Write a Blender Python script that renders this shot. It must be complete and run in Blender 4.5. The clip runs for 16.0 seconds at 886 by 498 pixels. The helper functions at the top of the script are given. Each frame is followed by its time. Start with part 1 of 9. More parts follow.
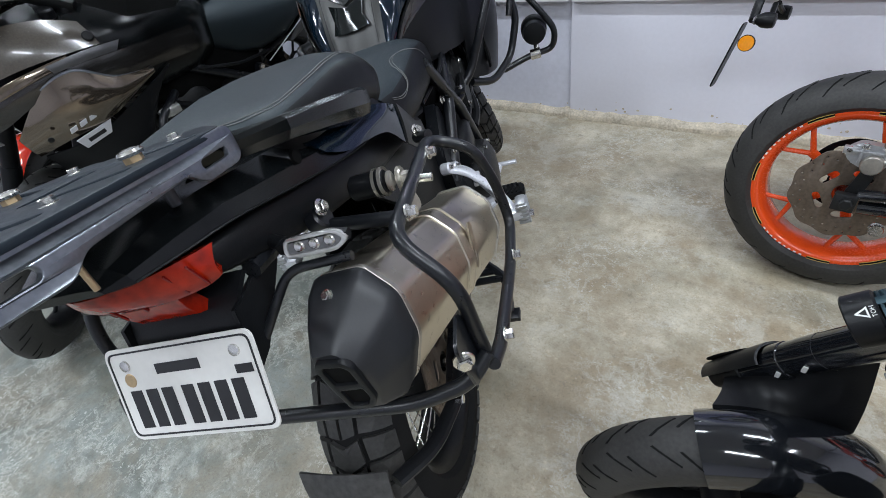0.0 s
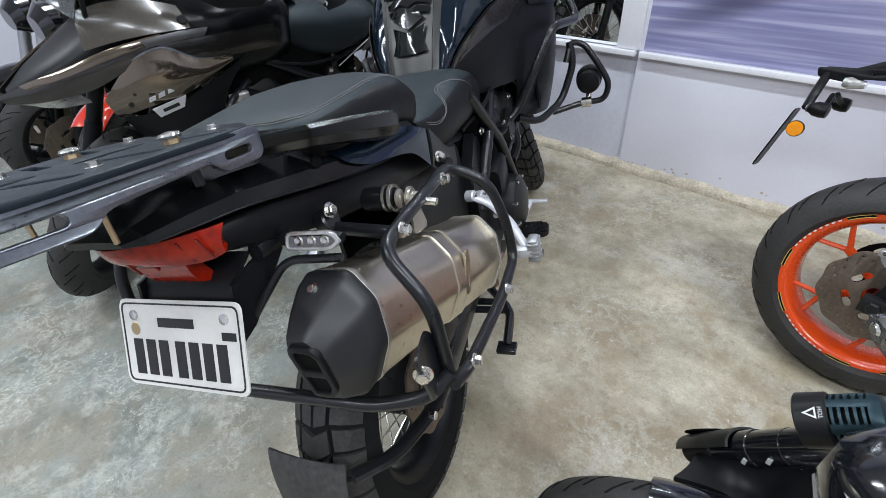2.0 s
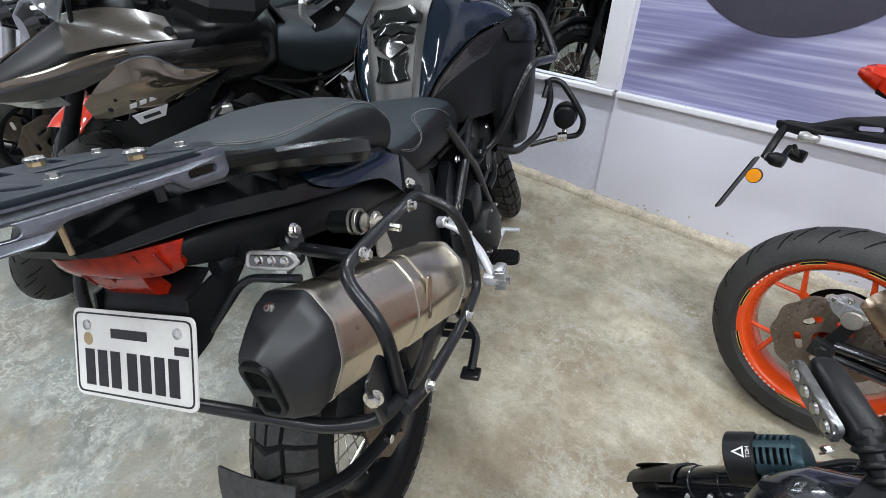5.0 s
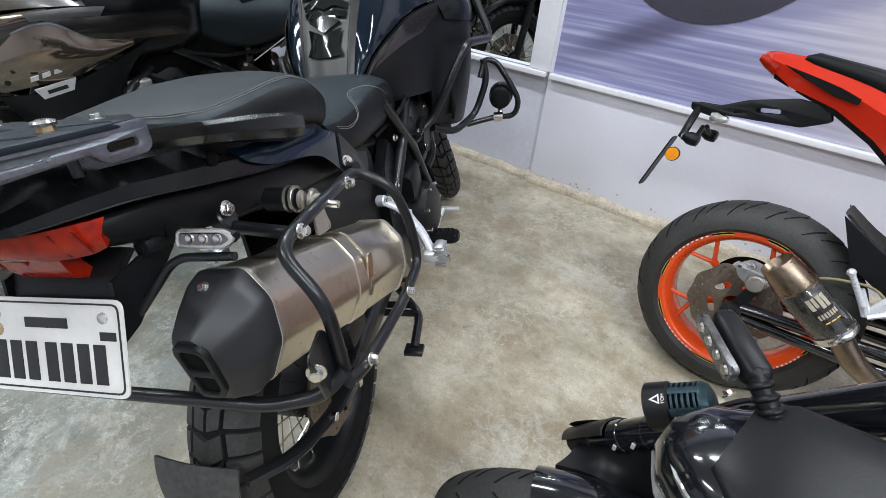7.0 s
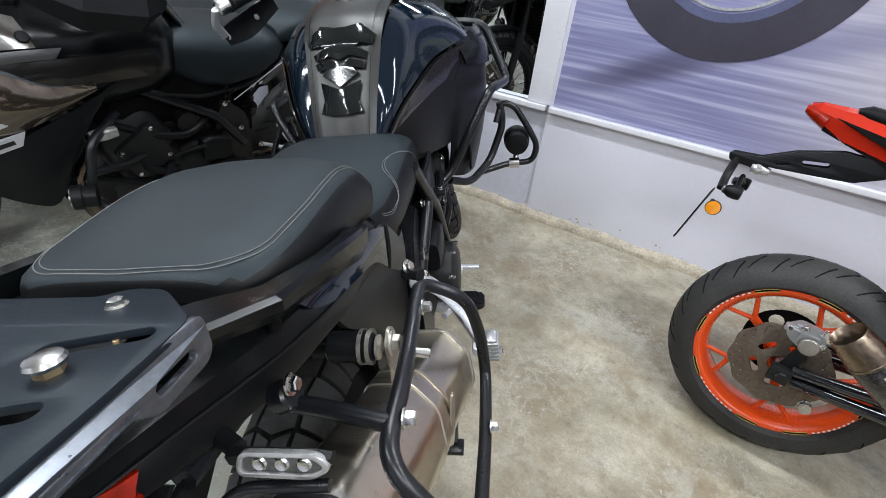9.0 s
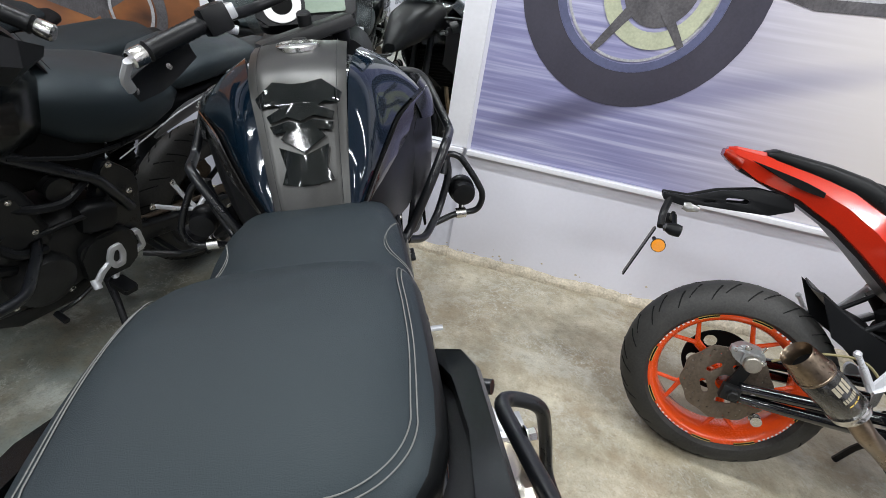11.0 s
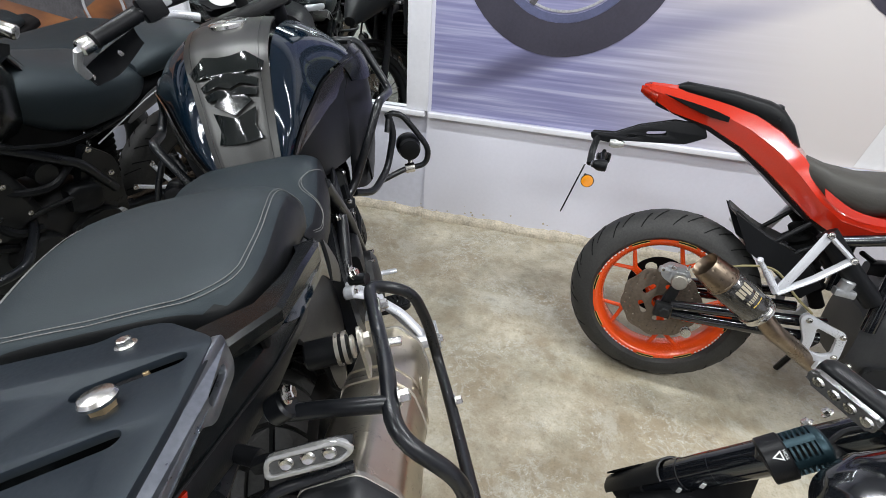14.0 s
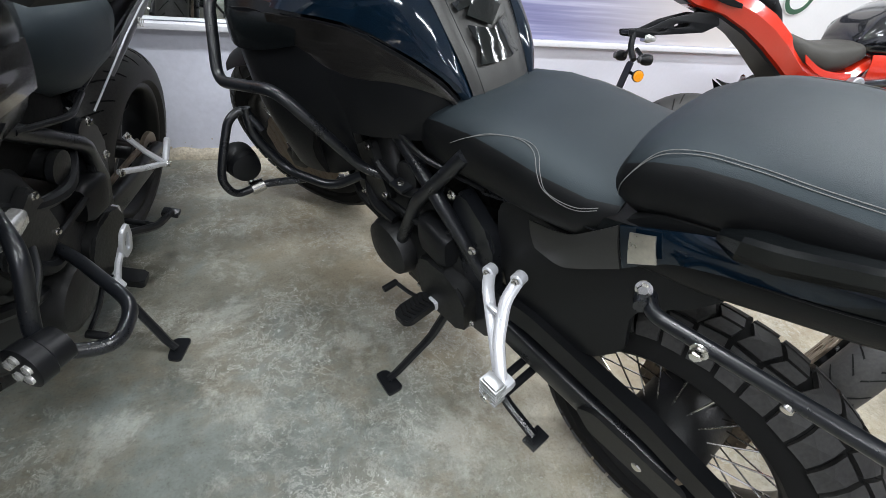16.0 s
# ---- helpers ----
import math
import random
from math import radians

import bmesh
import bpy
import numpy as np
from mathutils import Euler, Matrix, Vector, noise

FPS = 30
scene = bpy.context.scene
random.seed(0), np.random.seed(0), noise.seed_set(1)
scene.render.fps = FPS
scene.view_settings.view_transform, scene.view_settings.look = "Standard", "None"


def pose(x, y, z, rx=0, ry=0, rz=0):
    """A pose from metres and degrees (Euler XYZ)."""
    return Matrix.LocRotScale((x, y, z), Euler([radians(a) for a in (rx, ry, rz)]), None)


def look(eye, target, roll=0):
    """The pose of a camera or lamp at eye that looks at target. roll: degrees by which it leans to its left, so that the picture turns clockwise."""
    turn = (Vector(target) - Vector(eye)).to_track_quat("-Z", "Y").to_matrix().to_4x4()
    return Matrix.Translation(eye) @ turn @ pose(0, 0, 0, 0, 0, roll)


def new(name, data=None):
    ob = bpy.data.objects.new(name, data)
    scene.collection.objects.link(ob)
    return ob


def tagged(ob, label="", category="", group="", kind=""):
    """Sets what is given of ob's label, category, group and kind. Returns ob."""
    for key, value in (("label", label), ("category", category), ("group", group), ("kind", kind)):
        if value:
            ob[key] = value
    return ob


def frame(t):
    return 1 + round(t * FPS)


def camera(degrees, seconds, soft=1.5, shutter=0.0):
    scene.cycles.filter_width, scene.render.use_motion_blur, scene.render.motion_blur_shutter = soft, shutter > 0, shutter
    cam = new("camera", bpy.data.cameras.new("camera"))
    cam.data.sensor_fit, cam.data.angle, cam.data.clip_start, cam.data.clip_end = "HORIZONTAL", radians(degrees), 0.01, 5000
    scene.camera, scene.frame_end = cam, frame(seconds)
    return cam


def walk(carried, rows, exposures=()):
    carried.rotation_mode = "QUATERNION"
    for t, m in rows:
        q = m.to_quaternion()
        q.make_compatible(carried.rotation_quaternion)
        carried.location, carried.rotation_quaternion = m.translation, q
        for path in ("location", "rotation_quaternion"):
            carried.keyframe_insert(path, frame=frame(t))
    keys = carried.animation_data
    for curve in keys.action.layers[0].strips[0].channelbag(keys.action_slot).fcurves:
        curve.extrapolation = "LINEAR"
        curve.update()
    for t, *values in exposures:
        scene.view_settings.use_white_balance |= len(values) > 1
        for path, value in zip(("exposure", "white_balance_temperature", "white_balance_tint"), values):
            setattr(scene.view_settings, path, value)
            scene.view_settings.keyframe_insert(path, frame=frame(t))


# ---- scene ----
cam = camera(87.0, 16.0, soft=0.55)
PATH = [
    (0, (0.025, -0.002, 1.197), (-0.196, 1.486, -0.121), -12.5),
    (0.5, (0.044, -0.016, 1.249), (-0.306, 1.488, -0.022), -9.1),
    (1, (0.074, -0.029, 1.225), (-0.303, 1.485, -0.026), -7.7),
    (1.5, (0.086, -0.039, 1.221), (-0.295, 1.48, -0.024), -6.9),
    (2, (0.094, -0.028, 1.221), (-0.288, 1.499, -0.014), -4.7),
    (2.5, (0.102, -0.025, 1.223), (-0.277, 1.521, 0.013), -2.6),
    (3, (0.123, -0.023, 1.235), (-0.241, 1.548, 0.052), -0.8),
    (5.3, (0.125, -0.031, 1.238), (-0.181, 1.565, 0.071), 0.0),
    (5.5, (0.128, -0.027, 1.237), (-0.163, 1.564, 0.06), -0.8),
    (6, (0.145, -0.033, 1.235), (-0.134, 1.545, 0.039), -1.4),
    (6.5, (0.155, -0.047, 1.235), (-0.039, 1.53, 0.019), 0.5),
    (7, (0.131, -0.047, 1.236), (0.071, 1.538, 0.018), 4.1),
    (7.5, (-0.014, -0.044, 1.222), (0.028, 1.561, 0.03), 6.3),
    (8, (-0.148, -0.022, 1.234), (-0.085, 1.583, 0.043), 6.2),
    (8.5, (-0.154, 0.017, 1.238), (-0.075, 1.625, 0.052), 5.9),
    (9, (-0.066, 0.169, 1.261), (0.043, 1.783, 0.085), 5.8),
    (9.2, (-0.029, 0.191, 1.279), (0.077, 1.803, 0.101), 5.2),
    (11.3, (-0.297, 0.343, 1.251), (0.42, 1.925, 0.26), 10.3),
    (11.5, (-0.277, 0.337, 1.253), (0.478, 1.904, 0.266), 10.6),
    (12, (-0.173, 0.25, 1.26), (0.521, 1.826, 0.243), 8.9),
    (12.5, (-0.009, 0.16, 1.224), (0.667, 1.657, 0.084), 7.8),
    (13, (0.033, 0.157, 1.251), (0.714, 1.636, 0.09), 3.7),
    (13.5, (-0.003, 0.157, 1.258), (0.578, 1.695, 0.118), 2.8),
    (14, (-0.141, 0.116, 1.277), (0.415, 1.684, 0.168), 4.1),
    (14.3, (-0.2984, 0.0954, 1.2646), (0.296, 1.6525, 0.1592), 5.62),
    (14.4, (-0.3597, 0.1157, 1.2608), (0.2517, 1.6551, 0.14), 5.76),
    (14.5, (-0.431, 0.135, 1.249), (0.196, 1.664, 0.122), 6.0),
    (14.6, (-0.497, 0.1607, 1.2487), (0.1468, 1.6737, 0.1103), 6.22),
    (15, (-0.636, 0.282, 1.221), (0.141, 1.71, 0.056), 7.6),
    (15.5, (-0.735, 0.441, 1.198), (0.238, 1.693, -0.021), 8.2),
    (16, (-0.964, 0.655, 1.124), (0.264, 1.635, -0.114), 8.2),
]
EXPOSE = [(0, -0.13, 6230, 10), (0.5, -0.03, 6230, 10), (1, 0, 6250, 10), (3, 0.02, 6420, 10), (6, 0.07, 6480, 10), (9, 0.05, 6500, 10), (11.5, 0.08, 6850, 10), (12.5, 0.08, 7000, 10), (13.5, 0.06, 6950, 10), (14.5, 0.12, 6500, 10), (15, 0.2, 6480, 10), (15.5, 0.38, 6500, 10), (16, 0.42, 6620, 10)]
LAMP_POWER = 29.0
walk(cam, [(t, look(eye, target, roll)) for t, eye, target, roll in PATH], exposures=EXPOSE)

# ---- light: ceiling battens of a closed showroom ----
world = bpy.data.worlds.new("world")
scene.world = world
world.use_nodes = True
world.node_tree.nodes["Background"].inputs[0].default_value = (0.80, 0.88, 1.0, 1)
world.node_tree.nodes["Background"].inputs[1].default_value = 0.03
CEILING = 2.75
WALL = pose(0.49, 2.262, 0, 0, 0, -31.0)  # x along the poster wall, y into it


def batten_lamp(s, d, turn, power):
    """The light of one ceiling batten, just below its diffuser."""
    data = bpy.data.lights.new("batten_light", "AREA")
    data.shape, data.size, data.size_y, data.energy = "RECTANGLE", 1.18, 0.07, power
    data.color = (0.925, 0.98, 1.04)
    ob = new("batten_light", data)
    ob.matrix_world = WALL @ pose(s, d, CEILING - 0.075, 0, 0, turn)
    return ob


BATTENS = [(-2.6, -1.1, 0), (-0.6, -1.0, 0), (1.5, -1.0, 0), (-2.6, -2.9, 0), (-0.5, -2.9, 0), (1.6, -2.9, 0), (-0.6, -4.4, 90), (2.6, -2.0, 90)]
for s, d, turn in BATTENS:
    batten_lamp(s, d, turn, LAMP_POWER)


# ---- materials ----
def mat(name, color, rough=0.5, metal=0.0, vary=0.12, scale=6.0, fine=120.0, bump=0.0, coat=0.0, spread=0.12, fine_mix=0.5, stretch=None, tint=None, spec=0.5):
    """A surface with variation at two scales: large patches and fine grain, in colour, gloss and relief."""
    m = bpy.data.materials.new(name)
    m.use_nodes = True
    nt = m.node_tree
    N, L = nt.nodes, nt.links
    bsdf = N["Principled BSDF"]
    tc = N.new("ShaderNodeTexCoord")
    mp = N.new("ShaderNodeMapping")
    L.new(tc.outputs["Object"], mp.inputs[0])
    if stretch:
        mp.inputs["Scale"].default_value = stretch
    n1, n2 = N.new("ShaderNodeTexNoise"), N.new("ShaderNodeTexNoise")
    n1.inputs["Scale"].default_value, n1.inputs["Detail"].default_value = scale, 5
    n2.inputs["Scale"].default_value, n2.inputs["Detail"].default_value = fine, 3
    L.new(mp.outputs[0], n1.inputs["Vector"])
    L.new(mp.outputs[0], n2.inputs["Vector"])
    mx = N.new("ShaderNodeMix")
    mx.inputs[0].default_value = fine_mix
    L.new(n1.outputs[0], mx.inputs[2])
    L.new(n2.outputs[0], mx.inputs[3])
    ramp = N.new("ShaderNodeValToRGB")
    ramp.color_ramp.elements[0].position, ramp.color_ramp.elements[1].position = 0.3, 0.7
    t = tint or color
    ramp.color_ramp.elements[0].color = tuple(c * (1 - vary) for c in color) + (1,)
    ramp.color_ramp.elements[1].color = tuple(min(1, c * (1 + vary)) for c in t) + (1,)
    L.new(mx.outputs[0], ramp.inputs[0])
    L.new(ramp.outputs[0], bsdf.inputs["Base Color"])
    rr = N.new("ShaderNodeMapRange")
    rr.inputs[1].default_value, rr.inputs[2].default_value = 0.3, 0.7
    rr.inputs[3].default_value, rr.inputs[4].default_value = max(0.02, rough - spread), min(1, rough + spread)
    L.new(mx.outputs[0], rr.inputs[0])
    L.new(rr.outputs[0], bsdf.inputs["Roughness"])
    bsdf.inputs["Metallic"].default_value = metal
    bsdf.inputs["Specular IOR Level"].default_value = spec
    bsdf.inputs["Coat Weight"].default_value = coat
    bsdf.inputs["Coat Roughness"].default_value = 0.06
    if bump:
        b = N.new("ShaderNodeBump")
        b.inputs["Strength"].default_value, b.inputs["Distance"].default_value = bump, 0.002
        L.new(n2.outputs[0], b.inputs["Height"])
        L.new(b.outputs[0], bsdf.inputs["Normal"])
    return m


def glass(name, color, rough=0.02, weight=1.0):
    m = bpy.data.materials.new(name)
    m.use_nodes = True
    b = m.node_tree.nodes["Principled BSDF"]
    b.inputs["Base Color"].default_value = (*color, 1)
    b.inputs["Roughness"].default_value = rough
    b.inputs["Transmission Weight"].default_value = weight
    b.inputs["IOR"].default_value = 1.45
    return m


def ramp_nodes(N, stops):
    r = N.new("ShaderNodeValToRGB")
    while len(r.color_ramp.elements) < len(stops):
        r.color_ramp.elements.new(0.5)
    for e, (p, c) in zip(r.color_ramp.elements, stops):
        e.position, e.color = p, (*c, 1)
    return r


def concrete():
    """Trowelled cement floor: grey-green with brown blotches, pale wear and small pits."""
    m = bpy.data.materials.new("cement_floor")
    m.use_nodes = True
    N, L = m.node_tree.nodes, m.node_tree.links
    b = N["Principled BSDF"]
    tc = N.new("ShaderNodeTexCoord")

    def noise_tex(scale, detail, rough=0.55, dist=0.0, off=0.0):
        mp = N.new("ShaderNodeMapping")
        mp.inputs["Location"].default_value = (off, off * 0.7, 0)
        L.new(tc.outputs["Object"], mp.inputs[0])
        n = N.new("ShaderNodeTexNoise")
        n.inputs["Scale"].default_value, n.inputs["Detail"].default_value = scale, detail
        n.inputs["Roughness"].default_value, n.inputs["Distortion"].default_value = rough, dist
        L.new(mp.outputs[0], n.inputs["Vector"])
        return n

    big = noise_tex(1.1, 4, 0.5, 0.2)
    mid = noise_tex(4.5, 10, 0.68, 0.15, 3.1)
    sm = noise_tex(26, 9, 0.78, 0.0, 7.7)
    grit = noise_tex(150, 3, 0.7, 0.0, 2.2)

    def times(x, y, f):
        m2 = N.new("ShaderNodeMix")
        m2.data_type, m2.blend_type = "RGBA", "MULTIPLY"
        m2.inputs[0].default_value = f
        L.new(x, m2.inputs[6])
        L.new(y, m2.inputs[7])
        return m2.outputs[2]

    def over(x, fac, amount, color):
        sc = N.new("ShaderNodeMath")
        sc.operation = "MULTIPLY"
        sc.inputs[1].default_value = amount
        L.new(fac, sc.inputs[0])
        m2 = N.new("ShaderNodeMix")
        m2.data_type = "RGBA"
        L.new(sc.outputs[0], m2.inputs[0])
        L.new(x, m2.inputs[6])
        m2.inputs[7].default_value = (*color, 1)
        return m2.outputs[2]

    def ramped(src, stops):
        r = ramp_nodes(N, stops)
        L.new(src.outputs[0], r.inputs[0])
        return r.outputs[0]

    # tint and stains shift from teal-grey on one side to tan on the other
    sep, tan_side = N.new("ShaderNodeSeparateXYZ"), N.new("ShaderNodeMapRange")
    L.new(tc.outputs["Object"], sep.inputs[0])
    jig = N.new("ShaderNodeMath")
    jig.operation = "MULTIPLY_ADD"
    jig.inputs[1].default_value = 0.9
    L.new(big.outputs[0], jig.inputs[0])
    slant = N.new("ShaderNodeMath")
    slant.operation = "MULTIPLY_ADD"
    slant.inputs[1].default_value = 0.5
    L.new(sep.outputs["Y"], slant.inputs[0])
    L.new(sep.outputs["X"], slant.inputs[2])
    L.new(slant.outputs[0], jig.inputs[2])
    tan_side.interpolation_type = "SMOOTHSTEP"
    tan_side.inputs[1].default_value, tan_side.inputs[2].default_value = -0.75, 0.05
    L.new(jig.outputs[0], tan_side.inputs[0])

    def tan_weighted(fac, lo):
        """Scales a mask from lo on the teal-grey side to 1 on the tan side."""
        mr, mu = N.new("ShaderNodeMapRange"), N.new("ShaderNodeMath")
        mr.inputs[3].default_value = lo
        L.new(tan_side.outputs[0], mr.inputs[0])
        mu.operation = "MULTIPLY"
        L.new(fac, mu.inputs[0])
        L.new(mr.outputs[0], mu.inputs[1])
        return mu.outputs[0]

    col = ramped(mid, [(0.36, FLOOR_A), (0.50, FLOOR_B), (0.64, FLOOR_C)])
    tint = N.new("ShaderNodeMix")
    tint.data_type = "RGBA"
    L.new(tan_side.outputs[0], tint.inputs[0])
    tint.inputs[6].default_value, tint.inputs[7].default_value = (*FLOOR_D, 1), (*FLOOR_E, 1)
    col = times(col, tint.outputs[2], 1.0)
    def both_masks(x, y):
        mu = N.new("ShaderNodeMath")
        mu.operation = "MULTIPLY"
        L.new(x, mu.inputs[0])
        L.new(y, mu.inputs[1])
        return mu.outputs[0]

    black, white = (0, 0, 0), (1, 1, 1)
    col = over(col, tan_weighted(ramped(noise_tex(1.7, 13, 0.72, 0.3, 11.0), [(0.46, black), (0.56, white)]), 0.55), 0.55, FLOOR_STAIN)  # dried earth
    col = over(col, tan_weighted(ramped(noise_tex(5.5, 13, 0.80, 0.2, 17.0), [(0.50, black), (0.56, white)]), 0.5), 0.30, FLOOR_STAIN)
    col = over(col, ramped(noise_tex(3.2, 13, 0.76, 0.2, 23.0), [(0.53, black), (0.60, white)]), 0.34, FLOOR_PALE)  # worn pale patches
    worn = ramped(noise_tex(2.6, 6, 0.6, 0.2, 41.0), [(0.46, black), (0.58, white)])
    vein = ramped(noise_tex(13, 12, 0.74, 0.4, 53.0), [(0.470, black), (0.492, white), (0.508, white), (0.530, black)])
    col = over(col, both_masks(worn, vein), 0.42, FLOOR_PALE)  # ragged pale wear lines
    col = over(col, ramped(noise_tex(16, 12, 0.80, 0.2, 67.0), [(0.36, white), (0.42, black)]), 0.45, (0.20, 0.18, 0.15))  # dark scuffs
    col = times(col, ramped(sm, [(0.34, (0.74, 0.72, 0.69)), (0.47, white), (0.56, white), (0.66, (1.28, 1.27, 1.24))]), 0.9)
    col = times(col, ramped(grit, [(0.32, (0.74, 0.72, 0.69)), (0.44, white), (0.58, (1.03, 1.03, 1.03)), (0.70, (1.22, 1.21, 1.18))]), 0.8)
    col = over(col, both_masks(worn, ramped(noise_tex(58, 5, 0.72, 0.0, 31.0), [(0.60, black), (0.63, white)])), 0.65, (0.66, 0.66, 0.62))  # chips
    L.new(col, b.inputs["Base Color"])
    rr = N.new("ShaderNodeMapRange")
    rr.inputs[1].default_value, rr.inputs[2].default_value = 0.3, 0.7
    rr.inputs[3].default_value, rr.inputs[4].default_value = 0.34, 0.68
    L.new(mid.outputs[0], rr.inputs[0])
    L.new(rr.outputs[0], b.inputs["Roughness"])
    bp = N.new("ShaderNodeBump")
    bp.inputs["Strength"].default_value, bp.inputs["Distance"].default_value = 0.25, 0.003
    L.new(sm.outputs[0], bp.inputs["Height"])
    L.new(bp.outputs[0], b.inputs["Normal"])
    return m


FLOOR_A, FLOOR_B, FLOOR_C = (0.25, 0.245, 0.205), (0.36, 0.355, 0.31), (0.47, 0.47, 0.425)
FLOOR_D, FLOOR_E = (0.53, 0.585, 0.60), (1.20, 1.10, 0.95)
FLOOR_STAIN = (0.29, 0.225, 0.14)
FLOOR_PALE = (0.60, 0.60, 0.54)

M_FLOOR = concrete()
M_WALL = mat("white_wall_paint", (0.74, 0.74, 0.82), 0.55, vary=0.05, scale=2.0, fine=60, bump=0.12, fine_mix=0.3)
M_WALL_L = mat("chalky_wall_paint", (0.66, 0.67, 0.76), 0.7, vary=0.08, scale=3.0, fine=45, bump=0.25)
M_CEIL = mat("ceiling_paint", (0.72, 0.72, 0.72), 0.8, vary=0.04, scale=1.5, fine=50, bump=0.1)
M_CEMENT = mat("raw_cement", (0.52, 0.46, 0.36), 0.9, vary=0.40, scale=20, fine=110, bump=1.0)
M_TRIM = mat("white_trim_paint", (0.80, 0.80, 0.84), 0.35, vary=0.04, scale=3, fine=60)
M_BLACK = mat("black_plastic", (0.007, 0.0075, 0.0085), 0.38, vary=0.25, scale=7, fine=420, bump=0.10, spread=0.08, spec=0.20)
M_BLACKG = mat("gloss_black_paint", (0.006, 0.007, 0.009), 0.12, vary=0.2, scale=4, fine=60, coat=0.8, spread=0.05)
M_BLUE = mat("dark_blue_paint", (0.0025, 0.0085, 0.017), 0.08, metal=0.12, vary=0.3, scale=3, fine=300, coat=0.30, spread=0.04, spec=0.34)
M_TUBE = mat("black_powder_coat", (0.007, 0.008, 0.010), 0.30, vary=0.15, scale=12, fine=300, bump=0.015, spread=0.05)
M_RACK = mat("blue_black_coated_steel", (0.008, 0.012, 0.017), 0.42, spec=0.30, metal=0.0, vary=0.15, scale=5, fine=300, bump=0.05, spread=0.08)
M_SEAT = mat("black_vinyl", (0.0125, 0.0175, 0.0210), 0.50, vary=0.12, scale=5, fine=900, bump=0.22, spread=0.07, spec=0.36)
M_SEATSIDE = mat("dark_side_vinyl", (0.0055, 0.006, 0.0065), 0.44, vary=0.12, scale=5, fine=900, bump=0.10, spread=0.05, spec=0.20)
M_THREAD = mat("grey_thread", (0.15, 0.15, 0.145), 0.8, vary=0.2, scale=30, fine=400)
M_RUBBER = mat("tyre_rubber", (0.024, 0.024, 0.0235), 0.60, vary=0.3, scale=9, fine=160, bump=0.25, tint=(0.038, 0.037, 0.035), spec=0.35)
# the shade of tread grooves is put into this darker rubber
M_RUBBERDK = mat("dark_rubber", (0.012, 0.012, 0.012), 0.9, spec=0.1, vary=0.2, scale=9, fine=160)
M_STEEL = mat("brushed_steel", (0.67, 0.61, 0.50), 0.29, metal=1.0, vary=0.05, scale=3, fine=70, stretch=(1, 30, 30), spread=0.025)
M_CHROME = mat("zinc_plated_steel", (0.66, 0.65, 0.62), 0.22, metal=1.0, vary=0.15, scale=20, fine=200, spread=0.08)
M_ALU = mat("silver_paint", (0.62, 0.63, 0.66), 0.32, metal=0.35, vary=0.08, scale=8, fine=250, spread=0.08)
M_ALUCAST = mat("cast_aluminium", (0.46, 0.47, 0.48), 0.42, metal=0.8, vary=0.15, scale=14, fine=160, bump=0.15)
M_TITAN = mat("grey_bracket_steel", (0.55, 0.52, 0.46), 0.35, metal=0.9, vary=0.15, scale=20, fine=160)
M_BRASS = mat("yellow_zinc", (0.55, 0.41, 0.24), 0.4, metal=0.9, vary=0.2, scale=20, fine=200)
M_ENGINE = mat("dark_engine_casting", (0.010, 0.0105, 0.011), 0.46, metal=0.2, vary=0.35, scale=10, fine=180, bump=0.2)
# near-black; also stands in for shade in vents, outlets and openings
M_DARK = mat("dark_gap", (0.004, 0.004, 0.004), 0.8, spec=0.1, vary=0.2)
# the flange's reflected wall light is put into this paler steel colour
M_PALESTEEL = mat("pale_blue_steel", (0.17, 0.185, 0.215), 0.31, metal=0.85, vary=0.12, scale=30, fine=200, bump=0.0, tint=(0.23, 0.245, 0.27), spread=0.05)
M_CAP = mat("matt_black_cap", (0.014, 0.015, 0.017), 0.42, vary=0.12, scale=5, fine=420, bump=0.05, spread=0.05, spec=0.45)
M_SATIN = mat("satin_black_plastic", (0.0045, 0.0055, 0.006), 0.20, vary=0.12, scale=4, fine=420, bump=0.0, spread=0.02, spec=0.30, fine_mix=0.02)
M_GREY = mat("graphite_tank_cover", (0.058, 0.058, 0.056), 0.40, metal=0.7, vary=0.1, scale=3, fine=300, spread=0.07)
M_WEDGE = mat("gloss_graphite_paint", (0.050, 0.047, 0.045), 0.20, metal=0.75, vary=0.12, scale=3, fine=300, coat=0.6, spread=0.05)
M_PEWTER = mat("pewter_paint", (0.15, 0.15, 0.155), 0.36, metal=0.6, vary=0.1, scale=4, fine=300, spread=0.06)
M_PAD = mat("gloss_tank_pad", (0.006, 0.008, 0.008), 0.10, vary=0.3, scale=40, fine=160, coat=0.20, bump=0.05, spread=0.04, spec=0.40)
M_RED = mat("red_lacquer", (0.56, 0.026, 0.009), 0.12, vary=0.08, scale=3, fine=260, coat=1.0, spread=0.05)
M_ORANGE = mat("orange_lacquer", (0.74, 0.075, 0.010), 0.25, vary=0.08, scale=4, fine=200, coat=0.5, spread=0.06)
M_AMBER = mat("amber_reflector", (0.85, 0.30, 0.01), 0.15, vary=0.12, scale=30, fine=200, coat=0.8, spread=0.05)
M_REDLENS = mat("red_lens", (0.30, 0.012, 0.002), 0.16, vary=0.55, scale=30, fine=90, coat=0.15, bump=0.35, spread=0.06, spec=0.3)
M_REDDK = mat("dark_red_lens", (0.16, 0.003, 0.002), 0.2, vary=0.2, scale=30)
M_LENS = mat("clear_lens", (0.50, 0.50, 0.48), 0.10, metal=0.6, vary=0.3, scale=60, fine=160, coat=1.0, bump=0.3, spread=0.06)
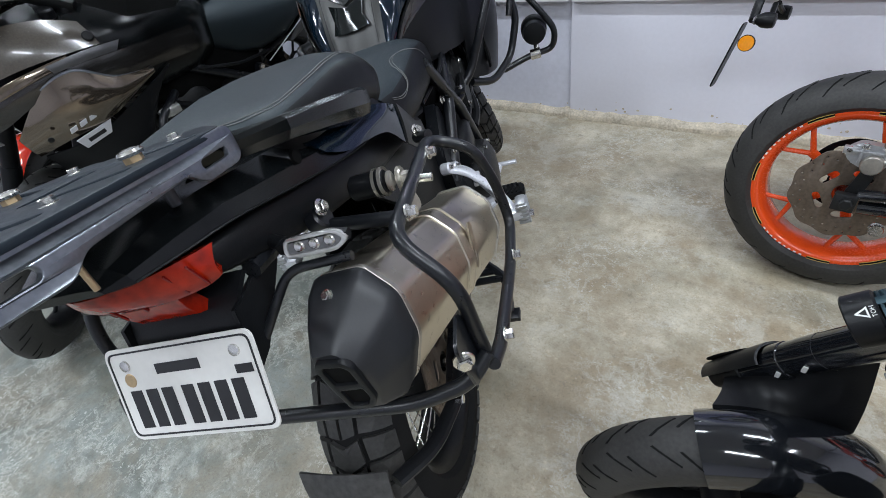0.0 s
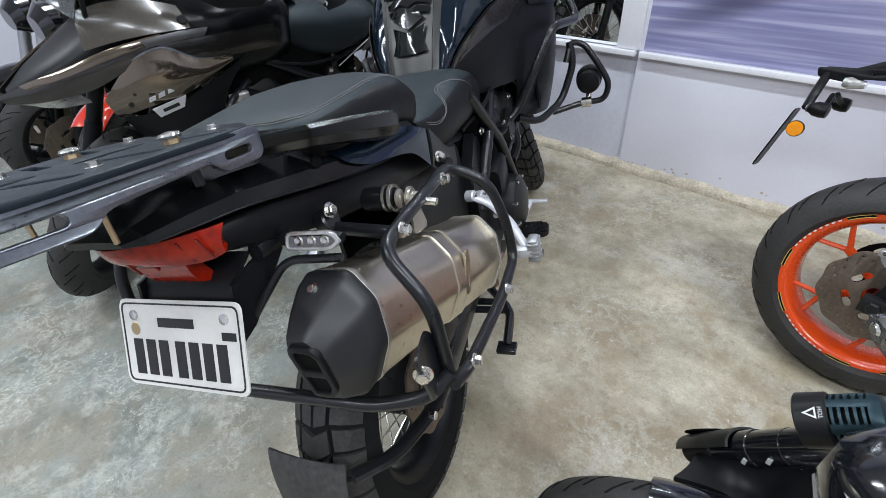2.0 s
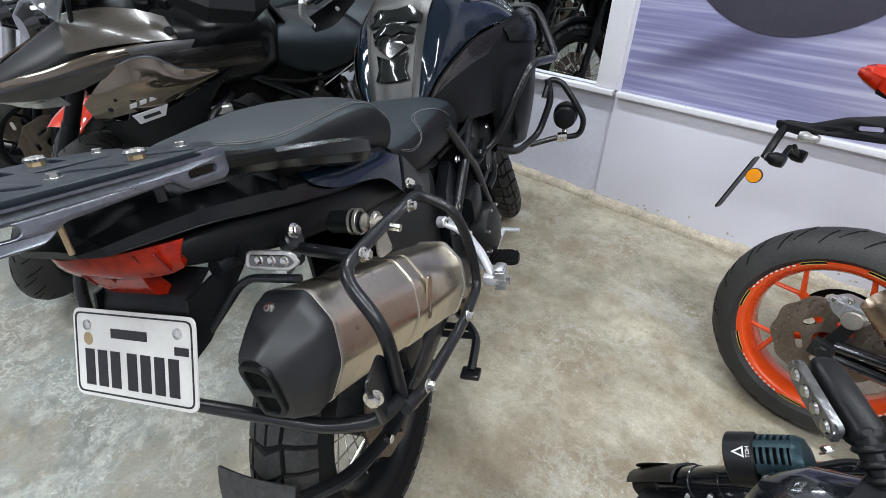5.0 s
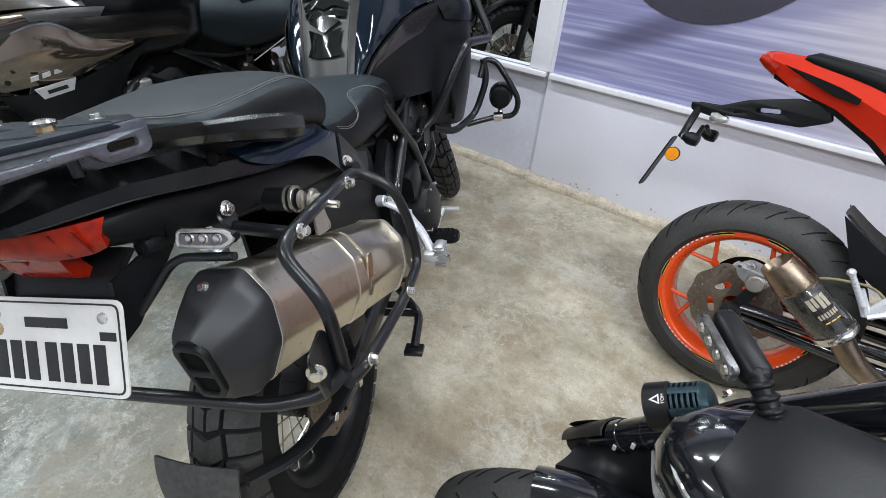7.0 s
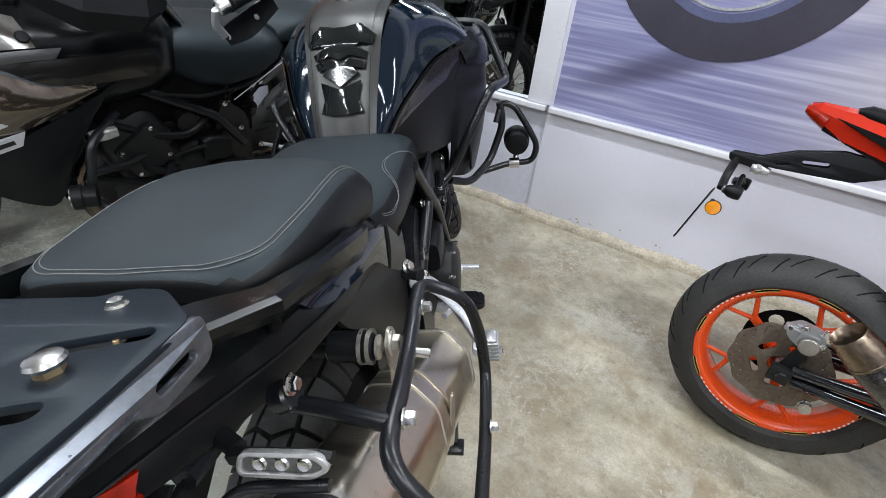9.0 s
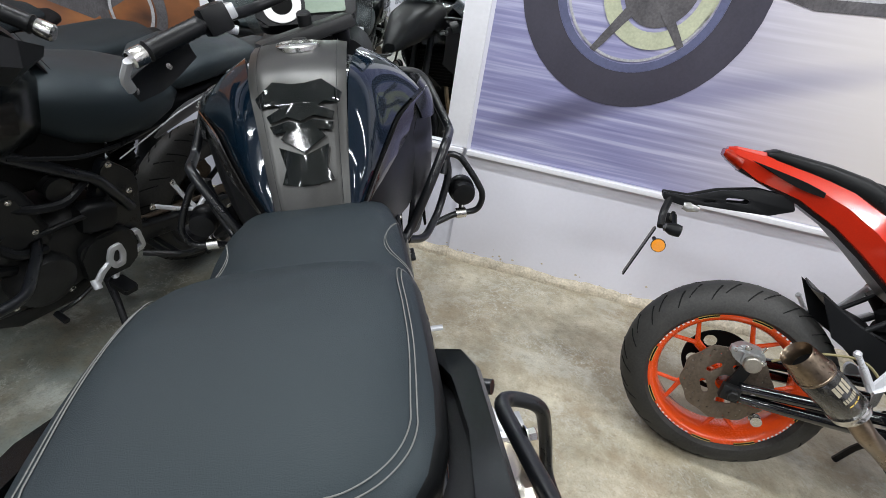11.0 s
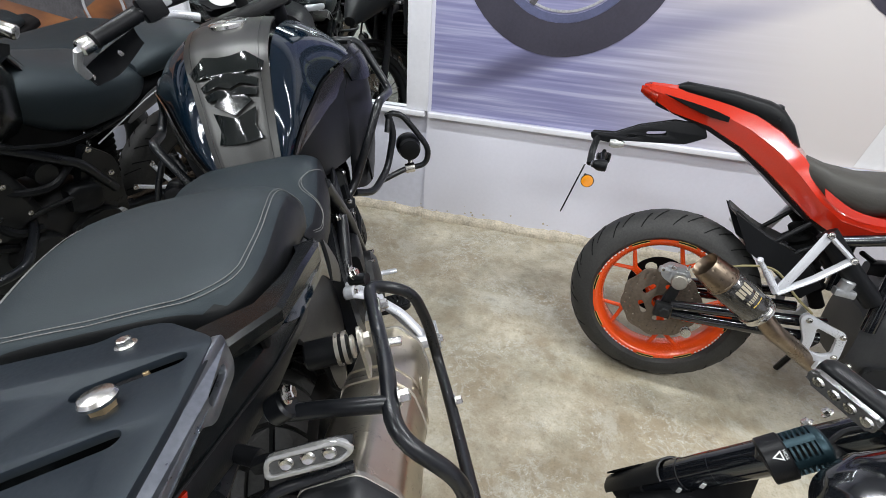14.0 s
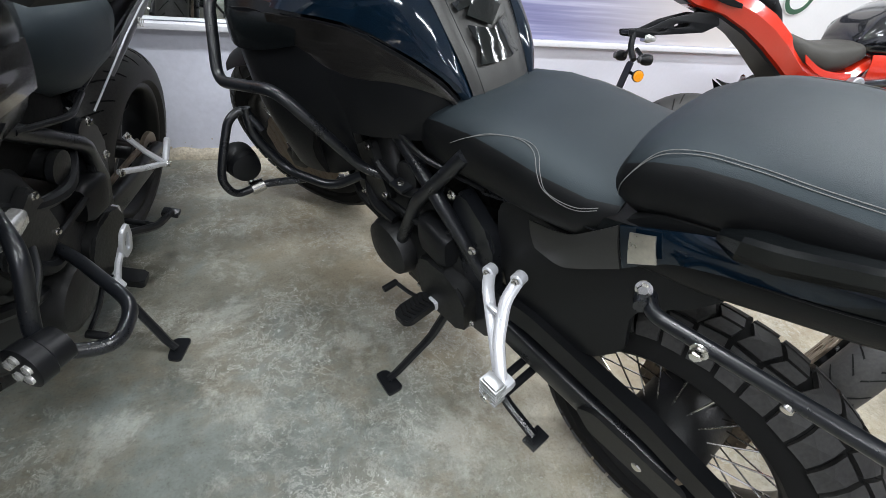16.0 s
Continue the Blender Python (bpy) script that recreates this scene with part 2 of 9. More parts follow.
M_LENSDK = mat("clear_lens_over_black", (0.09, 0.09, 0.09), 0.12, metal=0.3, vary=0.5, scale=70, fine=180, coat=1.0, bump=0.3, spread=0.05)
M_BRONZE = mat("bronze_metallic_paint", (0.17, 0.135, 0.102), 0.11, metal=0.85, vary=0.10, scale=3, fine=500, coat=1.0, spread=0.03)
M_SMOKE = mat("smoked_brown_plastic", (0.060, 0.052, 0.042), 0.24, vary=0.25, scale=4, fine=200, coat=0.4, spread=0.06)
M_DISC = mat("rusty_brake_disc", (0.17, 0.135, 0.105), 0.45, metal=0.7, vary=0.35, scale=18, fine=120, bump=0.15)
M_PLATE = mat("number_plate_white", (0.74, 0.73, 0.69), 0.35, vary=0.05, scale=8, fine=120, coat=0.3)
M_INK = mat("plate_black_ink", (0.012, 0.012, 0.014), 0.4, vary=0.1)
M_PRINT = mat("white_print", (0.72, 0.72, 0.70), 0.5, vary=0.08)
M_PALEGOLD = mat("pale_gold_print", (0.36, 0.32, 0.24), 0.45, vary=0.15, scale=40)
M_GOLD = mat("gold_print", (0.62, 0.44, 0.10), 0.4, vary=0.2, scale=40)
M_CARBON = mat("carbon_sleeve", (0.022, 0.021, 0.020), 0.25, vary=0.4, scale=60, fine=300, coat=0.8)
M_DUSTY = mat("dusty_grey_vinyl", (0.050, 0.047, 0.041), 0.55, vary=0.2, scale=8, fine=500, bump=0.3, spec=0.35)
M_CASE = mat("grey_engine_case", (0.030, 0.031, 0.033), 0.42, vary=0.25, scale=10, fine=220, bump=0.15)
M_BURNT = mat("heat_burnt_steel", (0.25, 0.195, 0.145), 0.32, metal=1.0, vary=0.25, scale=10, fine=120)
M_FINS = mat("blue_anodised_fins", (0.016, 0.038, 0.048), 0.4, metal=0.6, vary=0.2, scale=10)
M_GREEN = mat("lime_green_paint", (0.16, 0.42, 0.02), 0.2, vary=0.1, coat=0.8)
M_GLASSY = glass("smoked_screen", (0.62, 0.65, 0.65), 0.05, 0.92)
M_YELLOW = mat("yellow_cable", (0.22, 0.19, 0.09), 0.5, vary=0.1)
for coated, cast in ((M_SEAT, (0.84, 0.96, 1.0, 1)), (M_RACK, (0.84, 0.94, 1.0, 1))):  # reflected bluish surroundings are put into their sheen colour
    coated.node_tree.nodes["Principled BSDF"].inputs["Specular Tint"].default_value = cast


def mirror_mat():
    m = bpy.data.materials.new("mirror_silver")
    m.use_nodes = True
    b = m.node_tree.nodes["Principled BSDF"]
    b.inputs["Base Color"].default_value = (0.82, 0.85, 0.84, 1)
    b.inputs["Metallic"].default_value, b.inputs["Roughness"].default_value = 1.0, 0.015
    return m


M_MIRROR = mirror_mat()


# ---- mesh helpers ----
def V(*p):
    return Vector(p)


def part(name, bm, material, parent, label="", m=None, flat=False, angle=38):
    """Links a bmesh as one mesh object under a thing or a part."""
    me = bpy.data.meshes.new(name)
    bmesh.ops.recalc_face_normals(bm, faces=bm.faces[:])
    bm.to_mesh(me)
    bm.free()
    if not flat:
        me.shade_smooth()
        me.set_sharp_from_angle(angle=radians(angle))
    for one in (material if isinstance(material, (list, tuple)) else [material]):
        me.materials.append(one)
    ob = new(name, me)
    if parent is not None:
        ob.parent = parent
    if m is not None:
        ob.matrix_basis = m
    if label:
        tagged(ob, label)
    return ob


def thing(name, m, label, category, group="", kind=""):
    ob = new(name)
    ob.empty_display_size = 0.1
    ob.matrix_world = m
    return tagged(ob, label, category, group, kind)


def loft(rings, caps=True, close=True):
    bm = bmesh.new()
    vs = [[bm.verts.new(p) for p in r] for r in rings]
    n = len(vs[0])
    for a, b in zip(vs, vs[1:]):
        for i in range(n if close else n - 1):
            bm.faces.new((a[i], a[(i + 1) % n], b[(i + 1) % n], b[i]))
    if caps:
        bm.faces.new(vs[0][::-1])
        bm.faces.new(vs[-1])
    return bm


def join(*bms):
    out = bms[0]
    for b in bms[1:]:
        me = bpy.data.meshes.new("tmp")
        b.to_mesh(me)
        out.from_mesh(me)
        b.free()
        bpy.data.meshes.remove(me)
    return out


def moved(bm, m):
    bm.transform(m)
    return bm


def mirrored(bm):
    bm.transform(Matrix.Diagonal((-1, 1, 1, 1)))
    bmesh.ops.reverse_faces(bm, faces=bm.faces[:])
    return bm


def fillet(pts, r, n=5):
    """A polyline with its inner corners rounded."""
    pts = [Vector(p) for p in pts]
    out = [pts[0]]
    for a, b, c in zip(pts, pts[1:], pts[2:]):
        d1, d2 = (a - b), (c - b)
        k = min(r, d1.length * 0.45, d2.length * 0.45)
        p, q = b + d1.normalized() * k, b + d2.normalized() * k
        for i in range(n + 1):
            t = i / n
            out.append(p * (1 - t) ** 2 + b * 2 * t * (1 - t) + q * t * t)
    out.append(pts[-1])
    return out


def tube(pts, r, seg=10, round_r=0.03, taper=None, flat=1.0):
    """A bent tube along a polyline with rounded corners; flat squeezes its section."""
    pts = fillet(pts, round_r) if round_r else [Vector(p) for p in pts]
    rings, up = [], None
    for i, p in enumerate(pts):
        d = (pts[min(i + 1, len(pts) - 1)] - pts[max(i - 1, 0)]).normalized()
        if up is None:
            up = Vector((0, 0, 1)) if abs(d.z) < 0.9 else Vector((1, 0, 0))
        side = d.cross(up).normalized()
        up = side.cross(d).normalized()
        k = r if taper is None else r + (taper - r) * i / (len(pts) - 1)
        rings.append([p + side * (k * math.cos(a)) + up * (k * flat * math.sin(a)) for a in (2 * math.pi * j / seg for j in range(seg))])
    return loft(rings)


def lathe(profile, seg=32, axis="x", c=(0, 0, 0)):
    """Turns (distance along the axis, radius) pairs round an axis through c."""
    rings = []
    for a, r in profile:
        ring = []
        for j in range(seg):
            u, w = r * math.cos(2 * math.pi * j / seg), r * math.sin(2 * math.pi * j / seg)
            q = {"x": (a, u, w), "y": (w, a, u), "z": (u, w, a)}[axis]
            ring.append(Vector(q) + Vector(c))
        rings.append(ring)
    return loft(rings)


def between(a, b):
    """A frame at a whose z axis runs to b."""
    a, b = Vector(a), Vector(b)
    return Matrix.Translation(a) @ (b - a).to_track_quat("Z", "Y").to_matrix().to_4x4()


def rod(a, b, r, r2=None, seg=14):
    l = (Vector(b) - Vector(a)).length
    r2 = r if r2 is None else r2
    e = min(r, r2) * 0.18
    return moved(lathe([(0, r - e), (e, r), (l - e, r2), (l, r2 - e)], seg, "z"), between(a, b))


def box(sx, sy, sz, bevel=0.004, c=(0, 0, 0), seg=2):
    bm = bmesh.new()
    bmesh.ops.create_cube(bm, size=1)
    bm.transform(Matrix.Translation(c) @ Matrix.Diagonal((sx, sy, sz, 1)))
    if bevel:
        bmesh.ops.bevel(bm, geom=bm.edges[:], offset=bevel, segments=seg, affect="EDGES", profile=0.6)
    return bm


def slab(outline, t, m=None, bevel=0.003, seg=2):
    """A flat outline (x, y), thickened by t along z and bevelled."""
    bm = bmesh.new()
    lo = [bm.verts.new((x, y, 0)) for x, y in outline]
    hi = [bm.verts.new((x, y, t)) for x, y in outline]
    bm.faces.new(lo[::-1])
    top = bm.faces.new(hi)
    n = len(lo)
    for i in range(n):
        bm.faces.new((lo[i], lo[(i + 1) % n], hi[(i + 1) % n], hi[i]))
    if bevel:
        bmesh.ops.bevel(bm, geom=[e for e in top.edges], offset=min(bevel, t * 0.45), segments=seg, affect="EDGES")
    if m is not None:
        bm.transform(m)
    return bm


def holed(outer, holes, t, m=None, bevel=0.0012, res=6):
    """A plate with holes: 2D outlines filled, thickened by t."""
    cu = bpy.data.curves.new("tmp", "CURVE")
    cu.dimensions, cu.fill_mode, cu.extrude, cu.bevel_depth, cu.bevel_resolution = "2D", "BOTH", t / 2, bevel, 1
    for ring in [outer] + holes:
        sp = cu.splines.new("POLY")
        sp.points.add(len(ring) - 1)
        for p, (x, y) in zip(sp.points, ring):
            p.co = (x, y, 0, 1)
        sp.use_cyclic_u = True
    ob = bpy.data.objects.new("tmp", cu)
    scene.collection.objects.link(ob)
    dg = bpy.context.evaluated_depsgraph_get()
    me = bpy.data.meshes.new_from_object(ob.evaluated_get(dg))
    bm = bmesh.new()
    bm.from_mesh(me)
    bpy.data.objects.remove(ob)
    bpy.data.curves.remove(cu)
    bpy.data.meshes.remove(me)
    bmesh.ops.remove_doubles(bm, verts=bm.verts[:], dist=1e-5)
    if m is not None:
        bm.transform(m)
    return bm


def round_poly(pts, r, n=4):
    """Rounds the corners of a closed outline."""
    out, k = [], len(pts)
    P = [Vector((*p, 0)) for p in pts]
    for i in range(k):
        a, b, c = P[i - 1], P[i], P[(i + 1) % k]
        d1, d2 = a - b, c - b
        e = min(r, d1.length * 0.48, d2.length * 0.48)
        p, q = b + d1.normalized() * e, b + d2.normalized() * e
        for j in range(n + 1):
            t = j / n
            w = p * (1 - t) ** 2 + b * 2 * t * (1 - t) + q * t * t
            out.append((w.x, w.y))
    return out


def slot(a, b, r, n=8):
    """The outline of a long hole from a to b."""
    d = (Vector((*b, 0)) - Vector((*a, 0))).normalized()
    ang = math.atan2(d.y, d.x)
    return [(b[0] + r * math.cos(ang - math.pi / 2 + math.pi * i / n), b[1] + r * math.sin(ang - math.pi / 2 + math.pi * i / n)) for i in range(n + 1)] + \
           [(a[0] + r * math.cos(ang + math.pi / 2 + math.pi * i / n), a[1] + r * math.sin(ang + math.pi / 2 + math.pi * i / n)) for i in range(n + 1)]


def circle2(r, n=16, c=(0, 0)):
    return [(c[0] + r * math.cos(2 * math.pi * i / n), c[1] + r * math.sin(2 * math.pi * i / n)) for i in range(n)]


def ring_xz(y, cx, cz, w, h, p=2.6, n=20, skew=0.0):
    """A superellipse section across the bike at y."""
    out = []
    for i in range(n):
        a = 2 * math.pi * i / n
        c, s = math.cos(a), math.sin(a)
        x = w * math.copysign(abs(c) ** (2 / p), c)
        z = h * math.copysign(abs(s) ** (2 / p), s)
        out.append(Vector((cx + x, y + skew * z, cz + z)))
    return out


def body(sections, n=24):
    """A lofted body from (y, centre z, half width, half height, squareness) rows."""
    return loft([ring_xz(y, 0, cz, w, h, p, n) for y, cz, w, h, p in sections])


def sheet(grid, t):
    """A curved panel: a grid of points, thickened by t against its normals."""
    rows, cols = len(grid), len(grid[0])
    P = [[Vector(p) for p in r] for r in grid]
    nr = []
    for i in range(rows):
        line = []
        for j in range(cols):
            du = P[min(i + 1, rows - 1)][j] - P[max(i - 1, 0)][j]
            dv = P[i][min(j + 1, cols - 1)] - P[i][max(j - 1, 0)]
            line.append(du.cross(dv).normalized())
        nr.append(line)
    bm = bmesh.new()
    A = [[bm.verts.new(P[i][j]) for j in range(cols)] for i in range(rows)]
    B = [[bm.verts.new(P[i][j] - nr[i][j] * t) for j in range(cols)] for i in range(rows)]
    for i in range(rows - 1):
        for j in range(cols - 1):
            bm.faces.new((A[i][j], A[i + 1][j], A[i + 1][j + 1], A[i][j + 1]))
            bm.faces.new((B[i][j], B[i][j + 1], B[i + 1][j + 1], B[i + 1][j]))
    for i in range(rows - 1):
        bm.faces.new((A[i][0], B[i][0], B[i + 1][0], A[i + 1][0]))
        bm.faces.new((A[i][-1], A[i + 1][-1], B[i + 1][-1], B[i][-1]))
    for j in range(cols - 1):
        bm.faces.new((A[0][j], A[0][j + 1], B[0][j + 1], B[0][j]))
        bm.faces.new((A[-1][j], B[-1][j], B[-1][j + 1], A[-1][j + 1]))
    return bm


def spline(pts, n):
    """Catmull-Rom points along a polyline."""
    P = [Vector(p) for p in pts]
    out = []
    for k in range(n):
        t = k / (n - 1) * (len(P) - 1)
        i = min(int(t), len(P) - 2)
        u = t - i
        a, b, c, d = P[max(i - 1, 0)], P[i], P[i + 1], P[min(i + 2, len(P) - 1)]
        out.append(0.5 * ((2 * b) + (c - a) * u + (2 * a - 5 * b + 4 * c - d) * u * u + (3 * b - a - 3 * c + d) * u ** 3))
    return out


def ruled(edge1, edge2, cols=6, n=14, crown=0.0, t=0.004):
    """A panel between two edge curves, bulged by crown."""
    a, b = spline(edge1, n), spline(edge2, n)
    g = []
    for p, q in zip(a, b):
        g.append([p.lerp(q, j / (cols - 1)) for j in range(cols)])
    if crown:
        mid = (sum((p for p in a), Vector()) + sum((q for q in b), Vector())) / (2 * n)
        nor = (a[-1] - a[0]).cross(b[0] - a[0]).normalized()
        for i, r in enumerate(g):
            for j, p in enumerate(r):
                p += nor * (crown * math.sin(math.pi * j / (cols - 1)) * (0.35 + 0.65 * math.sin(math.pi * (i + 0.5) / n)))
    return sheet(g, t)


def bolt_at(name, p, d, r, parent, material=None, head=None, label=""):
    """A flanged hex bolt whose head points along d."""
    head = head or r * 0.9
    bm = lathe([(0, r * 1.45), (r * 0.25, r * 1.4), (r * 0.3, r)], 16, "z")
    hexa = lathe([(r * 0.28, r), (r * 0.28 + head * 0.85, r), (r * 0.28 + head, r * 0.8)], 6, "z")
    bm = moved(join(bm, hexa), between(p, Vector(p) + Vector(d)))
    return part(name, bm, material or M_CHROME, parent, label, flat=True)


def bars(name, parent, m, rows, material, t=0.0008):
    """Unreadable writing as plain bars: rows of (x, y, width, height)."""
    bm = bmesh.new()
    for x, y, w, h in rows:
        b = slab([(x, y), (x + w, y), (x + w, y + h), (x, y + h)], t, None, 0)
        bm = join(bm, b)
    return part(name, moved(bm, m), material, parent, flat=True)


# ---- the room ----
S0, S1, DEPTH = -5.0, 4.2, 5.6  # the wall's ends and the room's depth, in the wall's frame


def setting(name, bm, material, label, category, m=WALL):
    ob = part(name, bm, material, None, label, m)
    return tagged(ob, label, category, kind="structure")


def floor_mesh():
    bm = bmesh.new()
    bmesh.ops.create_grid(bm, x_segments=40, y_segments=30, size=0.5)
    for v in bm.verts:
        v.co = Vector(((S0 + S1) / 2 + v.co.x * (S1 - S0 + 0.4), -DEPTH / 2 + v.co.y * (DEPTH + 0.4), 0))
    low = bmesh.ops.extrude_face_region(bm, geom=bm.faces[:])
    for v in [g for g in low["geom"] if isinstance(g, bmesh.types.BMVert)]:
        v.co.z = -0.12
    return bm


setting("floor", floor_mesh(), M_FLOOR, "trowelled grey-green cement floor with brown stains", "floor")
setting("ceiling", box(S1 - S0 + 0.4, DEPTH + 0.4, 0.12, 0, ((S0 + S1) / 2, -DEPTH / 2, CEILING + 0.06)), M_CEIL, "plain white painted showroom ceiling", "ceiling")
# the poster wall: the part with the mirror stands a little further back
setting("wall_north", box(S1, 0.20, CEILING, 0, (S1 / 2, 0.10, CEILING / 2)), M_WALL, "white painted wall behind the motorcycles", "wall")
setting("wall_northwest", box(-S0 - 0.001, 0.185, CEILING, 0, (S0 / 2, 0.1075, CEILING / 2)), M_WALL_L, "chalky white painted wall with flaking foot", "wall")
setting("wall_east", box(0.18, DEPTH, CEILING, 0, (S1 + 0.09, -DEPTH / 2, CEILING / 2)), M_WALL, "plain white painted side wall", "wall")
setting("wall_west", box(0.18, DEPTH, CEILING, 0, (S0 - 0.09, -DEPTH / 2, CEILING / 2)), M_WALL, "plain white painted side wall", "wall")
setting("wall_south", box(S1 - S0 + 0.36, 0.18, CEILING, 0, ((S0 + S1) / 2, -DEPTH - 0.09, CEILING / 2)), M_WALL, "plain white painted rear wall", "wall")


def rough_skirting(s0, s1, d, seed):
    """A crumbling cement fillet along the foot of the wall."""
    rnd = random.Random(seed)
    rings = []
    n = int((s1 - s0) / 0.025)
    for i in range(n + 1):
        s = s0 + (s1 - s0) * i / n
        k = 0.80 + 0.30 * noise.noise((s * 7, seed, 0)) + rnd.uniform(-0.10, 0.10)
        h = 0.032 * (0.95 + 0.35 * noise.noise((s * 6, seed + 5, 0)) + rnd.uniform(-0.14, 0.14))
        w = 0.036 * k
        rings.append([V(s, d + 0.01, 0.0), V(s, d - w, 0.0005), V(s, d - w * 0.97, h * 0.70), V(s, d - w * 0.80, h * 0.92), V(s, d - 0.004, h + 0.012), V(s, d + 0.01, h + 0.012)])
    return loft(rings)


setting("baseboard_1", rough_skirting(0.0, S1 - 0.01, 0.0, 3), M_CEMENT, "crumbling raw cement strip along the wall foot", "skirting")
setting("baseboard_2", rough_skirting(S0 + 0.01, -0.001, 0.015, 8), M_CEMENT, "crumbling raw cement strip along the wall foot", "skirting")


def flaked_paint(seed, s0, s1, d, count):
    """Small blisters and flakes low on the wall."""
    rnd = random.Random(seed)
    bm = bmesh.new()
    for _ in range(count):
        s, z, r = rnd.uniform(s0, s1), 0.045 + abs(rnd.gauss(0, 0.020)), rnd.uniform(0.002, 0.008)
        k = rnd.randint(5, 7)
        o = [(s + r * rnd.uniform(0.6, 1.2) * math.cos(2 * math.pi * i / k), z + r * rnd.uniform(0.5, 1.0) * math.sin(2 * math.pi * i / k)) for i in range(k)]
        bm = join(bm, slab(o, 0.0022, Matrix.Translation((0, d, 0)) @ Matrix.Rotation(math.pi / 2, 4, "X"), 0))
    return bm


tagged(setting("trim_flakes", flaked_paint(5, -1.2, 2.2, 0.0005, 46), M_CEMENT, "flaked paint patches low on the wall", "paint flakes"), kind="stuff")
# ledge (dado rail) and the white upright between mirror and poster
LEDGE = 0.578
setting("trim_ledge_1", box(S1 - 0.02, 0.030, 0.022, 0.003, (S1 / 2, -0.015, LEDGE - 0.011)), M_TRIM, "narrow white painted ledge under the poster", "ledge")
setting("trim_ledge_2", box(-S0 - 0.02, 0.042, 0.022, 0.003, (S0 / 2, -0.006, LEDGE - 0.011)), M_TRIM, "narrow white painted ledge under the mirror", "ledge")
setting("trim_upright_1", box(0.105, 0.024, CEILING - LEDGE - 0.004, 0.003, (-0.050, 0.001, (CEILING + LEDGE) / 2)), M_TRIM, "white painted upright beside the wall mirror", "trim")
setting("trim_upright_2", box(0.09, 0.024, CEILING - LEDGE - 0.004, 0.003, (-1.275, 0.001, (CEILING + LEDGE) / 2)), M_TRIM, "white painted upright beside the wall mirror", "trim")
mirror = thing("wall_mirror", WALL @ pose(-0.665, 0.0, LEDGE), "tall frameless wall mirror reflecting parked motorcycles", "mirror")
part("mirror_pane", box(1.124, 0.006, 1.35, 0.001, (0, 0.009, 0.68)), M_MIRROR, mirror)
part("top_bead", box(1.124, 0.016, 0.02, 0.003, (0, 0.004, 1.366)), M_TRIM, mirror, "white bead")


# ---- posters ----
def print_mat(name, stops, scale, stretch, rough=0.35, turn=0.0):
    """Printed vinyl: blurred streaks that run one way."""
    m = bpy.data.materials.new(name)
    m.use_nodes = True
    N, L = m.node_tree.nodes, m.node_tree.links
    b = N["Principled BSDF"]
    tc, mp, n = N.new("ShaderNodeTexCoord"), N.new("ShaderNodeMapping"), N.new("ShaderNodeTexNoise")
    mp.inputs["Scale"].default_value = stretch
    mp.inputs["Rotation"].default_value = (0, turn, 0)
    n.inputs["Scale"].default_value, n.inputs["Detail"].default_value = scale, 6
    L.new(tc.outputs["Object"], mp.inputs[0])
    L.new(mp.outputs[0], n.inputs["Vector"])
    r = ramp_nodes(N, stops)
    L.new(n.outputs[0], r.inputs[0])
    L.new(r.outputs[0], b.inputs["Base Color"])
    b.inputs["Roughness"].default_value = rough
    return m


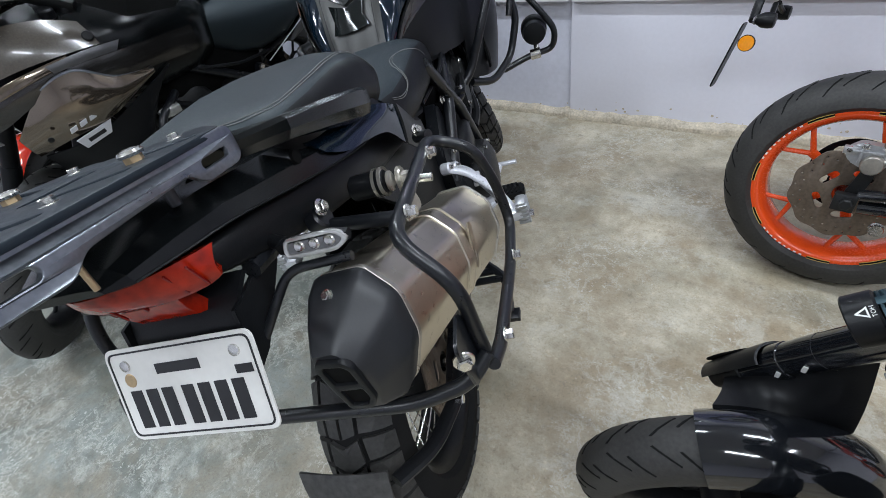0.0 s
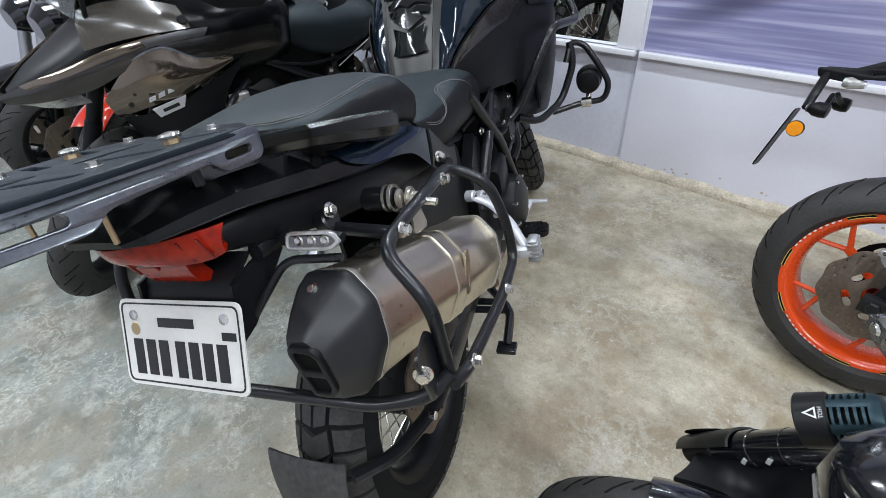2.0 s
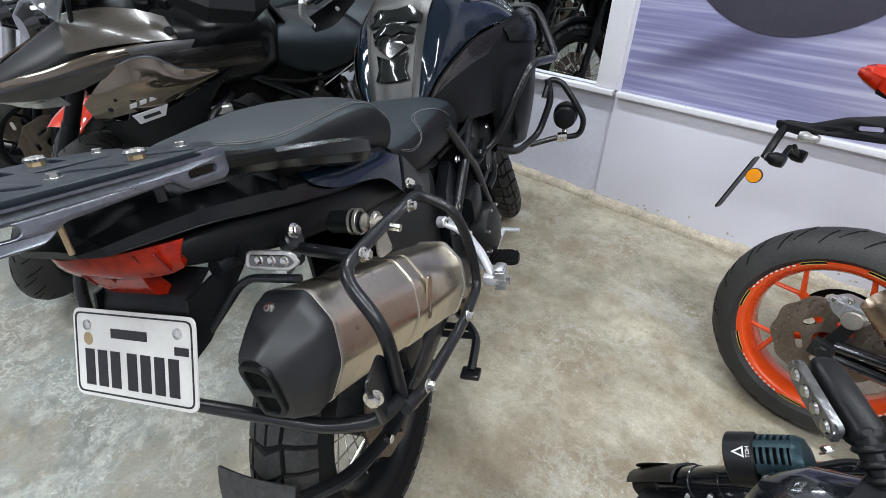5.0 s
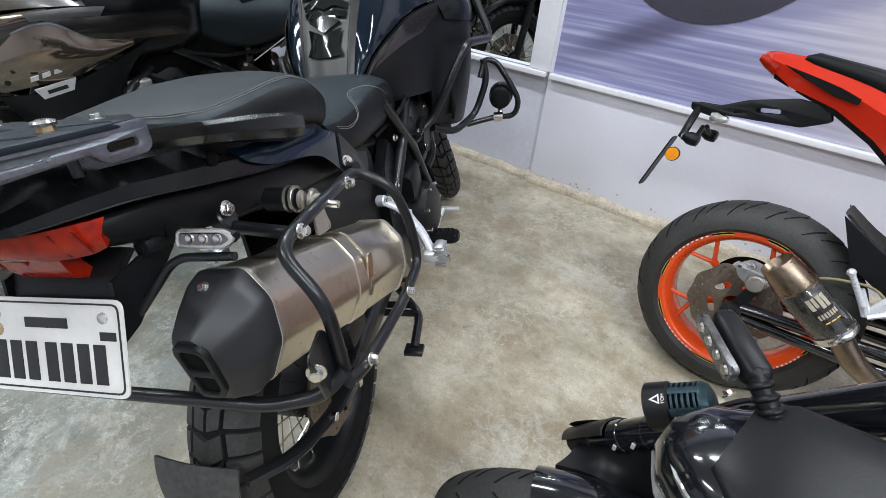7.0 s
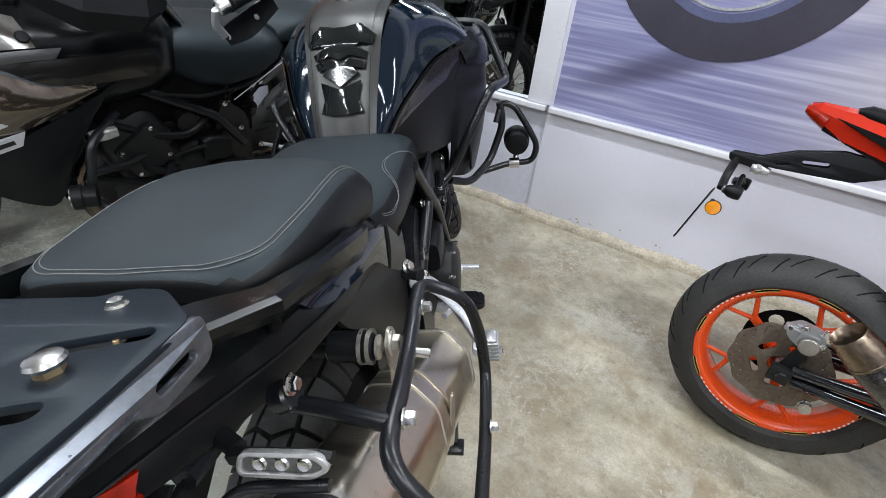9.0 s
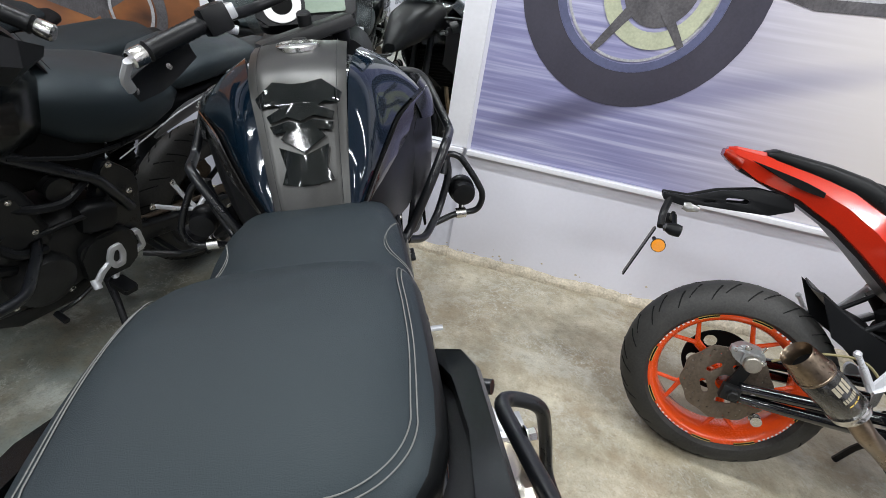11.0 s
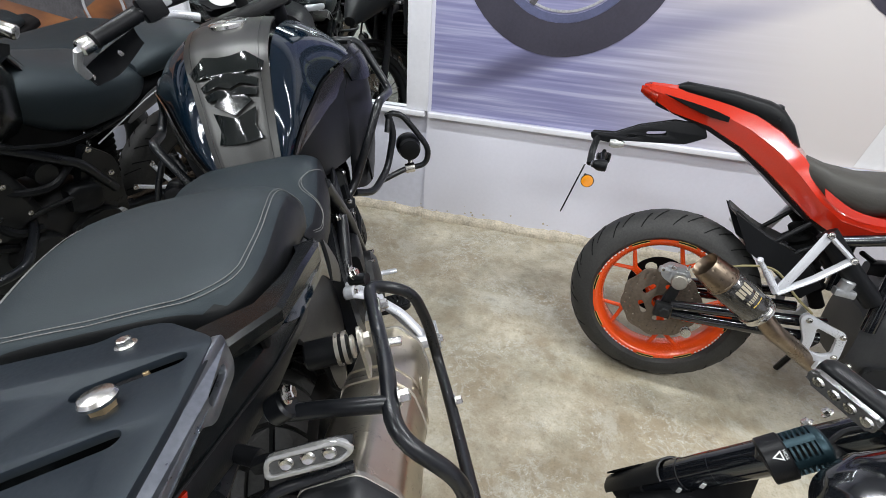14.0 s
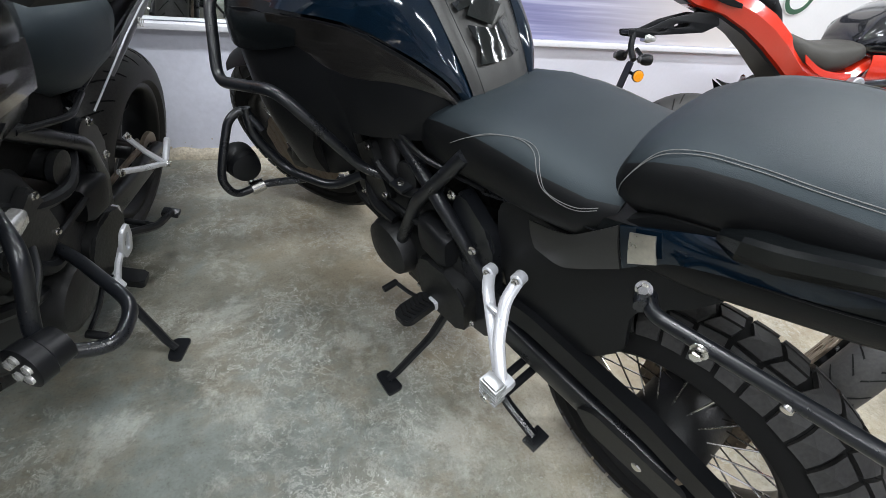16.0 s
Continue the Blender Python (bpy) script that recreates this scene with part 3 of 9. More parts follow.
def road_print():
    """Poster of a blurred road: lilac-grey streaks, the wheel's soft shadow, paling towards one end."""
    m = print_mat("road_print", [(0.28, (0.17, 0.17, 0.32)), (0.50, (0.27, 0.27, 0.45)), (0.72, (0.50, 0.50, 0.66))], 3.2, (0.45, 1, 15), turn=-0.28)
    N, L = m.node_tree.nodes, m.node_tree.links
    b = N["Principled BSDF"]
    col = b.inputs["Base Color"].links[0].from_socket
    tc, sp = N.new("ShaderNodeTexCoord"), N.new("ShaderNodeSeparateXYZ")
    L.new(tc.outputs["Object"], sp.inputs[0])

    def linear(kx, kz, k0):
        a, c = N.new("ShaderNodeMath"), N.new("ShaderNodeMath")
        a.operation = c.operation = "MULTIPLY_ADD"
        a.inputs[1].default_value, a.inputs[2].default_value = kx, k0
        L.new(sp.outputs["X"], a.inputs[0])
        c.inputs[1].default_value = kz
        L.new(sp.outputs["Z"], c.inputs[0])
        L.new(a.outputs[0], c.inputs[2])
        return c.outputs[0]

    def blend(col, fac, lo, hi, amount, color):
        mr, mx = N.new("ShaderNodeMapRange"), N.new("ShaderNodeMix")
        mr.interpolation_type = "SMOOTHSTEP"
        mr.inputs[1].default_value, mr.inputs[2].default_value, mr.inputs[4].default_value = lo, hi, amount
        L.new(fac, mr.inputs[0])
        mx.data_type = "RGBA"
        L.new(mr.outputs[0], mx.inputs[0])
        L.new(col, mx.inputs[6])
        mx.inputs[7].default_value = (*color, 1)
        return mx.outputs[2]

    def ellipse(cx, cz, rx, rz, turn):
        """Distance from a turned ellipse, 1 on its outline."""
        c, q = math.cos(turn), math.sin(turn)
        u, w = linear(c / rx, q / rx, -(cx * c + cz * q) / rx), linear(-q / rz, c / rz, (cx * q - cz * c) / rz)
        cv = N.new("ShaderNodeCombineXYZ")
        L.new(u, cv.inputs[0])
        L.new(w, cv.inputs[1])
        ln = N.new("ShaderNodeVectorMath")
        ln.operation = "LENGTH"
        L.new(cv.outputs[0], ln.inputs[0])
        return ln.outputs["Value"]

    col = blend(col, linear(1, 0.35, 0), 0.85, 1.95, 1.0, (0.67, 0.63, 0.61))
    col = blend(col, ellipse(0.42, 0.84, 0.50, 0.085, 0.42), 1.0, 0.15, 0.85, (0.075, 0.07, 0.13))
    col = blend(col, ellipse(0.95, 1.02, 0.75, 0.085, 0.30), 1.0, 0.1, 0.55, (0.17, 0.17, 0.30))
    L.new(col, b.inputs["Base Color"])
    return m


FACE = Matrix.Rotation(math.pi / 2, 4, "X")  # outlines (s, z) stand up, facing the room


def printed(name, outline, layer, material, parent):
    return part(name, slab(outline, 0.0006, Matrix.Translation((0, -0.0008 * layer, 0)) @ FACE, 0), material, parent, flat=True)


def annulus(cx, cz, rx, rz, k, a0=0.0, a1=2 * math.pi, n=48):
    o = [(cx + rx * math.cos(a0 + (a1 - a0) * i / n), cz + rz * math.sin(a0 + (a1 - a0) * i / n)) for i in range(n + 1)]
    q = [(cx + rx * k * math.cos(a1 + (a0 - a1) * i / n), cz + rz * k * math.sin(a1 + (a0 - a1) * i / n)) for i in range(n + 1)]
    return o + q


M_PTYRE = mat("printed_tyre", (0.045, 0.042, 0.060), 0.4, vary=0.2, scale=5)
M_PRIM = mat("printed_rim", (0.10, 0.11, 0.20), 0.4, vary=0.2, scale=6)
M_PSILVER = mat("printed_silver", (0.40, 0.40, 0.42), 0.4, vary=0.4, scale=9)
M_PLIME = mat("printed_pale_disc", (0.46, 0.48, 0.34), 0.4, vary=0.2, scale=9)
M_PDARK = mat("printed_dark_metal", (0.09, 0.085, 0.09), 0.4, vary=0.5, scale=12)
M_PWHITE = mat("printed_white", (0.78, 0.78, 0.78), 0.4, vary=0.03, scale=4)
poster = thing("wall_poster", WALL @ pose(0, -0.002, 0), "large lilac poster of a motorcycle wheel on a blurred road", "poster")
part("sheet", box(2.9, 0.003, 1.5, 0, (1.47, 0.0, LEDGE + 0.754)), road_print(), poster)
printed("printed_tyre", annulus(0.535, 1.315, 0.43, 0.432, 0.70), 4, M_PTYRE, poster)
printed("printed_rim", annulus(0.535, 1.315, 0.30, 0.302, 0.90), 5, M_PRIM, poster)
printed("printed_rim_lip", annulus(0.535, 1.315, 0.262, 0.264, 0.965), 6, M_PSILVER, poster)
printed("printed_disc", annulus(0.60, 1.32, 0.20, 0.215, 0.72), 6, M_PLIME, poster)
printed("printed_hub", annulus(0.60, 1.32, 0.13, 0.14, 0.02), 5, M_PDARK, poster)
for i in range(5):
    a = 0.5 + i * 2 * math.pi / 5
    c, s = math.cos(a), math.sin(a)
    printed("printed_spoke", [(0.56 + 0.10 * c - 0.02 * s, 1.315 + 0.10 * s + 0.02 * c), (0.56 + 0.10 * c + 0.02 * s, 1.315 + 0.10 * s - 0.02 * c), (0.535 + 0.268 * c + 0.012 * s, 1.315 + 0.268 * s - 0.012 * c), (0.535 + 0.268 * c - 0.012 * s, 1.315 + 0.268 * s + 0.012 * c)], 7, M_PDARK, poster)
printed("printed_fairing", [(0.86, 1.36), (1.10, 1.315), (1.35, 1.33), (1.52, 1.40), (1.50, 1.62), (1.05, 1.60), (0.85, 1.48)], 5, M_PDARK, poster)
printed("printed_exhaust", round_poly([(1.02, 1.345), (1.30, 1.365), (1.31, 1.425), (1.02, 1.40)], 0.02), 6, M_PSILVER, poster)
printed("printed_rear_tyre", annulus(1.83, 1.50, 0.39, 0.40, 0.66), 4, M_PTYRE, poster)
printed("printed_pale_field", [(1.83, LEDGE + 0.01), (2.9, LEDGE + 0.01), (2.9, 1.9), (2.0, 1.9), (1.90, 1.1)], 4, M_PWHITE, poster)

poster2 = thing("wall_poster", WALL @ pose(0, 0.013, 0), "dark orange poster of motorcycles in a desert", "poster")
part("sheet", box(2.4, 0.003, 1.5, 0, (-2.53, 0.0, LEDGE + 0.754)), print_mat("desert_print", [(0.30, (0.05, 0.03, 0.025)), (0.50, (0.22, 0.085, 0.035)), (0.70, (0.42, 0.17, 0.06))], 2.2, (1, 1, 2.2)), poster2)
printed("printed_tyre", annulus(-1.72, 0.88, 0.20, 0.21, 0.70), 3, M_PDARK, poster2)
printed("printed_rim", annulus(-1.72, 0.88, 0.13, 0.14, 0.86), 4, M_PSILVER, poster2)
printed("printed_machine", [(-2.35, 0.86), (-1.95, 0.80), (-1.60, 1.0), (-1.75, 1.22), (-2.15, 1.28), (-2.4, 1.1)], 2, M_PDARK, poster2)

badge = thing("round_badge", WALL @ pose(2.13, -0.012, 0.86), "round green and white badge on the wall", "badge")
part("disc", lathe([(-0.002, 0.098), (0.002, 0.10), (0.004, 0.098)], 40, "y"), M_PWHITE, badge)
part("green_ring", slab(annulus(0, 0, 0.094, 0.094, 0.74), 0.001, Matrix.Translation((0, -0.0025, 0)) @ FACE, 0), mat("badge_green", (0.03, 0.10, 0.05), 0.4), badge, flat=True)

# ceiling battens
for s, d, turn in BATTENS:
    lamp = thing("ceiling_batten", WALL @ pose(s, d, CEILING, 0, 0, turn), "long white ceiling batten lamp", "ceiling lamp", "ceiling battens")
    part("housing", box(1.24, 0.075, 0.045, 0.006, (0, 0, -0.0225)), M_TRIM, lamp)
    part("diffuser", box(1.20, 0.055, 0.022, 0.008, (0, 0, -0.056)), M_PWHITE, lamp)


# ---- wheels ----
def revolve(profile, seg=48):
    """A closed outline (x, radius) turned round the x axis."""
    rings = [[Vector((x, r * math.cos(2 * math.pi * j / seg), r * math.sin(2 * math.pi * j / seg))) for x, r in profile] for j in range(seg)]
    bm = bmesh.new()
    vs = [[bm.verts.new(p) for p in r] for r in rings]
    n = len(profile)
    for i in range(seg):
        a, b = vs[i], vs[(i + 1) % seg]
        for k in range(n):
            bm.faces.new((a[k], a[(k + 1) % n], b[(k + 1) % n], b[k]))
    return bm


def tyre_profile(R, W, rim, drop=0.0):
    """The outside of a tyre over its crown, then back along the inside."""
    rc, h = W / 2, (R - rim) * 0.78
    out = [(rc * 1.0 * math.sin(a), R - drop - h + h * math.cos(a)) for a in (radians(d) for d in (-96, -80, -60, -40, -20, 0, 20, 40, 60, 80, 96))]
    return [(-rc * 0.72, rim - 0.004)] + out + [(rc * 0.72, rim - 0.004), (rc * 0.6, rim + 0.015), (-rc * 0.6, rim + 0.015)]


def on_tyre(R, W, rim, a, turn, lift):
    """A point on the tyre: a across from shoulder to shoulder (degrees), turn round it."""
    rc, h = W / 2, (R - rim) * 0.78
    x, r = (rc + lift) * math.sin(radians(a)), R - h + (h + lift) * math.cos(radians(a))
    return Vector((x, r * math.cos(turn), r * math.sin(turn)))


def tread(R, W, rim, count, cells, lift=0.0045, sink=-0.004, sub=3):
    """Raised tread blocks: cells are outlines (degrees across, part of one pitch)."""
    bm = bmesh.new()
    for k in range(count):
        for cell in cells:
            pts = []
            m = len(cell)
            for i in range(m):
                (a0, t0), (a1, t1) = cell[i], cell[(i + 1) % m]
                for s in range(sub):
                    u = s / sub
                    pts.append((a0 + (a1 - a0) * u, t0 + (t1 - t0) * u))
            top = [bm.verts.new(on_tyre(R, W, rim, a, (k + t) * 2 * math.pi / count, lift)) for a, t in pts]
            low = [bm.verts.new(on_tyre(R, W, rim, a * 1.0, (k + t) * 2 * math.pi / count, sink)) for a, t in pts]
            ca, ct = sum(p[0] for p in pts) / len(pts), sum(p[1] for p in pts) / len(pts)
            mid = bm.verts.new(on_tyre(R, W, rim, ca, (k + ct) * 2 * math.pi / count, lift))
            q = len(pts)
            for i in range(q):
                bm.faces.new((top[i], top[(i + 1) % q], mid))
                bm.faces.new((low[i], low[(i + 1) % q], top[(i + 1) % q], top[i]))
    return bm


TRAIL = [  # big angular blocks of a dual-sport tyre
    [(-19, 0.04), (0, 0.16), (19, 0.04), (21, 0.44), (0, 0.58), (-21, 0.44)],
    [(-19, 0.53), (-2, 0.66), (-2, 0.99), (-17, 0.94)], [(19, 0.53), (2, 0.66), (2, 0.99), (17, 0.94)],
    [(-25, 0.03), (-66, 0.11), (-66, 0.49), (-27, 0.42)], [(25, 0.03), (66, 0.11), (66, 0.49), (27, 0.42)],
    [(-24, 0.51), (-66, 0.58), (-64, 1.01), (-22, 0.93)], [(24, 0.51), (66, 0.58), (64, 1.01), (22, 0.93)],
]
ROAD = [  # dark strips stand in for a road tyre's shaded slanting grooves
    [(8, 0.10), (44, 0.52), (46, 0.50), (9, 0.05)], [(-8, 0.10), (-44, 0.52), (-46, 0.50), (-9, 0.05)],
    [(20, 0.58), (60, 0.95), (61, 0.92), (21, 0.53)], [(-20, 0.58), (-60, 0.95), (-61, 0.92), (-21, 0.53)],
]


def wheel(bike, name, c, R, W, rim, rim_mat, style="wire", treads="trail", m=None, disc=0.13, disc_x=0.06, seg=64):
    """A wheel: tyre with tread, rim, hub, spokes and brake disc."""
    base = (m or Matrix.Identity(4)) @ Matrix.Translation(c)
    hub = part(name, revolve([(-0.055, 0.022), (-0.055, 0.045), (-0.03, 0.032), (0.03, 0.032), (0.055, 0.045), (0.055, 0.022)], 28), M_ENGINE if style == "wire" else rim_mat, bike, m=base)
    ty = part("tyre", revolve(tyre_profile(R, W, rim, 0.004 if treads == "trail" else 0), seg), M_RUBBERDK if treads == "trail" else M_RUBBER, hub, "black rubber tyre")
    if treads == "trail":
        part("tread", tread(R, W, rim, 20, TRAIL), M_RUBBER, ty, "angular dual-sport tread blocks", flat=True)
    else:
        tagged(part("tread_pattern", tread(R, W, rim, 18, ROAD, 0.0006, -0.001), M_RUBBERDK, ty, flat=True), "thin dark strips for slanting tread grooves", kind="stuff")
    w = W * 0.40
    part("rim", revolve([(-w, rim + 0.006), (-w * 1.02, rim - 0.004), (-w * 0.92, rim - 0.016), (-w * 0.45, rim - 0.030), (w * 0.45, rim - 0.030), (w * 0.92, rim - 0.016), (w * 1.02, rim - 0.004), (w, rim + 0.006), (w * 0.8, rim - 0.004), (0, rim - 0.018), (-w * 0.8, rim - 0.004)], seg), rim_mat, hub)
    if style == "wire":
        one = rod((-0.045, 0.040, 0.004), (0.012, rim - 0.026, 0.085), 0.0019, seg=5)
        two = rod((0.045, 0.040, -0.004), (-0.012, rim - 0.026, -0.085), 0.0019, seg=5)
        first = [part("spoke", b, M_CHROME, hub) for b in (one, two)]
        for i in range(1, 18):
            for o, k in zip(first, (i, i + 0.5)):
                s = new("spoke", o.data)
                s.parent, s.matrix_basis = hub, Matrix.Rotation(2 * math.pi * k / 18, 4, "X")
    else:
        for i in range(5):
            a = 2 * math.pi * i / 5
            bm = tube([(0.012, 0.035, 0), (0.016, 0.10, 0.0), (0.02, 0.135, 0.0)], 0.0095, 8, 0, flat=1.3)
            bm = join(bm, tube([(0.02, 0.125, 0), (0.024, rim - 0.022, 0.052)], 0.0078, 8, 0, 0.006), tube([(0.02, 0.125, 0), (0.024, rim - 0.022, -0.052)], 0.0078, 8, 0, 0.006))
            part("spoke", moved(bm, Matrix.Rotation(a, 4, "X")), rim_mat, hub)
    if disc:
        wave = [(disc * (1 + 0.028 * math.cos(10 * t)) * math.cos(t), disc * (1 + 0.028 * math.cos(10 * t)) * math.sin(t)) for t in (2 * math.pi * i / 80 for i in range(80))]
        holes = [circle2(0.0035, 8, (disc * k * math.cos(t), disc * k * math.sin(t))) for k, n, o in ((0.92, 20, 0), (0.80, 20, 0.5)) for t in (2 * math.pi * (i + o) / n for i in range(n))]
        holes += [slot((disc * 0.5 * math.cos(t), disc * 0.5 * math.sin(t)), (disc * 0.5 * math.cos(t + 0.5), disc * 0.5 * math.sin(t + 0.5)), 0.010, 5) for t in (2 * math.pi * i / 5 for i in range(5))]
        part("brake_disc", holed(wave, holes + [circle2(0.028, 20)], 0.005, Matrix.Translation((disc_x, 0, 0)) @ Matrix.Rotation(math.pi / 2, 4, "Y")), M_DISC, hub, "drilled wavy brake disc")
    return hub


def both(name, make, material, parent, label=""):
    """The same part on the right and, mirrored, on the left."""
    return part(name, make(), material, parent, label), part(name, mirrored(make()), material, parent, label)


# ---- the adventure motorcycles ----
HEAD, AXLE_F, AXLE_R = V(0, 1.19, 1.10), V(0, 1.60, 0.335), V(0, 0.15, 0.322)


def steering(deg):
    """Turns what sits on the fork about the raked steering axis."""
    ax = (V(0, 1.515, 0.40) - HEAD).normalized()
    return Matrix.Translation(HEAD) @ Matrix.Rotation(radians(-deg), 4, ax) @ Matrix.Translation(-HEAD)


def saddle_rows(rows):
    return [ring_xz(y, 0, cz, w, h, p, 28, sk) for y, cz, w, h, p, sk in rows]


def running_gear(b, steer, wheel_mat, trail="trail", fork=M_BLACK, style="wire", guard=M_BLACK, plain=False):
    """Wheels, fork, swingarm and frame."""
    S = steering(steer)
    wheel(b, "rear_wheel", AXLE_R, 0.322, 0.150, 0.222, wheel_mat, style, trail, disc=0.12, disc_x=0.075)
    wheel(b, "front_wheel", AXLE_F, 0.335, 0.112, 0.245, wheel_mat, style, trail, S, disc=0.15, disc_x=-0.065)
    for x in (0.098, -0.098):
        leg = part("fork_leg", join(rod((x, 1.60, 0.335), (x, 1.435, 0.62), 0.027), rod((x, 1.44, 0.61), (x, 1.21, 1.08), 0.024)), fork, b, m=S)
        part("axle_clamp", box(0.045, 0.06, 0.08, 0.01, (x, 1.595, 0.335)), M_ENGINE, leg)
    if not plain:
        part("front_mudguard", sheet([[V(sx * 0.072 * math.sin(radians(a)) , 1.60 + (0.35 + 0.03 * math.cos(radians(a))) * math.cos(t), 0.335 + (0.335 + 0.038 * math.cos(radians(a))) * math.sin(t)) for sx, a in ((1, d) for d in (-80, -50, -20, 0, 20, 50, 80))] for t in (radians(d) for d in range(62, 151, 8))], 0.003), guard, b, m=S)
    part("triple_clamp", box(0.25, 0.07, 0.035, 0.01, (0, 1.20, 1.085)), M_ENGINE, b, m=S)
    for sx in (1, -1):
        part("swingarm", body([(0.09, 0.322, 0.016, 0.022, 5), (0.16, 0.324, 0.018, 0.032, 5), (0.42, 0.345, 0.019, 0.034, 5), (0.66, 0.375, 0.020, 0.042, 5)], 16), M_TUBE, b, m=Matrix.Translation((0.108 * sx, 0, 0)))
    if not plain:
        part("chain_guard", slab(round_poly([(0.62, 0.47), (0.45, 0.485), (0.18, 0.455), (0.02, 0.41), (-0.02, 0.37), (0.04, 0.365), (0.16, 0.40), (0.45, 0.43), (0.62, 0.41)], 0.012), 0.030, Matrix(((0, 0, 1, -0.128), (1, 0, 0, 0), (0, 1, 0, 0), (0, 0, 0, 1))), 0.004), M_BLACK, b, "black plastic chain guard")
        part("axle_plate", slab(round_poly([(0.06, 0.29), (0.26, 0.30), (0.30, 0.34), (0.26, 0.37), (0.06, 0.355)], 0.014), 0.012, Matrix(((0, 0, 1, -0.138), (1, 0, 0, 0), (0, 1, 0, 0), (0, 0, 0, 1))), 0.003), M_ENGINE, b, "black axle adjuster plate")
        part("hub_drum", revolve([(-0.075, 0.02), (-0.075, 0.075), (-0.05, 0.085), (0.05, 0.085), (0.075, 0.075), (0.075, 0.02)], 36), M_ENGINE, b, m=Matrix.Translation(AXLE_R))
    part("swingarm_bridge", box(0.22, 0.07, 0.06, 0.012, (0, 0.53, 0.37)), M_TUBE, b)
    part("axle_nut", rod((-0.14, 0.15, 0.322), (0.14, 0.15, 0.322), 0.011, seg=8), M_CHROME, b)
    part("rear_shock", join(rod((0, 0.46, 0.72), (0, 0.55, 0.42), 0.022), lathe([(i * 0.012, 0.034 + 0.007 * (i % 2)) for i in range(18)], 16, "z", (0, 0.50, 0.47))), M_DARK, b)
    part("drive_chain", join(tube([(-0.088, 0.70, 0.405), (-0.088, 0.15, 0.37)], 0.007, 6, 0, flat=1.6), tube([(-0.088, 0.70, 0.35), (-0.088, 0.15, 0.275)], 0.007, 6, 0, flat=1.6), revolve_at((-0.088, 0.15, 0.322), 0.075, 0.006)), M_DISC, b)
    # tubular frame round the engine
    for sx in (1, -1):
        part("frame_tube", tube([(0.13 * sx, 0.58, 0.50), (0.155 * sx, 0.70, 0.66), (0.12 * sx, 1.10, 0.90), (0.04 * sx, 1.20, 0.98)], 0.016, 10), M_TUBE, b)
        if not plain:
            part("frame_tube", tube([(0.15 * sx, 0.62, 0.80), (0.165 * sx, 0.76, 0.62), (0.17 * sx, 0.86, 0.40), (0.12 * sx, 0.98, 0.26)], 0.015, 10), M_TUBE, b)
        part("frame_plate", slab(round_poly([(0.54, 0.30), (0.66, 0.28), (0.72, 0.50), (0.66, 0.70), (0.56, 0.62)], 0.03), 0.03, Matrix(((0, 0, sx, 0.105 * sx), (1, 0, 0, 0), (0, 1, 0, 0), (0, 0, 0, 1))), 0.006), M_TUBE, b)
        part("subframe_tube", tube([(0.10 * sx, 0.62, 0.70), (0.105 * sx, 0.30, 0.80), (0.085 * sx, -0.10, 0.88)], 0.012, 8), M_TUBE, b)


def revolve_at(c, R, t):
    return moved(revolve([(-t, R * 0.55), (-t, R), (t, R), (t, R * 0.55)], 30), Matrix.Translation(c))


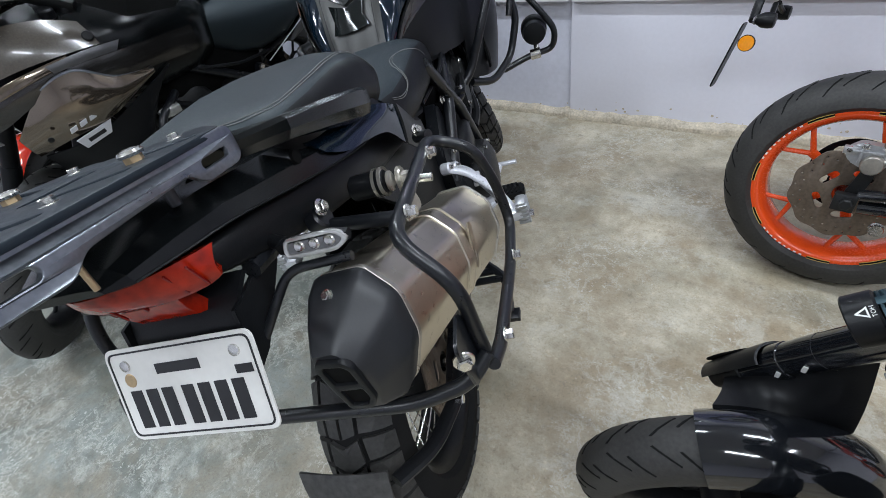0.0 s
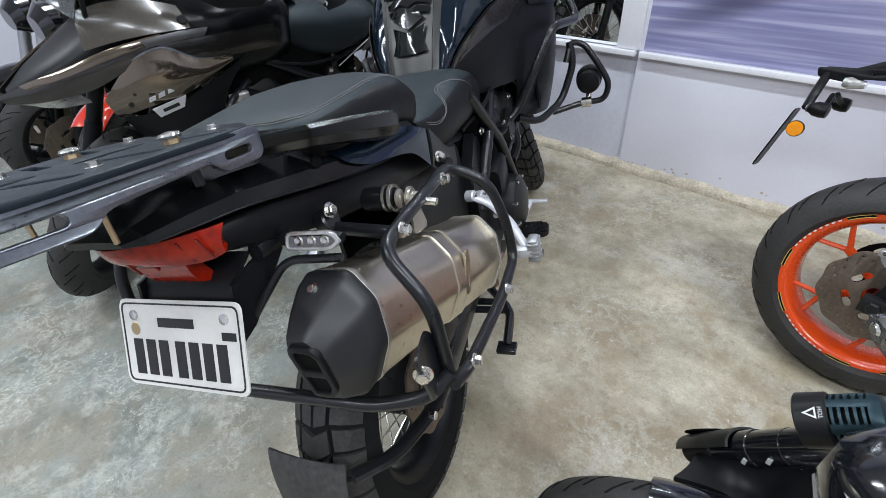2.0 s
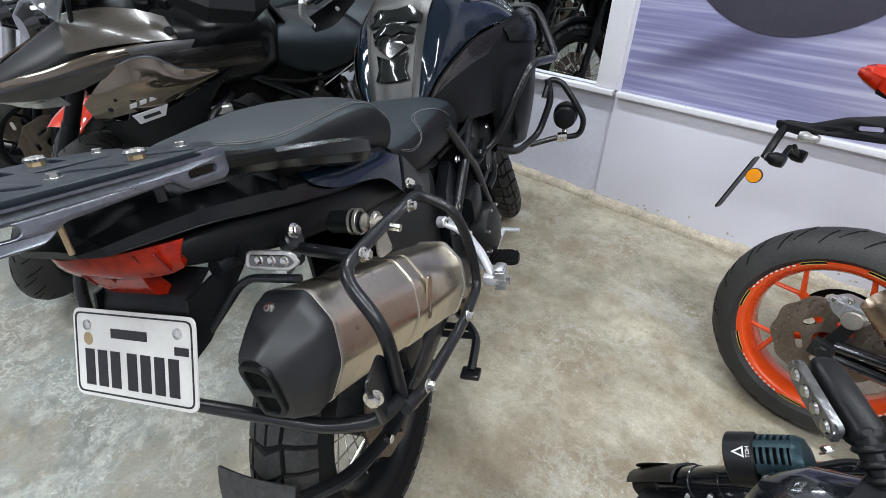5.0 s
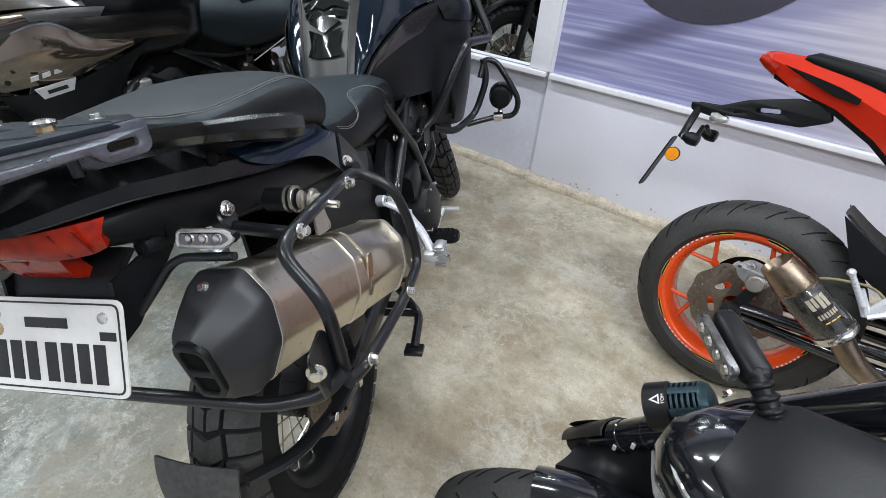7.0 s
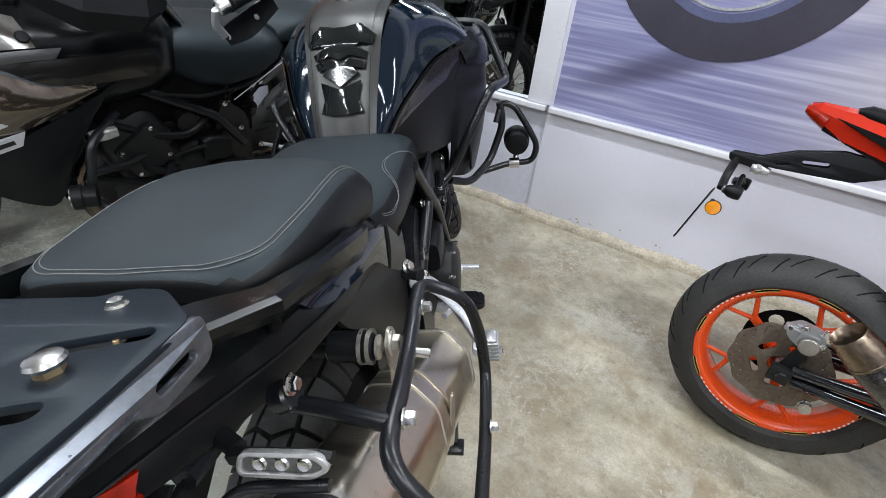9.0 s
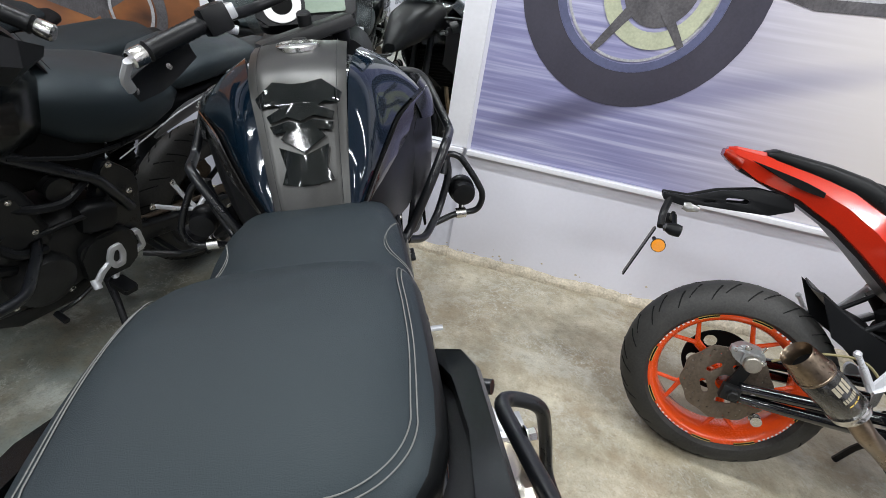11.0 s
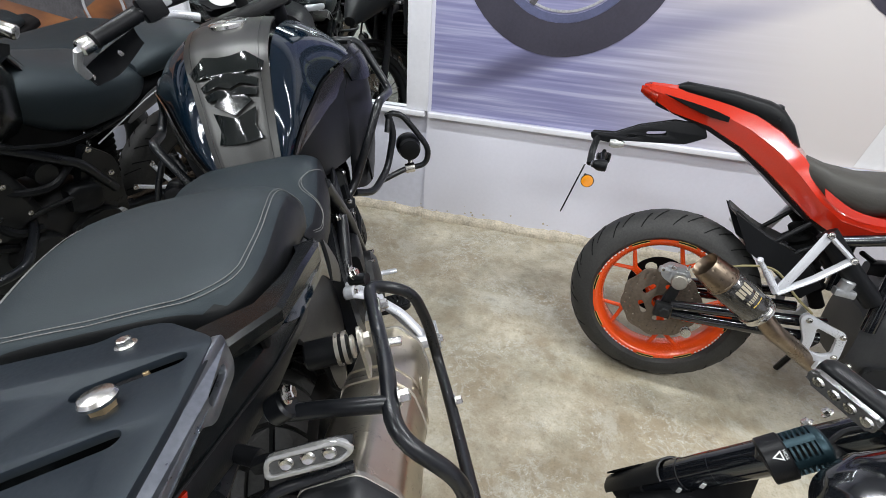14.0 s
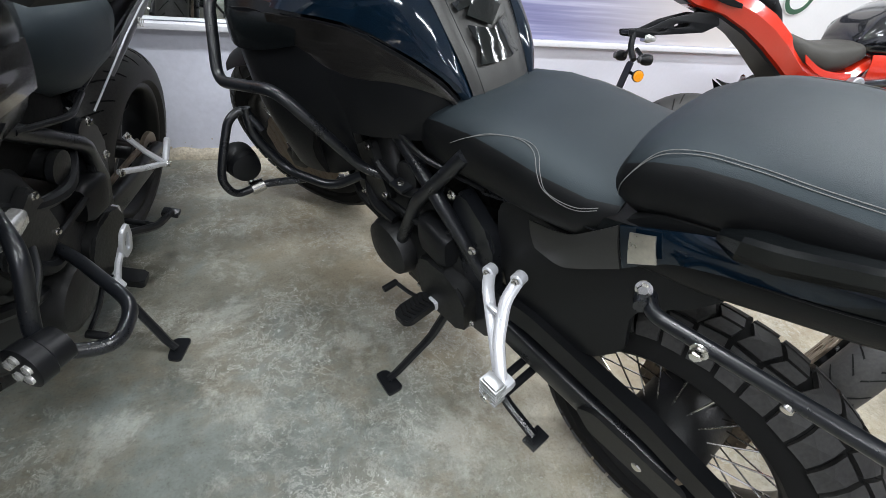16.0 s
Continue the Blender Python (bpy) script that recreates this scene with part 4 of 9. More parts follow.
def engine_unit(b):
    part("crankcase", body([(0.60, 0.40, 0.12, 0.08, 4), (0.66, 0.42, 0.145, 0.13, 4), (0.82, 0.40, 0.155, 0.15, 4), (0.98, 0.38, 0.13, 0.13, 4), (1.04, 0.38, 0.10, 0.08, 4)]), M_ENGINE, b)
    part("cylinder_block", moved(body([(0.0, 0, 0.15, 0.10, 6), (0.09, 0, 0.15, 0.105, 6), (0.10, 0, 0.16, 0.11, 6), (0.20, 0, 0.15, 0.10, 6), (0.25, 0, 0.12, 0.08, 5)]), Matrix.Translation((0, 0.90, 0.48)) @ Matrix.Rotation(radians(68), 4, "X")), M_ENGINE, b)
    part("sump", body([(0.66, 0.235, 0.08, 0.03, 4), (0.74, 0.225, 0.11, 0.04, 4), (0.92, 0.225, 0.11, 0.04, 4), (1.0, 0.245, 0.08, 0.03, 4)]), M_ENGINE, b)
    cl = part("clutch_cover", lathe([(0.13, 0.085), (0.165, 0.088), (0.195, 0.082), (0.207, 0.06), (0.21, 0.02)], 36, "x", (0, 0.76, 0.41)), M_ENGINE, b, "black clutch cover")
    for i in range(7):
        a = 2 * math.pi * i / 7
        part("cover_bolt", lathe([(0.185, 0.006), (0.203, 0.006), (0.205, 0.004)], 6, "x", (0, 0.76 + 0.078 * math.cos(a), 0.41 + 0.078 * math.sin(a))), M_CHROME, cl, flat=True)
    part("alternator_cover", lathe([(-0.13, 0.08), (-0.165, 0.083), (-0.19, 0.075), (-0.202, 0.05), (-0.204, 0.02)], 36, "x", (0, 0.88, 0.40)), M_ENGINE, b, "round black alternator cover")
    part("sprocket_cover", slab(round_poly([(0.60, 0.30), (0.76, 0.30), (0.78, 0.44), (0.70, 0.48), (0.60, 0.44)], 0.03), 0.045, Matrix(((0, 0, -1, -0.13), (1, 0, 0, 0), (0, 1, 0, 0), (0, 0, 0, 1))), 0.008), M_ENGINE, b)
    for x in (-0.06, 0.06):
        part("header_pipe", tube([(x, 1.05, 0.60), (x * 1.1, 1.13, 0.50), (x, 1.08, 0.24), (x * 0.5, 0.90, 0.17), (0.10, 0.62, 0.20)], 0.019, 10), M_BURNT, b)
    rad = part("radiator", box(0.32, 0.04, 0.24, 0.008, (0, 1.17, 0.62)), M_DARK, b)
    for i in range(9):
        part("radiator_fin", box(0.29, 0.044, 0.004, 0, (0, 1.17, 0.53 + i * 0.0225)), M_ENGINE, rad)
    part("hose", tube([(0.13, 1.12, 0.70), (0.17, 1.02, 0.66), (0.16, 0.95, 0.56)], 0.014, 8), M_BLACK, b)
    part("hose", tube([(-0.13, 1.12, 0.55), (-0.17, 1.0, 0.50), (-0.15, 0.92, 0.45)], 0.014, 8), M_BLACK, b)
    part("air_box", body([(0.62, 0.70, 0.09, 0.08, 3.5), (0.72, 0.72, 0.12, 0.10, 3.5), (0.98, 0.75, 0.13, 0.12, 3.5), (1.08, 0.78, 0.10, 0.08, 3.5)]), M_DARK, b)


def engine_trim(b, dy=0.0, dz=0.0):
    """Hoses, covers, bolts and looms that crowd both flanks of the engine."""
    for sx in (1, -1):
        for pts, r in (([(0.13, 0.70, 0.66), (0.17, 0.80, 0.62), (0.165, 0.90, 0.64), (0.13, 1.02, 0.70)], 0.012), ([(0.12, 0.62, 0.60), (0.165, 0.70, 0.56), (0.17, 0.84, 0.56), (0.15, 0.98, 0.52)], 0.008), ([(0.14, 1.00, 0.62), (0.175, 0.94, 0.52), (0.165, 0.86, 0.50)], 0.014), ([(0.12, 0.60, 0.72), (0.16, 0.74, 0.74), (0.15, 0.90, 0.78)], 0.006)):
            part("hose", tube([(x * sx, y + dy, z + dz) for x, y, z in pts], r, 8, 0.04), M_BLACK, b)
        part("throttle_body", lathe([(0.09, 0.030), (0.14, 0.030), (0.145, 0.034), (0.158, 0.034), (0.160, 0.025)], 20, "x", (0, 0.80 + dy, 0.66 + dz)) if sx > 0 else mirrored(lathe([(0.09, 0.030), (0.14, 0.030), (0.145, 0.034), (0.158, 0.034), (0.160, 0.025)], 20, "x", (0, 0.80 + dy, 0.66 + dz))), M_ENGINE, b)
        part("coolant_bottle", body([(0.66, 0.53, 0.025, 0.04, 4), (0.68, 0.53, 0.03, 0.05, 4), (0.74, 0.54, 0.03, 0.05, 4), (0.76, 0.54, 0.02, 0.04, 4)], 16), M_BLACK, b, m=Matrix.Translation((0.150 * sx, dy, dz)))
        hd = part("cylinder_cover", slab(round_poly([(0.86, 0.56), (0.98, 0.50), (1.04, 0.62), (0.92, 0.70)], 0.02), 0.02, Matrix(((0, 0, sx, 0.150 * sx), (1, 0, 0, dy), (0, 1, 0, dz), (0, 0, 0, 1))), 0.006), M_ENGINE, b)
        for y, z in ((0.88, 0.57), (0.98, 0.525), (1.02, 0.615), (0.925, 0.68)):
            bolt_at("cover_bolt", (0.170 * sx, y + dy, z + dz), (sx, 0, 0), 0.0055, hd)
        for y, z in ((0.60, 0.33), (0.66, 0.69), (0.60, 0.58), (0.80, 0.30), (0.95, 0.33), (0.74, 0.50)):
            bolt_at("frame_bolt", (0.150 * sx, y + dy, z + dz), (sx, 0, 0), 0.007, b)


def controls(b, silver, plain=False):
    """Pegs, their hangers, side stand, shift and brake levers."""
    for sx in (1, -1) if plain else ():
        hg = part("passenger_peg_hanger", join(tube([(0.128 * sx, 0.425, 0.535), (0.170 * sx, 0.41, 0.49), (0.212 * sx, 0.390, 0.452)], 0.008, 8, 0), tube([(0.140 * sx, 0.515, 0.478), (0.178 * sx, 0.45, 0.462), (0.212 * sx, 0.390, 0.452)], 0.008, 8, 0), rod((0.212 * sx, 0.390, 0.452), (0.205 * sx, 0.340, 0.505), 0.009)), silver, b, "silver forked passenger peg hanger")
        for p in ((0.133, 0.425, 0.535), (0.145, 0.515, 0.478), (0.218, 0.390, 0.452)):
            bolt_at("hanger_bolt", (p[0] * sx, p[1], p[2]), (sx, 0, 0), 0.008, hg)
        part("heel_plate", moved(holed(round_poly([(-0.022, -0.045), (0.022, -0.045), (0.022, 0.045), (-0.022, 0.045)], 0.018), [round_poly([(-0.010, -0.030), (0.010, -0.030), (0.010, 0.030), (-0.010, 0.030)], 0.009)], 0.012), Matrix(((0, 0, sx, 0.150 * sx), (1, 0.3, 0, 0.585), (-0.3, 1, 0, 0.375), (0, 0, 0, 1)))), silver, b, "silver heel plate")
        part("footpeg", slab(round_poly([(-0.024, 0), (0.024, 0), (0.024, 0.080), (-0.024, 0.080)], 0.010), 0.020, Matrix(((0, sx, 0, 0.165 * sx), (1, 0, 0, 0.68), (0, 0, 1, 0.262), (0, 0, 0, 1))), 0.004), M_BLACK, b, "black rubber rider footpeg")
        part("peg_bracket", tube([(0.145 * sx, 0.64, 0.34), (0.160 * sx, 0.67, 0.29), (0.170 * sx, 0.68, 0.272)], 0.012, 8, 0.01), silver, b)
    for sx in () if plain else (1, -1):
        hg = part("passenger_peg_hanger", join(tube([(0.150 * sx, 0.548, 0.560), (0.182 * sx, 0.522, 0.562), (0.235 * sx, 0.452, 0.548), (0.284 * sx, 0.385, 0.518)], 0.0125, 12, 0.02, 0.011, flat=0.5), tube([(0.155 * sx, 0.470, 0.606), (0.200 * sx, 0.460, 0.592), (0.255 * sx, 0.420, 0.560), (0.290 * sx, 0.375, 0.522)], 0.0125, 12, 0.02, 0.011, flat=0.5), rod((0.138 * sx, 0.550, 0.560), (0.160 * sx, 0.547, 0.563), 0.014, seg=20), rod((0.142 * sx, 0.473, 0.606), (0.165 * sx, 0.469, 0.608), 0.014, seg=20), box(0.012, 0.050, 0.012, 0.004, (0.215 * sx, 0.462, 0.568)), box(0.040, 0.042, 0.026, 0.010, (0.288 * sx, 0.378, 0.515))), silver, b, "silver painted passenger peg hanger")
        for p in ((0.160, 0.547, 0.563), (0.165, 0.469, 0.608)):
            bolt_at("hanger_bolt", (p[0] * sx, p[1], p[2]), (sx, 0, 0.1), 0.006, hg)
        pg = part("passenger_peg", box(0.022, 0.036, 0.058, 0.007, (0.308 * sx, 0.378, 0.518)), M_ALUCAST, b, "folded silver passenger footpeg", m=Matrix.Identity(4))
        for i in range(5):
            part("rib", box(0.026, 0.040, 0.005, 0.001, (0.308 * sx, 0.378, 0.496 + i * 0.0105)), M_ALUCAST, pg)
        bolt_at("peg_bolt", (0.318 * sx, 0.378, 0.503), (sx, 0, 0), 0.009, pg)
        fp = part("footpeg", slab(round_poly([(-0.028, 0), (0.028, 0), (0.03, 0.085), (0.018, 0.10), (-0.018, 0.10), (-0.03, 0.085)], 0.012), 0.020, Matrix(((0, sx, 0, 0.175 * sx), (1, 0, 0, 0.725), (0, 0, 1, 0.318), (0, 0, 0, 1))), 0.004), M_BLACK, b, "black rubber rider footpeg")
        for i in range(6):
            part("tread_rib", slab([(-0.022, 0), (0, 0.009), (0.022, 0), (0.022, 0.004), (0, 0.013), (-0.022, 0.004)], 0.006, Matrix(((0, sx, 0, (0.185 + i * 0.013) * sx), (1, 0, 0, 0.725), (0, 0, 1, 0.337), (0, 0, 0, 1))), 0.001), M_RUBBERDK, fp)
        part("peg_bracket", box(0.06, 0.03, 0.03, 0.006, (0.155 * sx, 0.71, 0.325)), silver, b)
    part("brake_pedal", tube([(0.165, 0.66, 0.33), (0.185, 0.72, 0.31), (0.19, 0.82, 0.33), (0.20, 0.86, 0.345)], 0.009, 8), silver, b, "silver brake pedal arm")
    part("pedal_pad", tube([(0.195, 0.862, 0.346), (0.255, 0.862, 0.344)], 0.0095, 10, 0, flat=0.7), silver, b)
    part("shift_lever", tube([(-0.165, 0.72, 0.31), (-0.18, 0.80, 0.275), (-0.185, 0.87, 0.27)], 0.006, 8), M_TUBE, b)
    part("shift_pad", rod((-0.18, 0.872, 0.27), (-0.225, 0.874, 0.268), 0.010), M_BLACK, b)
    st = part("side_stand", tube([(-0.135, 0.69, 0.30), (-0.20, 0.70, 0.21), (-0.305, 0.736, 0.094), (-0.328, 0.743, 0.080)], 0.013, 8, 0.02, 0.010), M_TUBE, b, "black side stand, folded out")
    part("stand_foot", moved(slab(round_poly([(-0.026, -0.042), (0.024, -0.042), (0.020, 0.034), (-0.016, 0.040)], 0.012), 0.009, None, 0.002), Matrix.Translation((-0.333, 0.743, 0.0655)) @ Matrix.Rotation(radians(11.5), 4, "Y")), M_TUBE, st)
    cs = part("centre_stand", join(tube([(0.115, 0.53, 0.27), (0.20, 0.44, 0.26), (0.206, 0.335, 0.238)], 0.012, 8), tube([(-0.115, 0.53, 0.27), (-0.20, 0.44, 0.26), (-0.206, 0.335, 0.238)], 0.012, 8), rod((-0.2, 0.44, 0.26), (0.2, 0.44, 0.26), 0.010), rod((-0.17, 0.47, 0.262), (0.17, 0.47, 0.262), 0.010)), M_TUBE, b, "black tubular centre stand, folded up")
    for sx in (1, -1):
        part("stand_pad", box(0.05, 0.035, 0.014, 0.003, (0.206 * sx, 0.330, 0.234)), M_TUBE, cs)


def crash_bars(b, lamp_label="round black fog lamp with ribbed housing"):
    """Engine guards with their fog lamps."""
    for sx in (1, -1):
        def P(*p):
            return (p[0] * sx, p[1], p[2])
        bar = part("crash_bar", tube([P(0.16, 1.30, 0.965), P(0.295, 1.275, 0.955), P(0.360, 1.205, 0.800), P(0.311, 1.00, 0.836), P(0.252, 0.955, 0.735), P(0.190, 0.930, 0.630), P(0.150, 0.880, 0.61)], 0.0125, 12, 0.04), M_TUBE, b, "black tubular crash bar")
        part("lower_guard", tube([P(0.335, 1.160, 0.745), P(0.343, 1.155, 0.68), P(0.300, 1.125, 0.575), P(0.240, 1.01, 0.555), P(0.185, 0.945, 0.60)], 0.0115, 12, 0.04), M_TUBE, bar)
        part("lamp_loop", tube([P(0.322, 1.14, 0.69), P(0.341, 1.165, 0.745), P(0.380, 1.165, 0.730), P(0.422, 1.155, 0.660), P(0.450, 1.152, 0.60), P(0.432, 1.155, 0.545), P(0.36, 1.155, 0.545), P(0.27, 1.10, 0.545)], 0.0098, 12, 0.03), M_TUBE, bar)
        part("clamp_plate", box(0.05, 0.045, 0.008, 0.002, P(0.165, 0.80, 0.645)), M_TUBE, bar)
        bolt_at("guard_bolt", P(0.175, 0.80, 0.650), (0, 0, 1), 0.006, bar)
        fog = part("fog_lamp", moved(lathe([(-0.048, 0.020), (-0.044, 0.034), (-0.030, 0.038), (-0.028, 0.034), (-0.022, 0.039), (-0.020, 0.034), (-0.014, 0.040), (-0.012, 0.035), (-0.004, 0.041), (0.018, 0.042), (0.022, 0.040), (0.022, 0.034), (0.016, 0.033)], 28, "y"), Matrix.Translation(P(0.385, 1.185, 0.612))), M_BLACK, b, lamp_label)
        part("lens", moved(lathe([(0.012, 0.034), (0.020, 0.033), (0.023, 0.025), (0.024, 0.005)], 28, "y"), Matrix.Translation(P(0.385, 1.185, 0.612))), M_LENS, fog)
        part("lamp_clamp", join(lathe([(-0.016, 0.0145), (-0.016, 0.0165), (0.016, 0.0165), (0.016, 0.0145)], 16, "x", P(0.375, 1.155, 0.545)), rod(P(0.38, 1.165, 0.55), P(0.385, 1.185, 0.585), 0.009)), M_CHROME, fog, "steel lamp clamp")


def front_end(b, steer, guards, cover, plain=False):
    """Handlebar, grips, levers, dash, screen and nose."""
    S = steering(steer)
    part("handlebar", tube([(-0.40, 1.020, 1.200), (-0.25, 1.050, 1.205), (-0.12, 1.15, 1.185), (0.12, 1.15, 1.185), (0.25, 1.050, 1.205), (0.40, 1.020, 1.200)], 0.011, 12, 0.05), M_BLACK, b, m=S)
    for sx in (1, -1):
        g = part("grip", lathe([(0.0, 0.012), (0.003, 0.018), (0.01, 0.0165)] + [(0.012 + i * 0.006, 0.0165 + 0.0012 * (i % 2)) for i in range(17)] + [(0.116, 0.019), (0.12, 0.014)], 20, "z"), M_BLACK, b, m=S @ between((0.262 * sx, 1.048, 1.205), (0.392 * sx, 1.022, 1.200)))
        part("bar_end", lathe([(0.12, 0.014), (0.124, 0.017), (0.148, 0.017), (0.152, 0.013)], 20, "z"), M_CHROME, g, "steel bar-end weight")
        part("switch_block", box(0.055, 0.05, 0.055, 0.012, (0.228 * sx, 1.066, 1.203)), M_BLACK, b, m=S)
        part("lever", tube([(0.21 * sx, 1.095, 1.20), (0.26 * sx, 1.115, 1.195), (0.385 * sx, 1.098, 1.182)], 0.007, 8, 0.03, flat=0.6), M_BLACK, b, m=S)
        part("lever_clamp", box(0.03, 0.045, 0.03, 0.006, (0.195 * sx, 1.085, 1.205)), M_ALUCAST, b, m=S)
        part("mirror_stalk", tube([(0.20 * sx, 1.10, 1.21), (0.22 * sx, 1.13, 1.31), (0.29 * sx, 1.15, 1.38)], 0.006, 8, 0.04), M_BLACK, b, m=S)
        mh = part("rear_mirror", moved(body([(-0.02, 0, 0.070, 0.040, 3), (0.0, 0, 0.078, 0.045, 3), (0.02, 0, 0.060, 0.034, 3), (0.03, 0, 0.03, 0.015, 3)], 20), Matrix.Translation((0.335 * sx, 1.155, 1.405))), M_BLACK, b, m=S)
        part("mirror_face", slab(circle2(1.0, 24), 0.001, Matrix.Translation((0.335 * sx, 1.134, 1.405)) @ Matrix.Rotation(math.pi / 2, 4, "X") @ Matrix.Diagonal((0.066, 0.036, 1, 1)), 0), M_MIRROR, mh, flat=True)
        if guards == "bar":
            part("guard_bar", tube([(0.412 * sx, 1.018, 1.200), (0.432 * sx, 1.06, 1.172), (0.425 * sx, 1.125, 1.140)], 0.012, 8, 0.02, 0.010, flat=0.55), M_ALU, b, "bent aluminium hand guard bar", m=S)
            hp = part("hand_guard", ruled([(0.43 * sx, 1.105, 1.160), (0.37 * sx, 1.165, 1.168), (0.27 * sx, 1.175, 1.180)], [(0.425 * sx, 1.135, 1.115), (0.36 * sx, 1.185, 1.108), (0.27 * sx, 1.18, 1.14)], 5, 8, 0.008 * -sx, 0.004), M_BLACK, b, "black plastic hand guard", m=S)
            for p in ((0.42, 1.130, 1.135), (0.33, 1.18, 1.145)):
                bolt_at("guard_bolt", (p[0] * sx, p[1], p[2]), (0.4 * sx, 1, 0), 0.005, hp)
        else:
            part("hand_guard", loft([[V(sx * x, y, z) for x, y, z in r] for r in (
                [(0.455, 1.000, 1.195), (0.46, 1.010, 1.170), (0.455, 1.020, 1.155), (0.445, 1.005, 1.170)],
                [(0.45, 1.075, 1.235), (0.475, 1.095, 1.180), (0.45, 1.095, 1.110), (0.425, 1.065, 1.170)],
                [(0.36, 1.175, 1.270), (0.38, 1.210, 1.180), (0.35, 1.195, 1.090), (0.33, 1.150, 1.170)],
                [(0.22, 1.215, 1.255), (0.225, 1.250, 1.180), (0.21, 1.230, 1.115), (0.20, 1.190, 1.180)],
                [(0.15, 1.205, 1.210), (0.15, 1.225, 1.180), (0.15, 1.215, 1.160), (0.15, 1.195, 1.180)])]), M_BLACK, b, "large angular black hand guard", m=S @ Matrix.Translation((0.15 * sx, 1.21, 1.168)) @ Matrix.Diagonal((0.84, 0.85, 0.68, 1)) @ Matrix.Translation((-0.15 * sx, -1.20, -1.18)), angle=20)
    # dash and screen are fixed to the fairing
    d = part("instrument_panel", moved(slab(round_poly([(-0.125, -0.05), (0.125, -0.05), (0.14, 0.03), (0.09, 0.065), (-0.09, 0.065), (-0.14, 0.03)], 0.025), 0.04, None, 0.008), Matrix.Translation((0, 1.345, 1.115)) @ Matrix.Rotation(radians(52), 4, "X")), M_BLACK, b, "black instrument panel with dial and display")
    dm = Matrix.Translation((0, 1.345, 1.115)) @ Matrix.Rotation(radians(52), 4, "X")
    part("dial", moved(lathe([(0.040, 0.050), (0.043, 0.050), (0.044, 0.046)], 32, "z", (-0.060, 0.004, 0)), dm), M_PRINT, d, "pale round rev counter")
    part("dial_face", moved(lathe([(0.0445, 0.028), (0.0452, 0.026)], 32, "z", (-0.060, 0.004, 0)), dm), M_DARK, d)
    part("needle", moved(box(0.036, 0.003, 0.001, 0, (-0.075, 0.012, 0.046)), dm), M_RED, d)
    part("display", moved(slab(round_poly([(0.0, -0.024), (0.105, -0.024), (0.105, 0.034), (0.0, 0.034)], 0.008), 0.003, Matrix.Translation((0, 0, 0.041)), 0.001), dm), mat("lcd_glass", (0.24, 0.30, 0.24), 0.2, vary=0.1), d, "grey-green display")
    part("ignition_lock", rod((0, 1.215, 1.10), (0, 1.205, 1.135), 0.018), M_ENGINE, b)
    if plain:
        return
    ns = part("nose", loft([ring_xz(1.26, 0, 0.97, 0.15, 0.10, 3.2, 24), ring_xz(1.40, 0, 0.975, 0.17, 0.115, 3.2, 24), ring_xz(1.55, 0, 0.94, 0.15, 0.10, 3, 24), ring_xz(1.66, 0, 0.885, 0.10, 0.065, 2.6, 24), ring_xz(1.735, 0, 0.84, 0.045, 0.025, 2.4, 24)]), cover, b)
    for sx in (1, -1):
        hl = part("headlight", moved(body([(0, 0, 0.062, 0.038, 2.6), (0.02, 0, 0.058, 0.036, 2.6), (0.03, 0, 0.04, 0.02, 2.4)], 20), Matrix.Translation((0.078 * sx, 1.575, 0.945)) @ Matrix.Rotation(radians(-26 * sx), 4, "Z") @ Matrix.Rotation(radians(18), 4, "X")), M_LENS, b, "clear headlight")
        ts = part("front_indicator", moved(body([(-0.03, 0, 0.010, 0.008, 3), (0, 0, 0.03, 0.016, 3), (0.025, 0, 0.026, 0.013, 3)], 16), Matrix.Translation((0.235 * sx, 1.46, 0.90))), M_BLACK, b)
        part("stalk", rod((0.14 * sx, 1.45, 0.91), (0.21 * sx, 1.455, 0.90), 0.008), M_BLACK, ts)
        part("lens", moved(body([(0.02, 0, 0.022, 0.010, 3), (0.032, 0, 0.016, 0.007, 3)], 16), Matrix.Translation((0.235 * sx, 1.46, 0.90))), M_LENS, ts)
    part("windscreen", ruled([(-0.17, 1.44, 1.06), (-0.19, 1.36, 1.20), (-0.15, 1.30, 1.36)], [(0.17, 1.44, 1.06), (0.19, 1.36, 1.20), (0.15, 1.30, 1.36)], 9, 10, 0.09, 0.004), M_GLASSY, b, "smoked clear windscreen")
    return ns


